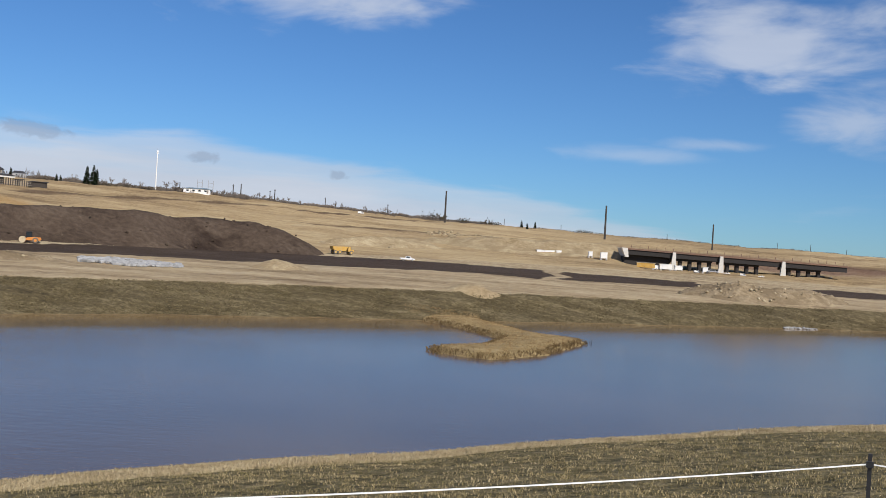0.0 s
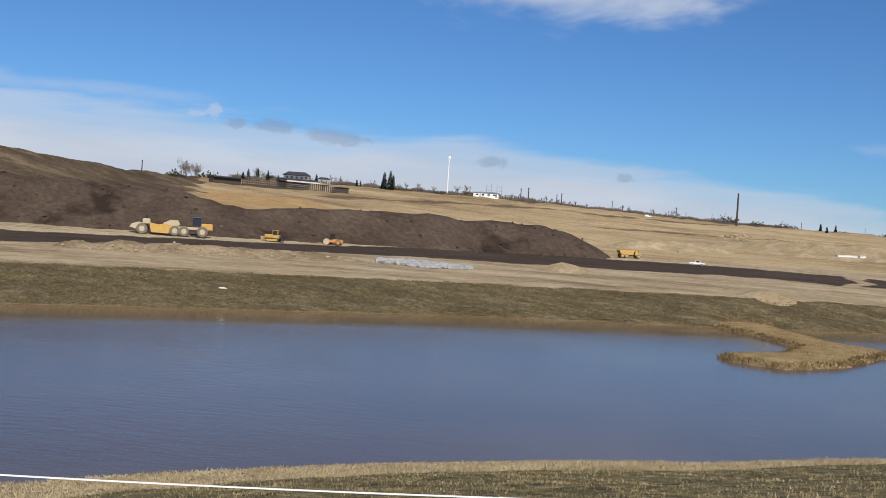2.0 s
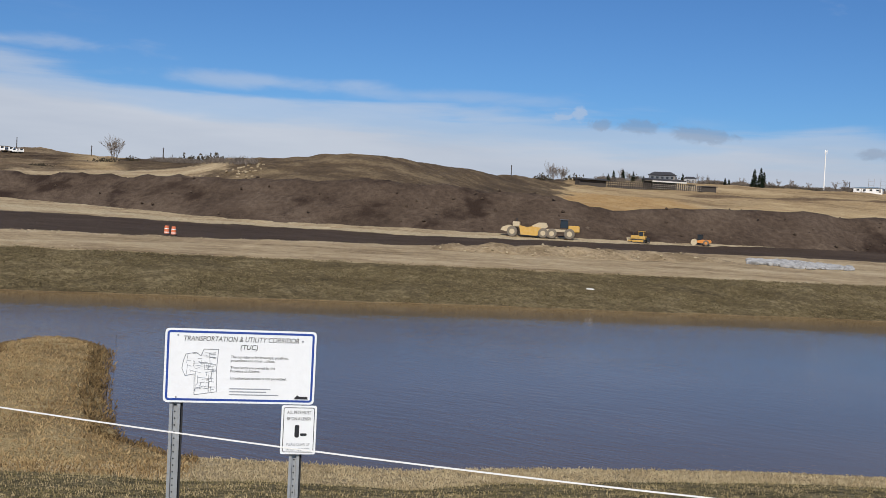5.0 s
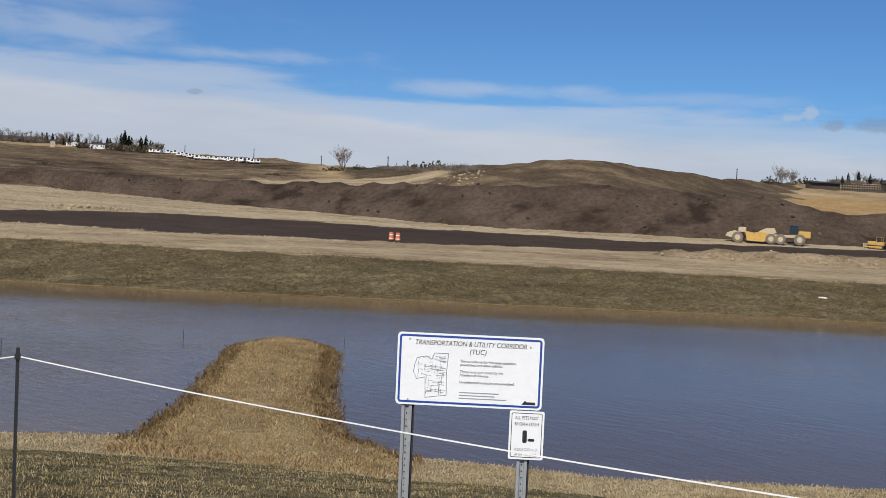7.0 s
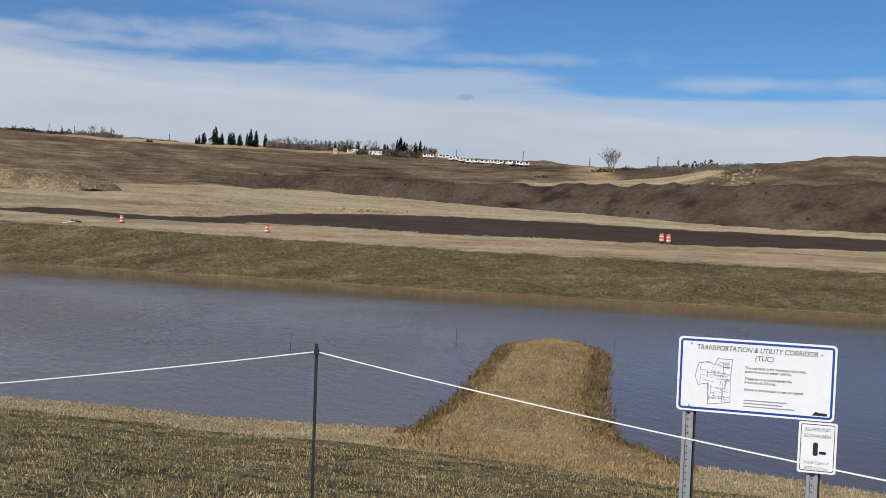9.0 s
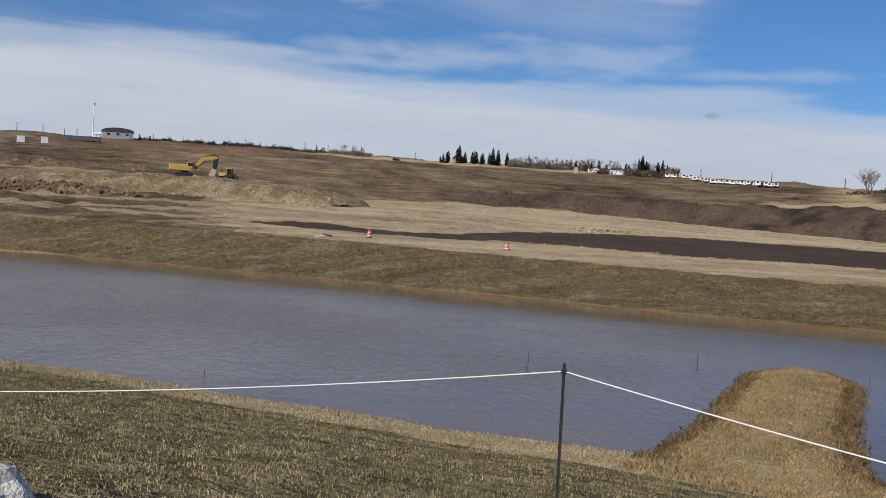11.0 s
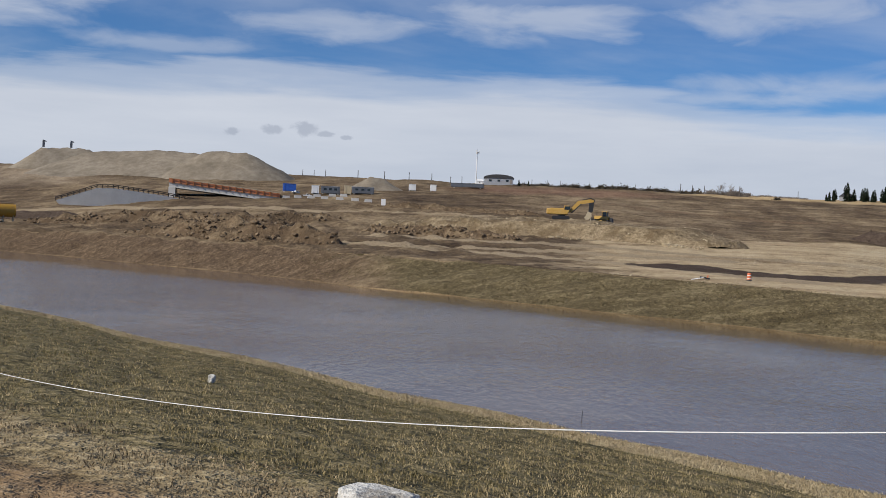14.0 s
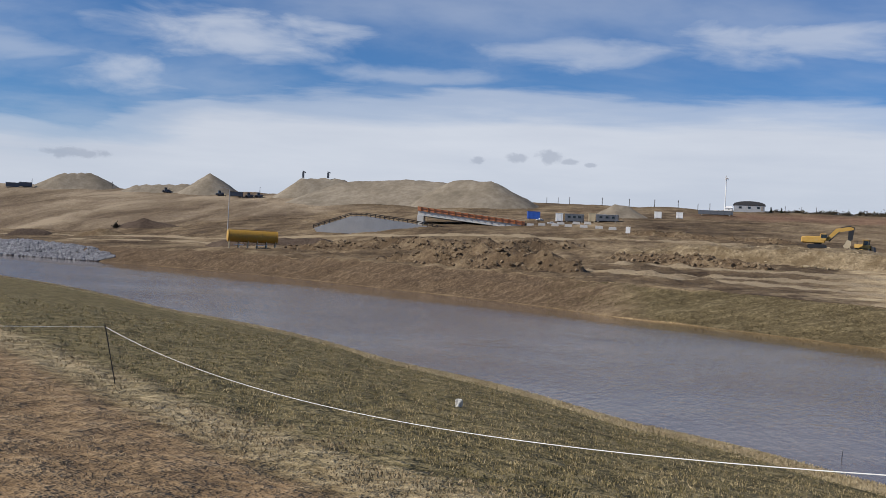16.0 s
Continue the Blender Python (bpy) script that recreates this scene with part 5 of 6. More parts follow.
def excavator():
    m = thing("excavator", "large yellow tracked excavator with black stick, parked on a bench", "excavator", 86.1, 262, 0)
    m.scale = (0.8, 0.8, 0.86)
    for y in (-1.3, 1.3):
        track_unit(m, -4.4, 0.9, y, 0.65, 1.05, black)
    bm = nb()
    rod(bm, (-1.6, 0, 1.0), (-1.6, 0, 1.35), 1.1, seg=16)
    part("turntable", bm, black, m)
    bm = nb()
    box(bm, (-2.4, 0, 2.3), (5.6, 3.0, 1.8), bev=0.18)
    body = part("body", bm, yellow, m)
    bm = nb()
    box(bm, (-5.4, 0, 2.25), (1.4, 2.9, 1.7), bev=0.3)
    part("counterweight", bm, yellow, m)
    bm = nb()
    box(bm, (-0.1, -1.0, 3.0), (1.7, 1.1, 1.9), bev=0.12)
    cab = part("cab", bm, yellow, m)
    bm = nb()
    box(bm, (0.05, -1.02, 3.25), (1.66, 1.14, 1.0), bev=0.05)
    part("window", bm, cab_glass, cab)
    bm = nb()
    slab(bm, [(0.2, 2.3), (1.0, 2.0), (4.0, 4.5), (7.8, 5.2), (7.9, 5.7), (7.0, 6.0), (3.2, 5.4)], -0.35, 0.35)
    boom = part("boom", bm, yellow, m)
    for y in (-0.45, 0.45):
        bm = nb()
        rod(bm, (1.4, y, 2.0), (4.2, y, 4.6), 0.16)
        part("boom_cylinder", bm, black, boom)
    bm = nb()
    slab(bm, [(6.6, 6.3), (8.2, 5.9), (7.7, 2.6), (6.6, 1.7), (6.4, 2.4)], -0.28, 0.28)
    stick = part("stick", bm, black, m, "black stick")
    bm = nb()
    rod(bm, (4.4, 0, 5.7), (7.2, 0, 6.3), 0.14)
    part("stick_cylinder", bm, black, stick)
    bm = nb()
    slab(bm, [(6.2, 2.6), (7.3, 2.2), (7.4, 1.2), (6.6, 0.3), (5.6, 0.3), (5.2, 0.9), (5.7, 1.4)], -0.8, 0.8)
    part("bucket", bm, dusty, m, "dusty steel bucket")
    return m


excavator()


def bulldozer(bearing, d, turn, size, label, main):
    m = thing("bulldozer", label, "bulldozer", bearing, d, turn)
    m.scale = (size, size, size)
    for y in (-1.1, 1.1):
        track_unit(m, -2.4, 2.0, y, 0.6, 1.1, main)
    bm = nb()
    box(bm, (1.0, 0, 1.65), (2.6, 1.3, 1.1), bev=0.12)
    part("hood", bm, main, m)
    bm = nb()
    box(bm, (-1.2, 0, 1.5), (2.0, 2.2, 1.0), bev=0.1)
    part("body", bm, main, m)
    bm = nb()
    box(bm, (-0.9, 0, 2.65), (1.5, 1.5, 1.4), bev=0.08, taper=(0.86, 0.9))
    cab = part("cab", bm, cab_glass, m, "dark glazed cab")
    bm = nb()
    box(bm, (-0.9, 0, 3.42), (1.8, 1.8, 0.16), bev=0.05)
    part("roof", bm, main, cab)
    for x in (-1.6, -0.2):
        for y in (-0.72, 0.72):
            bm = nb()
            box(bm, (x, y, 2.65), (0.1, 0.1, 1.45))
            part("cab_post", bm, main, cab)
    bm = nb()
    rod(bm, (1.6, 0.3, 2.1), (1.6, 0.3, 3.2), 0.09)
    part("exhaust", bm, black, m)
    bm = nb()
    slab(bm, [(2.9, 0.1), (3.15, 0.15), (3.0, 0.8), (3.2, 1.5), (3.05, 1.5), (2.75, 0.8)], -1.9, 1.9)
    blade = part("blade", bm, dusty, m, "dusty steel blade")
    for y in (-1.5, 1.5):
        bm = nb()
        rod(bm, (-0.3, y, 0.6), (2.9, y, 0.6), 0.14)
        part("push_arm", bm, main, blade)
    bm = nb()
    slab(bm, [(-3.4, 0.2), (-3.1, 0.3), (-2.4, 1.2), (-2.4, 1.7), (-3.2, 1.5)], -0.6, 0.6)
    part("ripper", bm, black, m, "black ripper shank")
    return m


bulldozer(84.25, 266, 160, 0.82, "yellow bulldozer beside the excavator", yellow)
bulldozer(24.2, 170.5, 165, 0.52, "yellow bulldozer at the foot of the soil stockpile", yellow)


def scraper():
    """A motor scraper behind a wheeled tractor, seen from its side."""
    m = thing("wheel_scraper", "dusty yellow motor scraper train standing on the haul road", "scraper", 29.35, 165.5, -3)
    m.scale = (0.78,) * 3
    bm = nb()
    slab(bm, [(-7.6, 1.3), (-6.6, 1.0), (-5.2, 1.1), (-5.0, 2.0), (-6.0, 2.3), (-7.2, 1.9)], -1.3, 1.3)
    part("rear_frame", bm, dusty, m)
    bm = nb()
    box(bm, (-4.6, 0, 2.5), (1.4, 1.8, 1.0), bev=0.1)
    eng = part("rear_engine", bm, dusty, m)
    bm = nb()
    rod(bm, (-4.6, 0.2, 3.0), (-4.6, 0.2, 3.7), 0.12)
    part("exhaust", bm, black, eng)
    bm = nb()
    slab(bm, [(-4.0, 2.3), (-3.6, 0.5), (-0.6, 0.4), (0.4, 1.1), (0.2, 2.0), (-1.4, 2.2), (-2.6, 2.0)], -1.5, 1.5)
    part("bowl", bm, yellow, m, "yellow earth bowl")
    bm = nb()
    slab(bm, [(-1.6, 2.3), (-0.2, 3.0), (1.2, 3.0), (1.6, 2.2), (0.4, 1.6), (-0.6, 1.8)], -0.9, 0.9)
    part("gooseneck", bm, dusty, m)
    bm = nb()
    box(bm, (3.5, 0, 1.6), (5.6, 1.7, 0.5), bev=0.06)
    part("chassis", bm, dusty, m)
    bm = nb()
    box(bm, (6.6, 0, 2.0), (2.2, 1.6, 1.3), bev=0.16)
    part("hood", bm, yellow, m)
    bm = nb()
    box(bm, (4.7, 0, 2.9), (1.6, 1.6, 1.6), bev=0.08, taper=(0.88, 0.9))
    cab = part("cab", bm, cab_glass, m, "dark glazed cab")
    bm = nb()
    box(bm, (4.7, 0, 3.75), (1.8, 1.8, 0.15), bev=0.04)
    part("roof", bm, dark_grey, cab)
    for x, r in ((-5.3, 1.05), (0.7, 0.98), (2.4, 0.98), (5.8, 1.05)):
        for y in (-1.35, 1.35):
            wheel(m, (x, y, r), r, 0.7, dusty)
    return m


scraper()


def roller():
    m = thing("soil_roller", "orange soil compactor with a dark cab below the stockpile", "roller", 21.05, 174.5, -5)
    m.scale = (0.58,) * 3
    bm = nb()
    rod(bm, (-1.7, -1.1, 0.85), (-1.7, 1.1, 0.85), 0.85, seg=20)
    part("drum", bm, dusty, m, "dusty steel drum")
    bm = nb()
    slab(bm, [(-0.9, 0.7), (2.6, 0.7), (2.9, 1.1), (2.6, 1.55), (0.4, 1.6), (-0.9, 1.3)], -0.9, 0.9)
    part("body", bm, orange, m)
    bm = nb()
    box(bm, (-0.15, 0, 2.1), (1.4, 1.5, 1.5), bev=0.06)
    cab = part("cab", bm, cab_glass, m, "dark glazed cab")
    bm = nb()
    box(bm, (-0.15, 0, 2.92), (1.7, 1.8, 0.12), bev=0.03)
    part("roof", bm, black, cab)
    for y in (-0.95, 0.95):
        wheel(m, (1.5, y, 0.75), 0.75, 0.5, orange)


roller()


def dump_truck():
    m = thing("dump_truck", "yellow articulated dump truck waiting on the haul road", "truck", 5.55, 205, 25)
    m.scale = (0.5,) * 3
    bm = nb()
    slab(bm, [(-3.6, 1.9), (-2.6, 1.2), (1.6, 1.3), (2.4, 2.9), (1.8, 3.0), (-3.9, 2.9)], -1.5, 1.5)
    bed = part("dump_body", bm, yellow, m, "yellow dump body")
    for x in (-2.4, -1.0, 0.4):
        for y in (-1.53, 1.53):
            bm = nb()
            box(bm, (x, y, 2.1), (0.18, 0.08, 1.5))
            part("rib", bm, yellow, bed)
    bm = nb()
    box(bm, (0.2, 0, 1.0), (7.0, 1.1, 0.35))
    part("chassis", bm, black, m)
    bm = nb()
    box(bm, (3.2, 0, 2.0), (1.3, 2.4, 1.8), bev=0.12, taper=(0.85, 0.92))
    cab = part("cab", bm, yellow, m)
    bm = nb()
    box(bm, (3.25, 0, 2.45), (1.34, 2.2, 0.7), bev=0.04)
    part("window", bm, cab_glass, cab)
    bm = nb()
    box(bm, (4.5, 0, 1.5), (1.5, 2.0, 0.9), bev=0.15)
    part("hood", bm, yellow, m)
    for x in (-2.6, -0.9, 3.9):
        for y in (-1.25, 1.25):
            wheel(m, (x, y, 0.8), 0.8, 0.6, yellow)


dump_truck()


def car(name, label, bearing, d, turn, paint, kind, group, size=1.0):
    """A small site vehicle: pickup, van or car."""
    m = thing(name, label, kind, bearing, d, turn, group)
    m.scale = (size,) * 3
    top = {"pickup": [(-2.7, 0.55), (2.6, 0.5), (2.7, 0.95), (1.5, 1.1), (0.9, 1.75), (-0.6, 1.8), (-0.75, 1.15), (-2.7, 1.15)],
           "van": [(-2.6, 0.5), (2.6, 0.5), (2.7, 1.0), (1.9, 1.2), (1.3, 2.1), (-2.6, 2.15)],
           "car": [(-2.2, 0.45), (2.2, 0.45), (2.25, 0.85), (1.3, 0.95), (0.6, 1.45), (-1.2, 1.48), (-2.1, 1.0)]}[kind]
    bm = nb()
    slab(bm, top, -0.92, 0.92)
    bmesh.ops.bevel(bm, geom=list(bm.edges), offset=0.06, segments=1, affect="EDGES")
    body = part("body", bm, paint, m)
    glass = {"pickup": [(0.95, 1.15), (0.7, 1.66), (-0.5, 1.7), (-0.6, 1.18)], "van": [(1.75, 1.3), (1.25, 1.95), (0.3, 1.98), (0.3, 1.3)], "car": [(1.0, 1.0), (0.5, 1.38), (-1.1, 1.4), (-1.6, 1.02)]}[kind]
    bm = nb()
    slab(bm, glass, -0.94, 0.94)
    part("window", bm, cab_glass, body)
    for x in (-1.6, 1.7):
        for y in (-0.82, 0.82):
            wheel(m, (x, y, 0.38), 0.38, 0.24, grey_paint)
    return m


pick = car("pickup_truck", "white pickup truck parked on the site", 2.0, 197, 8, white_paint, "pickup", "site vehicles", 0.5)
van = car("work_van", "white work van parked on the site", -11.2, 243, 15, white_paint, "van", "site vehicles", 0.5)
grey_car = car("parked_car", "grey car parked below the overpass", -13.9, 242, 5, grey_paint, "car", "site vehicles", 0.52)
for b, d, turn in ((-11.9, 243, 0), (-14.6, 242, 10), (-16.3, 243, 0), (99.8, 342, 0), (100.4, 350, 30)):
    again(pick, b, d, turn, 0.5 if b < 0 else 1.0)
for b, d, turn in ((-13.1, 243, 20), (-15.4, 243, 0), (4.6, 398, 0), (91.3, 428, 10), (109.0, 345, 0)):
    again(van, b, d, turn, 0.5 if b < 0 else 0.9)


def container(name, label, bearing, d, turn, s, wall, roof, group, windows=0):
    """A steel box or office trailer on blocks, with ribs, door and windows."""
    m = thing(name, label, "container", bearing, d, turn, group)
    L, Wd, Hh = s
    bm = nb()
    box(bm, (0, 0, 0.25 + Hh / 2), (L, Wd, Hh), bev=0.04)
    body = part("body", bm, wall, m)
    bm = nb()
    box(bm, (0, 0, 0.25 + Hh + 0.05), (L + 0.15, Wd + 0.15, 0.1))
    part("roof", bm, roof, m)
    for k in range(int(L / 1.2)):
        bm = nb()
        box(bm, (-L / 2 + 0.6 + k * 1.2, -Wd / 2 - 0.03, 0.25 + Hh / 2), (0.12, 0.06, Hh * 0.96))
        part("rib", bm, wall, body)
    for k in range(windows):
        bm = nb()
        box(bm, (-L / 2 + (k + 0.8) * L / (windows + 0.6), -Wd / 2 - 0.05, 0.25 + Hh * 0.6), (0.9, 0.06, Hh * 0.3))
        part("window", bm, cab_glass, body)
    for x in (-L * 0.4, L * 0.4):
        bm = nb()
        box(bm, (x, 0, 0.1), (0.4, Wd * 0.9, 0.4))
        part("block", bm, concrete, m)
    return m


container("office_trailer", "dark grey site office trailer with white end", 98.6, 352, -4, (6.0, 2.4, 2.2), dark_grey, grey_paint, "site trailers", 3)
container("office_trailer", "dark grey site office trailer", 96.9, 350, -4, (7.0, 2.4, 2.0), dark_grey, grey_paint, "site trailers", 3)
container("storage_container", "white storage container at the site office", 99.4, 352, 0, (2.4, 2.2, 2.4), white_paint, white_paint, "site trailers")
container("storage_container", "dusty tan storage container at the site office", 97.7, 352, 0, (2.2, 2.2, 2.6), dusty, dusty, "site trailers")
container("storage_container", "bright blue storage container at the site office", 100.75, 356, 3, (4.2, 2.4, 2.3), blue_paint, blue_paint, "site trailers")
for b, d, L in ((94.3, 372, 2.4), (93.2, 374, 2.2)):
    container("storage_container", "small white storage container on the slope", b, d, 0, (L, 2.2, 2.0), white_paint, white_paint, "site trailers")
container("storage_container", "long low grey trailer on the slope", 91.4, 396, -3, (12, 2.4, 1.3), dark_grey, dark_grey, "site trailers")
for b, d, L, Hh in ((-5.25, 256, 4.2, 1.0), (-5.95, 256, 1.2, 1.1), (-8.3, 246, 1.5, 1.3), (-7.6, 250, 0.9, 1.0), (-11.5, 243, 2.6, 1.1), (-13.5, 243, 1.1, 1.0), (-3.9, 262, 1.2, 0.6)):
    container("storage_container", "white storage container near the overpass", b, d, 6, (L, 1.8, Hh), white_paint, white_paint, "overpass containers")
container("storage_container", "yellow skip near the overpass", -10.5, 243, 0, (4.0, 1.8, 1.0), yellow, dusty, "overpass containers")
for b, d, L in ((-12.15, 244, 1.6),):
    container("storage_container", "white storage container near the overpass", b, d, 12, (L, 1.6, 0.9), white_paint, white_paint, "overpass containers")
for b, d in ((100.9, 338), (100.3, 333), (99.6, 331), (99.3, 334), (98.9, 326), (98.5, 332), (98.1, 322), (97.9, 331), (97.3, 318), (96.6, 310)):
    t = thing("concrete_barrier", "short pale concrete barrier block", "barrier", b, d, 5, "concrete barriers")
    bm = nb()
    slab(bm, [(-1.1, 0), (1.1, 0), (1.1, 0.15), (1.0, 0.8), (-1.0, 0.8), (-1.1, 0.15)], -0.3, 0.3)
    part("block", bm, pale_concrete, t)
t = thing("site_notice", "small white notice board on a post", "sign", 95.8, 290)
bm = nb()
box(bm, (0, 0, 1.1), (0.12, 0.12, 2.2))
part("post", bm, grey_wood, t)
bm = nb()
box(bm, (0, -0.1, 1.7), (1.2, 0.06, 1.7), bev=0.01)
part("board", bm, white_paint, t)


def storage_tank():
    m = thing("storage_tank", "long ochre steel tank on legs beside the pond", "tank", 115.45, 282, 8)
    L, r, zc = 12.6, 1.55, 3.1
    bm = nb()
    rod(bm, (-L / 2, 0, zc), (L / 2, 0, zc), r, seg=24)
    shell = part("shell", bm, tank_ochre, m)
    for x in (-L / 2 + 0.05, -L / 6, L / 6, L / 2 - 0.05):
        bm = nb()
        rod(bm, (x - 0.08, 0, zc), (x + 0.08, 0, zc), r + 0.05, seg=24)
        part("hoop", bm, tank_ochre, shell)
    bm = nb()
    rod(bm, (-L / 2 - 0.18, 0, zc), (-L / 2 + 0.02, 0, zc), r * 0.8, r, 24)
    part("end_cap", bm, yellow, shell, "brighter yellow end cap")
    for x in np.linspace(-L / 2 + 0.4, L / 2 - 0.4, 6):
        for y in (-0.9, 0.9):
            bm = nb()
            rod(bm, (x, y, -0.2), (x, y, zc - r * 0.6), 0.13)
            part("leg", bm, dusty, m)
    for x in (-3.6, 2.2):
        bm = nb()
        box(bm, (x, -1.0, 0.9), (2.6, 0.12, 0.12))
        part("brace", bm, white_paint, m)
    bm = nb()
    box(bm, (0, 0, zc + r + 0.12), (L * 0.95, 0.5, 0.1))
    part("catwalk", bm, tank_ochre, m)


storage_tank()


def street_lamp(bearing, d, h):
    m = thing("lamp_pole", "tall thin pale lamp pole behind the tank", "lamp post", bearing, d)
    bm = nb()
    rod(bm, (0, 0, -0.3), (0, 0, h), 0.16, 0.09, 8)
    part("pole", bm, grey_paint, m)
    bm = nb()
    rod(bm, (0, 0, h), (-2.2, 0, h + 0.5), 0.07, 0.05, 6)
    arm = part("arm", bm, grey_paint, m)
    bm = nb()
    box(bm, (-2.5, 0, h + 0.5), (0.8, 0.3, 0.15))
    part("lamp_head", bm, grey_paint, arm)


street_lamp(116.75, 345, 15.5)

# ---- retaining wall, overpasses ----


def wing_wall():
    m = thing("retaining_wall", "grey concrete wing wall with a railing along its sloping top", "wall", 108.55, 326, 6)
    top = [(-21.5, -0.4), (-10.5, 3.7), (-6, 3.9), (8, 2.6), (20.5, 0.6)]
    bm = nb()
    slab(bm, [(-20.5, -1.5)] + top + [(20.5, -1.5)], 0.0, 0.5)
    part("wall_panel", bm, pale_concrete, m)
    bm = nb()
    for (ax, az_), (bx, bz) in zip(top, top[1:]):
        n = max(2, int((bx - ax) / 1.4))
        for k in range(n):
            x, zz = ax + (bx - ax) * k / n, az_ + (bz - az_) * k / n
            bm2 = nb()
            box(bm2, (x, 0.1, zz + 0.5), (0.26, 0.26, 1.1))
            part("rail_post", bm2, dark_wood, m)
        for up_ in (0.55, 0.98):
            rod(bm, (ax, 0.1, az_ + up_), (bx, 0.1, bz + up_), 0.11, seg=6)
    part("railing", bm, dark_wood, m)


wing_wall()


def girder_bridge(name, label, b0, d0, z0, b1, d1, z1, deck_mat, girder_mat, depth, deck, supports):
    """A bridge between two places; z0 and z1 are its deck's heights."""
    (x0, y0), (x1, y1) = on(b0, d0), on(b1, d1)
    m = new(name)
    L = math.hypot(x1 - x0, y1 - y0)
    yaw = math.degrees(math.atan2(y1 - y0, x1 - x0))
    m.matrix_basis = pose(x0, y0, 0, 0, 0, yaw)
    tagged(m, label, "bridge")
    Wd = 11.0
    tilt = -math.degrees(math.atan2(z1 - z0, L))
    zm = (z0 + z1) / 2
    bm = nb()
    box(bm, (L / 2, Wd / 2, zm - deck / 2), (L, Wd, deck), (0, tilt, 0))
    part("deck", bm, deck_mat, m)
    for k in range(4):
        bm = nb()
        box(bm, (L / 2, 0.5 + k * (Wd - 1) / 3, zm - deck - depth / 2), (L * 0.995, 0.45, depth), (0, tilt, 0))
        g = part("girder", bm, girder_mat, m)
        bm = nb()
        box(bm, (L / 2, 0.5 + k * (Wd - 1) / 3, zm - deck - depth + 0.06), (L * 0.995, 0.9, 0.12), (0, tilt, 0))
        part("flange", bm, girder_mat, g)
    supports(m, L, lambda x: z0 + (z1 - z0) * x / L - deck - depth, x0, y0, radians(yaw))
    return m


def ground_along(x0, y0, yaw, x, y):
    return ground_at(x0 + x * math.cos(yaw) - y * math.sin(yaw), y0 + x * math.sin(yaw) + y * math.cos(yaw))


def overpass_supports(m, L, under, x0, y0, yaw):
    for f in (0.215, 0.43, 0.71):
        x = L * f
        g = ground_along(x0, y0, yaw, x, 0) - 0.4
        bm = nb()
        h = under(x) + 1.3 - g
        slab(bm, [(x - 0.75, g), (x + 0.55, g), (x + 0.3, g + h), (x - 0.35, g + h)], -0.6, 0.3)
        part("pier", bm, pale_concrete, m, "pale tapered concrete pier")
        bm = nb()
        box(bm, (x + 4.0, 1.6, under(x) - 0.3), (9.5, 1.0, 0.6))
        cap = part("pier_cap", bm, weathered, m)
        for k in range(4):
            bm = nb()
            gg = ground_along(x0, y0, yaw, x + k * 2.3, 1.6) - 0.4
            rod(bm, (x + 1.6 + k * 2.2, 1.6, gg), (x + 1.6 + k * 2.2, 1.6, under(x) - 0.4), 0.5, seg=10)
            part("column", bm, weathered, m, "dark round column")
    # the shade under the deck's end is put into this slope's near-black colour
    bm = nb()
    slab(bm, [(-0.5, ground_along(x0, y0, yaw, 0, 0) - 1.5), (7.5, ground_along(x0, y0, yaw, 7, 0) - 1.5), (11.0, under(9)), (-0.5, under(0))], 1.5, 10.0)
    part("abutment", bm, weathered, m, "abutment slope coloured dark for the shade under the deck")
    bm = nb()
    slab(bm, [(-1.2, under(0) + 1.5), (0.1, under(0) + 1.45), (0.4, under(0) - 0.6), (-0.4, under(0) - 0.6)], -0.2, 11.0)
    part("end_wall", bm, pale_concrete, m, "pale concrete end wall")
    for k in range(26):
        bm = nb()
        box(bm, (L * (k + 0.5) / 26, 0.1, under(L * (k + 0.5) / 26) + 1.9), (0.1, 0.1, 0.7))
        part("parapet_stub", bm, rust_deck, m)


girder_bridge("overpass", "dark steel overpass under construction on pale tapered piers", -9.5, 250, 10.2, -20.4, 260, 8.95, rust_deck, weathered, 1.1, 0.35, overpass_supports)


def formwork_supports(m, L, under, x0, y0, yaw):
    for f, w in ((0.03, 2.0), (0.97, 1.6)):
        x = L * f
        g = ground_along(x0, y0, yaw, x, 2) - 0.8
        bm = nb()
        box(bm, (x, 5.0, (g + under(x)) / 2), (w, 10.5, under(x) - g))
        part("abutment", bm, pale_concrete, m, "pale concrete abutment")
    for k in range(16):
        x = L * (k + 0.5) / 16
        bm = nb()
        box(bm, (x, -0.15, under(x) + 2.1), (0.12, 0.2, 1.5))
        part("formwork_bracket", bm, orange, m)
    bm = nb()
    box(bm, (L / 2, -0.35, under(L / 2) + 2.75), (L, 0.12, 0.2), (0, -math.degrees(math.atan2(under(L) - under(0), L)), 0))
    part("guard_rail", bm, dusty, m)


girder_bridge("formwork_bridge", "new overpass with pale girders and orange deck formwork", 106.9, 338, 20.9, 101.2, 338, 17.9, formwork, pale_concrete, 1.4, 1.3, formwork_supports)

# ---- skyline: poles, masts, buildings ----


def far(bearing, back=5.0):
    return float(row_of(skyline, np.array([float(bearing)]))[0][0]) - back


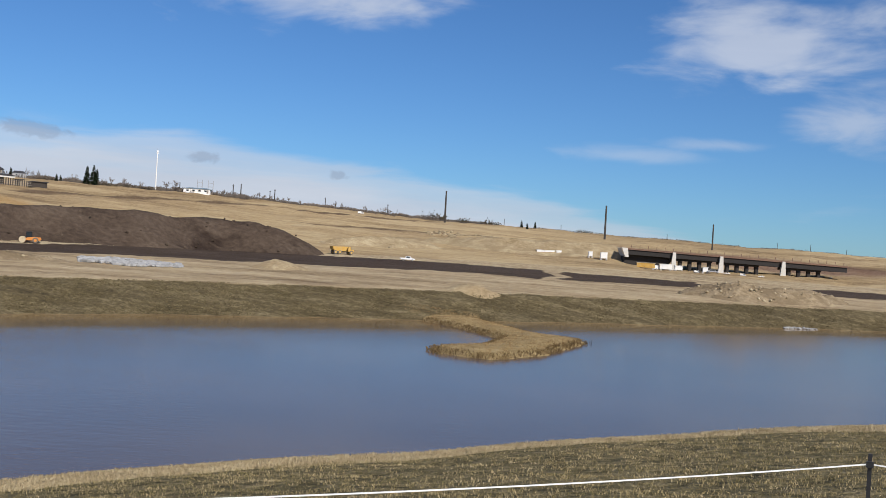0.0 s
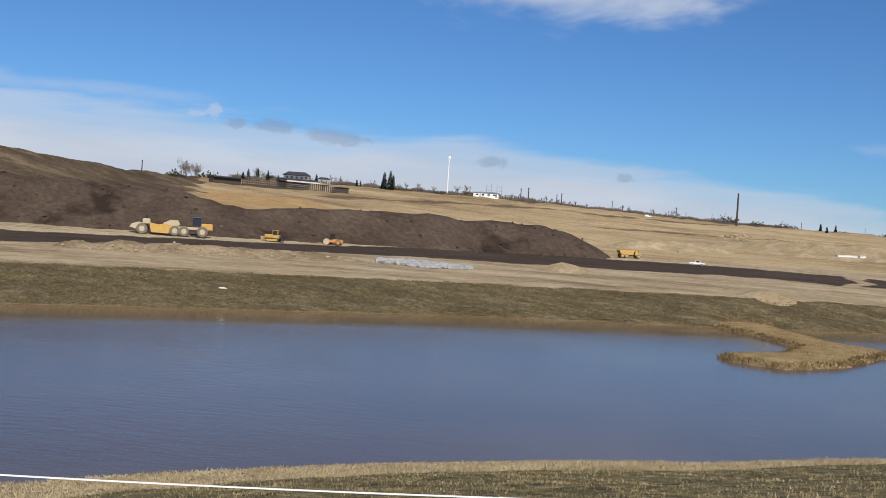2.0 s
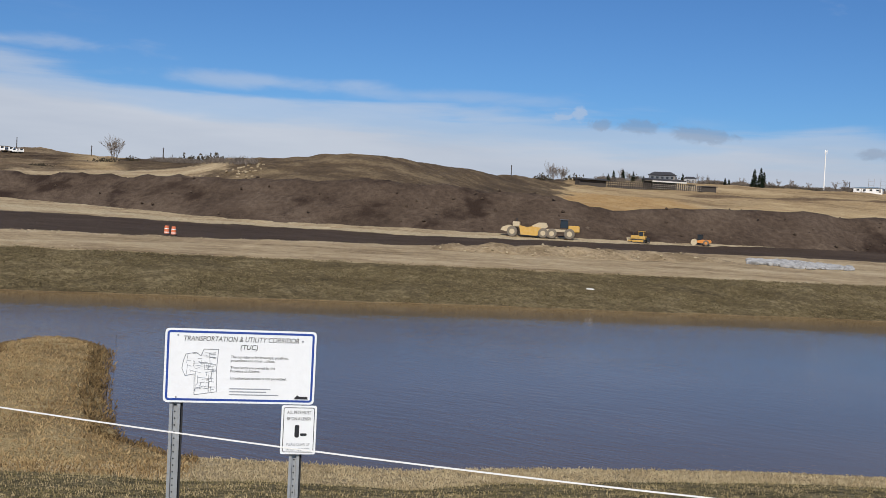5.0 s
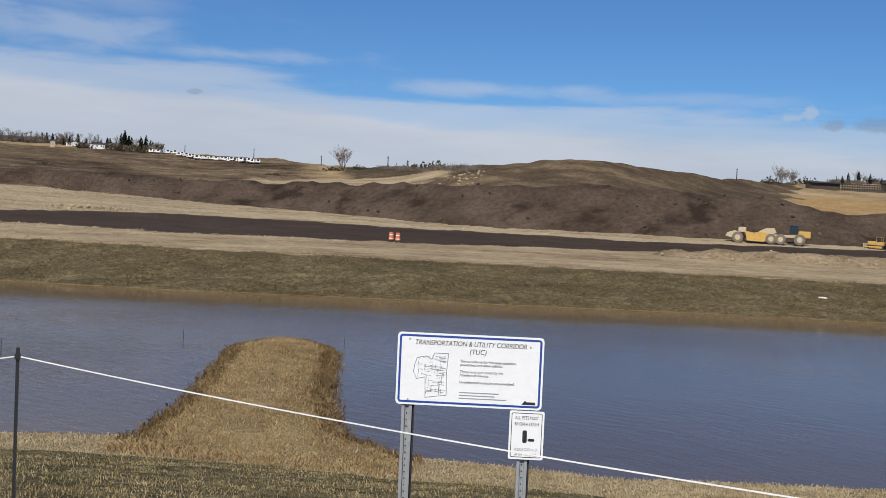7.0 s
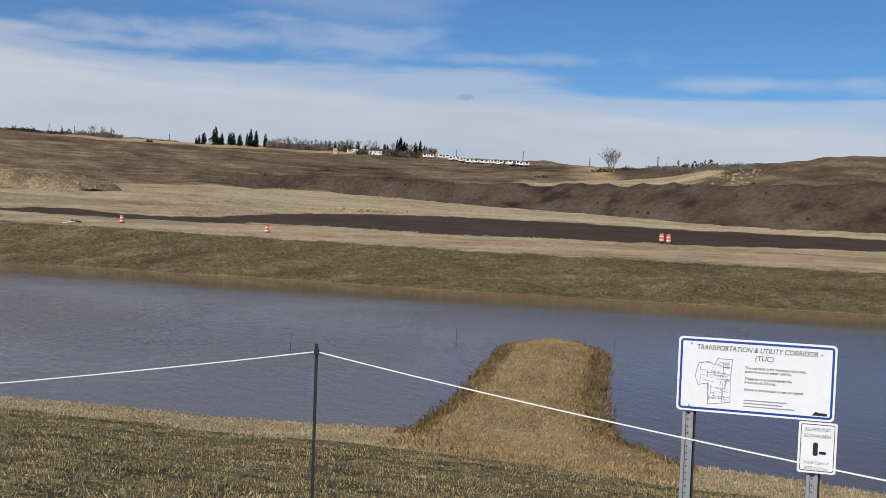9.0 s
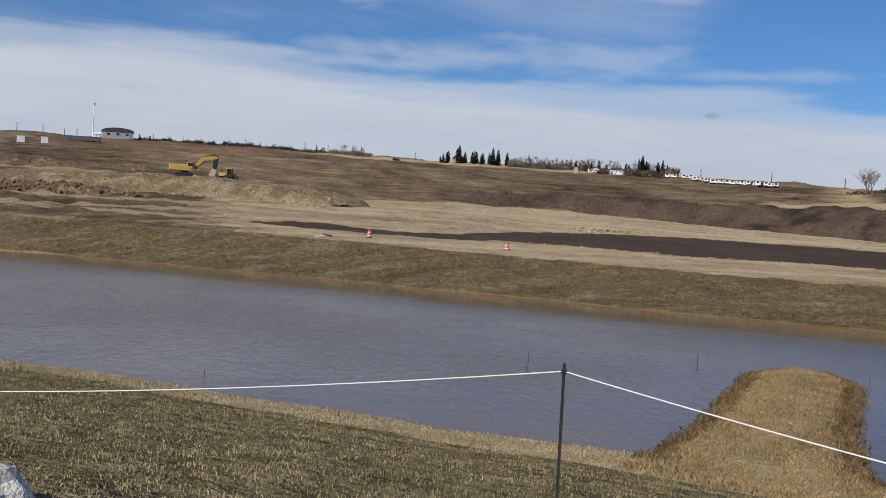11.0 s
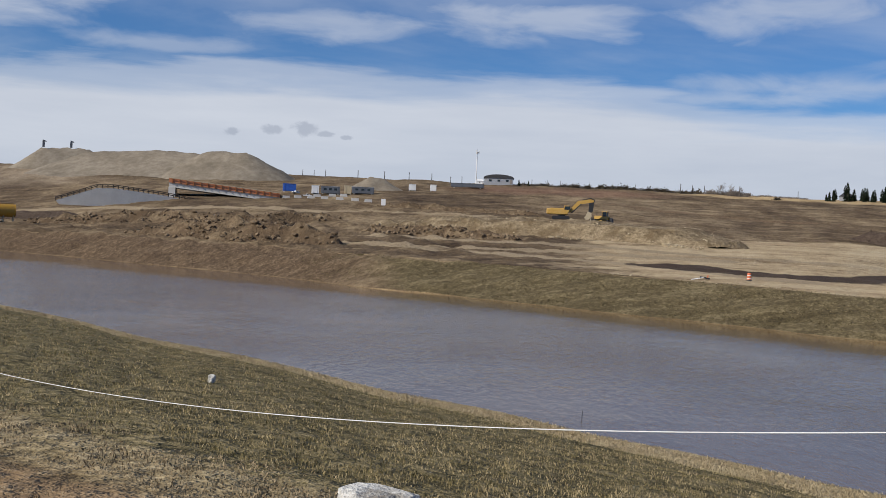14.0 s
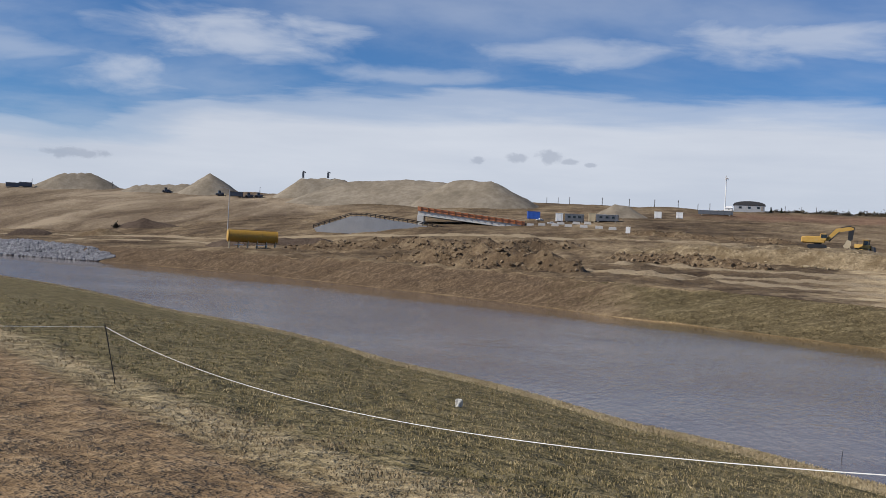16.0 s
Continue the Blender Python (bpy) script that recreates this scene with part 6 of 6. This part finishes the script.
def utility_pole(h, label, arms=True):
    m = new("utility_pole")
    tagged(m, label, "utility pole", "poles along the skyline")
    bm = nb()
    rod(bm, (0, 0, -0.5), (0, 0, h), 0.16 + h * 0.02, 0.12 + h * 0.014, 7)
    part("pole", bm, pole_wood, m)
    if arms:
        bm = nb()
        box(bm, (0, 0, h - 0.5), (1.0, 0.12, 0.14))
        part("crossarm", bm, pole_wood, m)
    return m


def put(m, bearing, d, scale=1.0):
    x, y = on(bearing, d)
    m.matrix_basis = pose(x, y, ground_at(x, y), 0, 0, bearing) @ Matrix.Scale(scale, 4)
    return m


pole = put(utility_pole(12.0, "tall dark wooden utility pole standing in the field", False), 0.15, 412, 1.0)
for b, d, s in ((-8.3, 386, 1.0), (-13.8, 378, 0.72)):
    again(pole, b, d, 0, s)
thin = put(utility_pole(6.0, "thin grey utility pole on the far ridge"), 14.0, far(14.0), 0.6)
for b, s in ((11.3, 1.3), (10.9, 1.4), (9.4, 1.1), (9.15, 1.3), (6.5, 1.0), (5.95, 0.8), (3.6, 0.6), (3.2, 1.1), (2.7, 0.65), (-3.0, 0.7), (-6.0, 0.6), (-11.5, 0.7), (-17.0, 0.6), (-18.6, 0.8), (-20.3, 0.6),
             (20.5, 0.6), (26.2, 0.7), (31.0, 0.9), (49.1, 1.0), (52.6, 0.9), (56.1, 0.95), (59.6, 0.95), (74.5, 0.8), (79.1, 0.85), (79.7, 0.85), (80.3, 0.95), (82.6, 0.6), (86.5, 0.6), (87.2, 0.7), (88.0, 0.7),
             (91.7, 0.85), (92.3, 0.8), (93.3, 0.85), (94.5, 0.9), (95.8, 0.95), (97.2, 0.95), (98.9, 0.85), (99.5, 0.75), (100.1, 0.75), (115.2, 0.8), (120.5, 0.7), (122.6, 1.0), (124.6, 1.2), (126.4, 0.9)):
    again(thin, b, far(b), 0, s)


def mast(bearing, h, label, head):
    m = thing("radio_mast", label, "mast", bearing, far(bearing, 8))
    bm = nb()
    rod(bm, (0, 0, -0.5), (0, 0, h), 0.26, 0.16, 10)
    part("shaft", bm, white_paint, m)
    bm = nb()
    for k in range(3):
        a = k * 2.094
        box(bm, (0.5 * math.cos(a) * head, 0.5 * math.sin(a) * head, h - 0.5), (0.25 * head, 0.25 * head, 1.3))
    rod(bm, (0, 0, h - 0.6), (0, 0, h - 0.4), 0.5 * head, seg=10)
    part("antenna", bm, white_paint, m)
    bm = nb()
    rod(bm, (0, 0, h), (0, 0, h + 0.9), 0.05, seg=5)
    part("spike", bm, grey_paint, m)


mast(15.2, 14.5, "tall white radio mast on the ridge", 0.8)
mast(90.95, 13.4, "white antenna mast beside a round-roofed hall", 1.3)


def house(name, label, bearing, d, turn, s, wall, roof, windows=3, hip=0.6, arch=False, group=""):
    """A plain building: walls, a pitched or bowed roof, a door and windows."""
    m = thing(name, label, "building", bearing, d, turn, group)
    L, Wd, Hh, R = s
    bm = nb()
    box(bm, (0, 0, Hh / 2 - 0.3), (L, Wd, Hh + 0.6))
    body = part("wall", bm, wall, m)
    bm = nb()
    if arch:
        pts = [(L * 0.53 * math.cos(math.pi * k / 10), Hh + R * math.sin(math.pi * k / 10)) for k in range(11)]
        slab(bm, pts, -Wd * 0.53, Wd * 0.53)
    else:
        e = L * 0.54
        v = [bm.verts.new(p) for p in ((-e, -Wd * 0.56, Hh), (e, -Wd * 0.56, Hh), (e, Wd * 0.56, Hh), (-e, Wd * 0.56, Hh), (-e * hip, 0, Hh + R), (e * hip, 0, Hh + R))]
        for q in ((0, 1, 5, 4), (2, 3, 4, 5), (1, 2, 5), (3, 0, 4), (3, 2, 1, 0)):
            bm.faces.new([v[i] for i in q])
    part("roof", bm, roof, m)
    for k in range(windows):
        bm = nb()
        box(bm, (-L / 2 + L * (k + 0.7) / (windows + 0.4), -Wd / 2 - 0.04, Hh * 0.55), (L * 0.09, 0.08, Hh * 0.35))
        part("window", bm, cab_glass, body)
    bm = nb()
    box(bm, (L * 0.42, -Wd / 2 - 0.04, Hh * 0.4), (L * 0.07, 0.08, Hh * 0.8))
    part("door", bm, grey_wood, body)
    return m


house("round_roof_hall", "low hall with a dark bowed roof and pale wall", 89.75, far(89.7, 9), 0, (11.5, 9, 2.2, 1.5), grey_paint, roof_dark, 3, arch=True)
house("shed", "small white shed beside the hall", 90.75, far(90.7, 12), 0, (3.0, 3, 1.3, 0.8), white_paint, white_paint, 1)
house("substation_building", "long low white building with blue-grey roof", 13.1, far(13.1, 10), -8, (9.5, 5, 1.5, 0.5), white_paint, roof_blue, 4)
house("farm_house", "two-storey house with dark roof on the ridge", 23.15, far(23.1, 8), 0, (9.5, 6, 2.0, 1.3), dark_grey, roof_dark, 5)
house("farm_house", "small house with dark roof on the ridge", 21.75, far(21.7, 8), 5, (4.4, 4, 1.5, 0.8), grey_paint, roof_dark, 2)
house("farm_building", "white farm building with dark roof among spruces", 63.9, 405, 0, (5.0, 4, 1.3, 1.0), white_paint, roof_dark, 3)
house("farm_building", "low white farm building among spruces", 65.1, 412, 0, (4.0, 3, 0.9, 0.5), white_paint, white_paint, 3)
house("silo_shed", "small pale farm silo shed", 66.0, 400, 0, (1.6, 1.6, 1.8, 0.4), dusty, grey_paint, 1)
house("farm_building", "small house among dark spruces", 72.2, far(72.2, 6), 0, (5.0, 4, 1.6, 1.0), grey_paint, roof_dark, 2)


def livestock_shed():
    """A long dark open-fronted shed with yard fences, along the field's edge."""
    (x0, y0), (x1, y1) = on(27.4, 322), on(20.4, 350)
    L, yaw = math.hypot(x1 - x0, y1 - y0), math.degrees(math.atan2(y1 - y0, x1 - x0))
    m = new("livestock_shed")
    g0, g1 = ground_at(x0, y0), ground_at(x1, y1)
    m.matrix_basis = pose(x0, y0, g0, 0, math.degrees(-math.atan2(g1 - g0, L)), yaw)
    tagged(m, "long dark weathered livestock shed with fenced yard", "shed")
    def bar(name, a, b, y, z, deep, high, mat, tip=0.0):
        bm = nb()
        box(bm, (L * (a + b) / 2, y, z), (L * (b - a) * 0.99, deep, high), (tip, 0, 0))
        return part(name, bm, mat, m)

    bar("wall", 0.0, 0.19, 1.4, 0.5, 2.6, 2.6, dark_wood)
    bar("roof", -0.005, 0.195, 1.2, 2.0, 4.2, 0.3, roof_dark, 4)
    for z_ in (0.35, 1.0, 1.65):
        bar("rail", 0.19, 0.51, 0.0, z_, 0.14, 0.34, dark_wood)
    bar("feed_trough", 0.21, 0.49, 1.2, 0.25, 0.8, 0.7, grey_wood)
    bar("wall", 0.51, 0.755, 4.6, 1.0, 0.3, 3.2, dark_wood)
    bar("roof", 0.505, 0.76, 2.2, 3.05, 5.6, 0.45, roof_dark, 5)
    bar("fascia", 0.505, 0.76, -0.75, 2.45, 0.12, 0.42, pale_concrete)
    for z_ in (0.4, 1.0, 1.5):
        bar("rail", 0.51, 0.89, -0.1, z_, 0.12, 0.22, grey_wood)
    bar("loading_chute", 0.80, 0.825, 0.6, 0.9, 1.4, 2.0, dusty)
    bar("roof", 0.79, 0.835, 0.6, 2.0, 2.2, 0.25, roof_dark)
    bar("wall", 0.89, 1.0, 1.0, 0.6, 2.0, 2.2, dark_wood)
    bar("roof", 0.885, 1.005, 0.9, 1.8, 2.6, 0.2, roof_dark)
    for k in range(44):
        bm = nb()
        x = L * (0.19 + 0.70 * (k + 0.5) / 44)
        tall = 2.4 if 0.51 < x / L < 0.755 else 1.8
        box(bm, (x, -0.2, tall / 2 - 0.2), (0.2, 0.2, tall + 0.4))
        part("post", bm, dark_wood, m)


livestock_shed()

for k in range(2):
    t = thing("switchyard_frame", "grey steel switchyard frame on the ridge", "frame", 13.0 - k * 0.55, far(12.8, 4), group="switchyard frames")
    for x in (-0.9, 0.9):
        bm = nb()
        rod(bm, (x, 0, -0.3), (x, 0, 5.2), 0.16, 0.1, 6)
        part("upright", bm, grey_paint, t)
    for z_ in (2.8, 4.2):
        bm = nb()
        box(bm, (0, 0, z_), (1.9, 0.15, 0.15))
        part("beam", bm, grey_paint, t)

# rows of parked caravans
rv = random.Random(4)
first_rv = None
for k in range(30):
    b = 61.2 - k * 0.182
    d = 398 - (61.2 - b) * 8.2 + rv.uniform(-3, 3)
    if first_rv is None:
        first_rv = thing("caravan", "white parked caravan in a storage yard", "caravan", b, d, 70, "caravans in the storage yard")
        bm = nb()
        slab(bm, [(-2.2, 0.5), (1.9, 0.5), (2.3, 0.9), (2.2, 1.5), (1.8, 1.7), (-2.2, 1.7)], -1.0, 1.0)
        body = part("body", bm, white_paint, first_rv)
        for x in (-1.2, 0.6):
            for y in (-1.02, 1.02):
                bm = nb()
                box(bm, (x, y, 1.2), (0.9, 0.06, 0.45))
                part("window", bm, cab_glass, body)
        bm = nb()
        box(bm, (-2.22, 0, 1.4), (0.06, 1.0, 0.6))
        part("window", bm, cab_glass, body)
        for y in (-0.85, 0.85):
            wheel(first_rv, (0, y, 0.35), 0.35, 0.22, grey_paint)
        first_rv.scale = (0.8,) * 3
    else:
        again(first_rv, b, d, rv.choice((70, 80, 95, 100)), rv.uniform(0.85, 1.1))

# far loaders and trucks on the gravel yard
for b, d, name in ((127.3, 566, "haul"), (126.7, 566, "haul"), (119.9, 540, "load"), (117.2, 512, "load"), (116.4, 508, "haul"), (115.7, 506, "load"), (115.2, 505, "load")):
    if name == "haul":
        container("hopper_trailer", "dark hopper trailer in the gravel yard", b, d, 0, (6, 2.4, 2.0), dark_grey, black, "gravel yard machines")
    else:
        bulldozer(b, d, 20, 0.7, "dark loader working in the gravel yard", dark_grey)
for b in (113.0, 111.7):
    t = thing("screening_plant", "small dark screening tower on the gravel pile", "tower", b, 500)
    t.location.z += 8.0
    bm = nb()
    box(bm, (0, 0, 1.2), (1.0, 1.0, 2.6), bev=0.05)
    part("tower", bm, dark_grey, t)
    bm = nb()
    box(bm, (0.4, 0, 2.6), (1.6, 0.6, 0.4), (0, 20, 0))
    part("hopper", bm, dark_grey, t)

# ---- trees and bushes ----


def spruce(bearing, d, h, seed, label="dark green spruce on the ridge"):
    r = random.Random(seed)
    m = thing("spruce", label, "tree", bearing, d, r.uniform(0, 360), "spruces on the ridge")
    bm = nb()
    rod(bm, (0, 0, -0.3), (0, 0, h * 0.95), 0.03 * h, 0.02, 6)
    part("trunk", bm, bark, m)
    bm = nb()
    n = int(90 + 14 * h)
    for k in range(n):
        f = (k + r.random()) / n
        z = h * (0.06 + 0.94 * f)
        reach = (0.25 * h * (1 - f) ** 0.7 + 0.15) * r.uniform(0.6, 1.15)
        a = r.uniform(0, 6.283)
        c, s = math.cos(a), math.sin(a)
        w = 0.05 * h * (1.1 - f) + 0.1
        p0 = Vector((0, 0, z))
        tip = Vector((c * reach, s * reach, z - reach * r.uniform(0.15, 0.5)))
        side = Vector((-s, c, 0)) * w
        mid = p0.lerp(tip, 0.6) + Vector((0, 0, 0.05 * h * r.random()))
        v = [bm.verts.new(q) for q in (p0, mid + side, tip, mid - side, mid - Vector((0, 0, w * 0.9)))]
        bm.faces.new((v[0], v[1], v[2]))
        bm.faces.new((v[0], v[2], v[3]))
        bm.faces.new((v[0], v[4], v[2]))
    part("crown", bm, needle, m)
    return m


def bare_tree(bearing, d, h, seed, label="bare leafless tree on the ridge", name="bare_tree", spread=0.5, stems=1):
    """Stems that fork four times into thin upswept twigs; each limb is a tapered three-sided stick."""
    r = random.Random(seed)
    m = thing(name, label, "tree", bearing, d, r.uniform(0, 360), "bare trees on the ridge")
    limbs = {0: ([], []), 1: ([], [])}

    def stick(p, q, r0, r1, level):
        v, f = limbs[min(level, 1)]
        way = (q - p).normalized()
        s = way.orthogonal().normalized()
        u = way.cross(s)
        n = len(v)
        for c, rad in ((p, r0), (q, r1)):
            v.extend(c + (s * math.cos(k * 2.094) + u * math.sin(k * 2.094)) * rad for k in range(3))
        f.extend([(n, n + 1, n + 4, n + 3), (n + 1, n + 2, n + 5, n + 4), (n + 2, n, n + 3, n + 5)])

    def grow(p, way, length, rad, level):
        q = p + way * length
        stick(p, q, rad, max(rad * 0.45, 0.012), level)
        if level >= 4 or length < 0.12:
            return
        for k in range(7 if level == 0 else r.choice((2, 3))):
            turn = Vector((r.uniform(-1, 1), r.uniform(-1, 1), r.uniform(0.1, 0.6))) * (0.75 if level == 0 else 0.6)
            at = r.uniform(0.25, 1.0) if level == 0 else r.uniform(0.4, 1.0)
            grow(p.lerp(q, at), (way + turn).normalized(), length * (r.uniform(0.4, 0.62) * (1.2 - 0.4 * at) if level == 0 else r.uniform(0.5, 0.8)), max(rad * 0.5, 0.022), level + 1)

    for k in range(stems):
        lean = Vector((r.uniform(-spread, spread), r.uniform(-spread, spread), 1)).normalized() if stems > 1 else Vector((0, 0, 1))
        grow(Vector((r.uniform(-0.15, 0.15) * stems, r.uniform(-0.15, 0.15) * stems, -0.2)), lean, h * r.uniform(0.5, 0.62), 0.010 * h + 0.03, 0)
    mesh_object("trunk", *limbs[0], bark, m)
    mesh_object("crown", *limbs[1], hazy_twig, m)
    return m


def bush(bearing, d, w, h, seed, mat=None):
    r = random.Random(seed)
    m = thing("bush", "dark leafless bush on the ridge", "bush", bearing, d, 0, "bushes on the ridge")
    bm = nb()
    for k in range(150):
        x, y = r.gauss(0, w * 0.28), r.gauss(0, w * 0.15)
        z = abs(r.gauss(0, 0.45)) * h * math.exp(-(x / w) ** 2 * 2.5)
        a, s = r.uniform(0, 3.14), r.uniform(0.08, 0.22) * (h + 0.5)
        p = Vector((x, y, z))
        u = Vector((math.cos(a), math.sin(a), r.uniform(-0.5, 0.5))) * s
        bm.faces.new([bm.verts.new(q) for q in (p - u, p + u * 0.8, p + Vector((r.uniform(-0.3, 0.3), 0, 1)) * s * 1.4)])
    part("crown", bm, mat or shrub_dark, m)
    bm = nb()
    for k in range(5):
        x = r.uniform(-w * 0.3, w * 0.3)
        rod(bm, (x, 0, -0.2), (x + r.uniform(-0.3, 0.3), 0, h * 0.6), 0.05, 0.02, 4)
    part("stem", bm, bark, m)
    return m


rs = random.Random(17)
seed = 100
for b, h in ((18.55, 5.8), (18.3, 7.0), (18.05, 7.2), (25.95, 3.0), (25.65, 3.4), (25.05, 3.6), (24.75, 3.6), (24.2, 2.6), (22.0, 3.6), (19.7, 2.8), (20.1, 2.6), (-4.05, 2.8), (-4.3, 3.2), (-4.6, 2.6),
             (73.05, 4.2), (72.8, 4.8), (72.25, 7.4), (71.75, 5.4), (71.5, 5.8), (71.2, 6.2), (70.9, 5.2), (70.6, 5.6), (70.3, 6.2), (70.0, 5.8), (69.75, 5.4),
             (66.6, 3.8), (66.3, 4.4), (65.9, 4.6), (65.5, 4.2), (65.2, 3.8), (64.8, 4.2), (64.4, 3.4), (63.5, 3.8), (63.2, 4.0), (62.75, 6.2), (62.5, 6.6), (62.2, 5.0), (61.9, 4.6), (61.6, 5.2), (61.3, 4.4), (88.6, 2.6), (88.3, 2.2)):
    seed += 1
    spruce(b + rs.uniform(-0.13, 0.13), far(b, rs.uniform(4, 14)), h * rs.uniform(0.72, 1.12), seed)
    if h > 4 and b > 60:
        seed += 1
        spruce(b + rs.uniform(-0.2, 0.2), far(b, rs.uniform(4, 14)), h * rs.uniform(0.5, 0.95), seed)
for b, d, h in ((51.4, 320, 7.4), (28.9, 328, 5.6), (28.4, 332, 4.6), (78.2, 428, 4.4), (77.7, 428, 4.6), (77.3, 428, 4.2), (69.3, 424, 4.2), (68.8, 424, 4.6), (68.3, 424, 3.8), (67.8, 424, 4.0), (67.3, 424, 4.4), (64.0, 415, 5.0),
                (25.4, 400, 4.6), (24.9, 402, 3.4), (21.3, 405, 3.8), (20.8, 405, 3.2), (19.2, 406, 3.2), (17.4, 406, 3.0), (16.8, 408, 3.4), (16.0, 408, 3.0), (14.6, 410, 4.0), (14.2, 410, 4.4), (11.8, 412, 2.6), (66.8, 420, 4.2), (65.6, 420, 4.6)):
    seed += 1
    bare_tree(b, d, h, seed, stems=6 if d < 340 else 2)
# the belt of bare trees between the spruces
for k in range(34):
    seed += 1
    bare_tree(69.4 - k * 0.235 + rs.uniform(-0.1, 0.1), far(68, rs.uniform(3, 16)), rs.uniform(3.6, 5.6), seed, "bare leafless tree in a shelter belt", stems=rs.choice((1, 2)))
for k in range(46):
    b = 14.0 - k * 0.31
    seed += 1
    if rs.random() < 0.6:
        bare_tree(b + rs.uniform(-0.1, 0.1), far(b, 6), rs.uniform(1.2, 2.8), seed, "thin bare sapling on the ridge", "sapling", 0.35, 2)
    else:
        bush(b, far(b, 6), rs.uniform(2, 4), rs.uniform(0.5, 1.0), seed, hazy_twig)
for k in range(30):
    b = 88.4 - k * 0.31 + rs.uniform(-0.1, 0.1)
    seed += 1
    if k % 7 != 5:
        bush(b, far(b, 8), rs.uniform(2.5, 4.5), rs.uniform(0.8, 1.7), seed)
for b, d, w, h in ((27.6, 345, 7, 2.2), (29.4, 326, 5, 1.6), (24.5, 400, 6, 1.6), (22.6, 402, 8, 1.2), (20.4, 404, 9, 1.0), (17.6, 404, 10, 1.2), (16.4, 406, 10, 1.2), (15.6, 407, 7, 1.0), (0.8, 424, 9, 2.6), (-0.8, 424, 7, 1.8), (-2.2, 426, 8, 1.4), (-7.2, 436, 10, 1.2),
                  (51.9, 318, 6, 1.2), (50.6, 322, 5, 1.2), (47.6, 318, 12, 2.2), (46.6, 300, 9, 1.8), (64.6, 402, 6, 1.8), (62.9, 400, 6, 2.6), (61.8, 398, 8, 2.6), (55.0, 300, 5, 0.8), (66.4, 300, 5, 0.8), (75.5, 408, 3, 1.0), (122.3, 405, 3, 1.6)):
    seed += 1
    bush(b, d, w, h, seed)

# belts of bare brush along the ridge, too fine to tell stem from stem
brush_mat = island_material("bare_brush", [(0.07, 0.056, 0.047), (0.115, 0.095, 0.08), (0.165, 0.14, 0.12), (0.22, 0.19, 0.165)])
for b0, b1, n, tall, mat, back, seed_ in ((26.5, 19.0, 700, 1.5, brush_mat, 7, 81), (19.0, 10.5, 1100, 1.5, brush_mat, 7, 82), (10.5, -2.5, 1300, 1.1, brush_mat, 6, 83), (-2.5, -22, 500, 0.5, brush_mat, 5, 84),
                                          (69.6, 60.8, 1400, 2.3, brush_mat, 9, 85), (79.0, 76.8, 200, 2.2, brush_mat, 6, 86), (89.5, 74, 900, 0.8, brush_mat, 6, 87), (49.6, 44.4, 700, 1.3, brush_mat, 8, 88)):
    q = np.random.RandomState(seed_)
    b = q.uniform(b1, b0, n)
    d = row_of(skyline, b)[0] - back + q.normal(0, 2.0, n)
    bx, by = -np.sin(np.radians(b)) * d, np.cos(np.radians(b)) * d
    clumps = np.clip(0.75 + 0.45 * rough_field(bx, by, 14.0, seed_), 0.2, 1.5)
    blades("bare_brush", bx, by, height(bx, by), tall * clumps, np.full(n, 0.11), mat, "leafless grey-brown brush along the far ridge", "brush", seed_, 6, 0.6, 0.7)
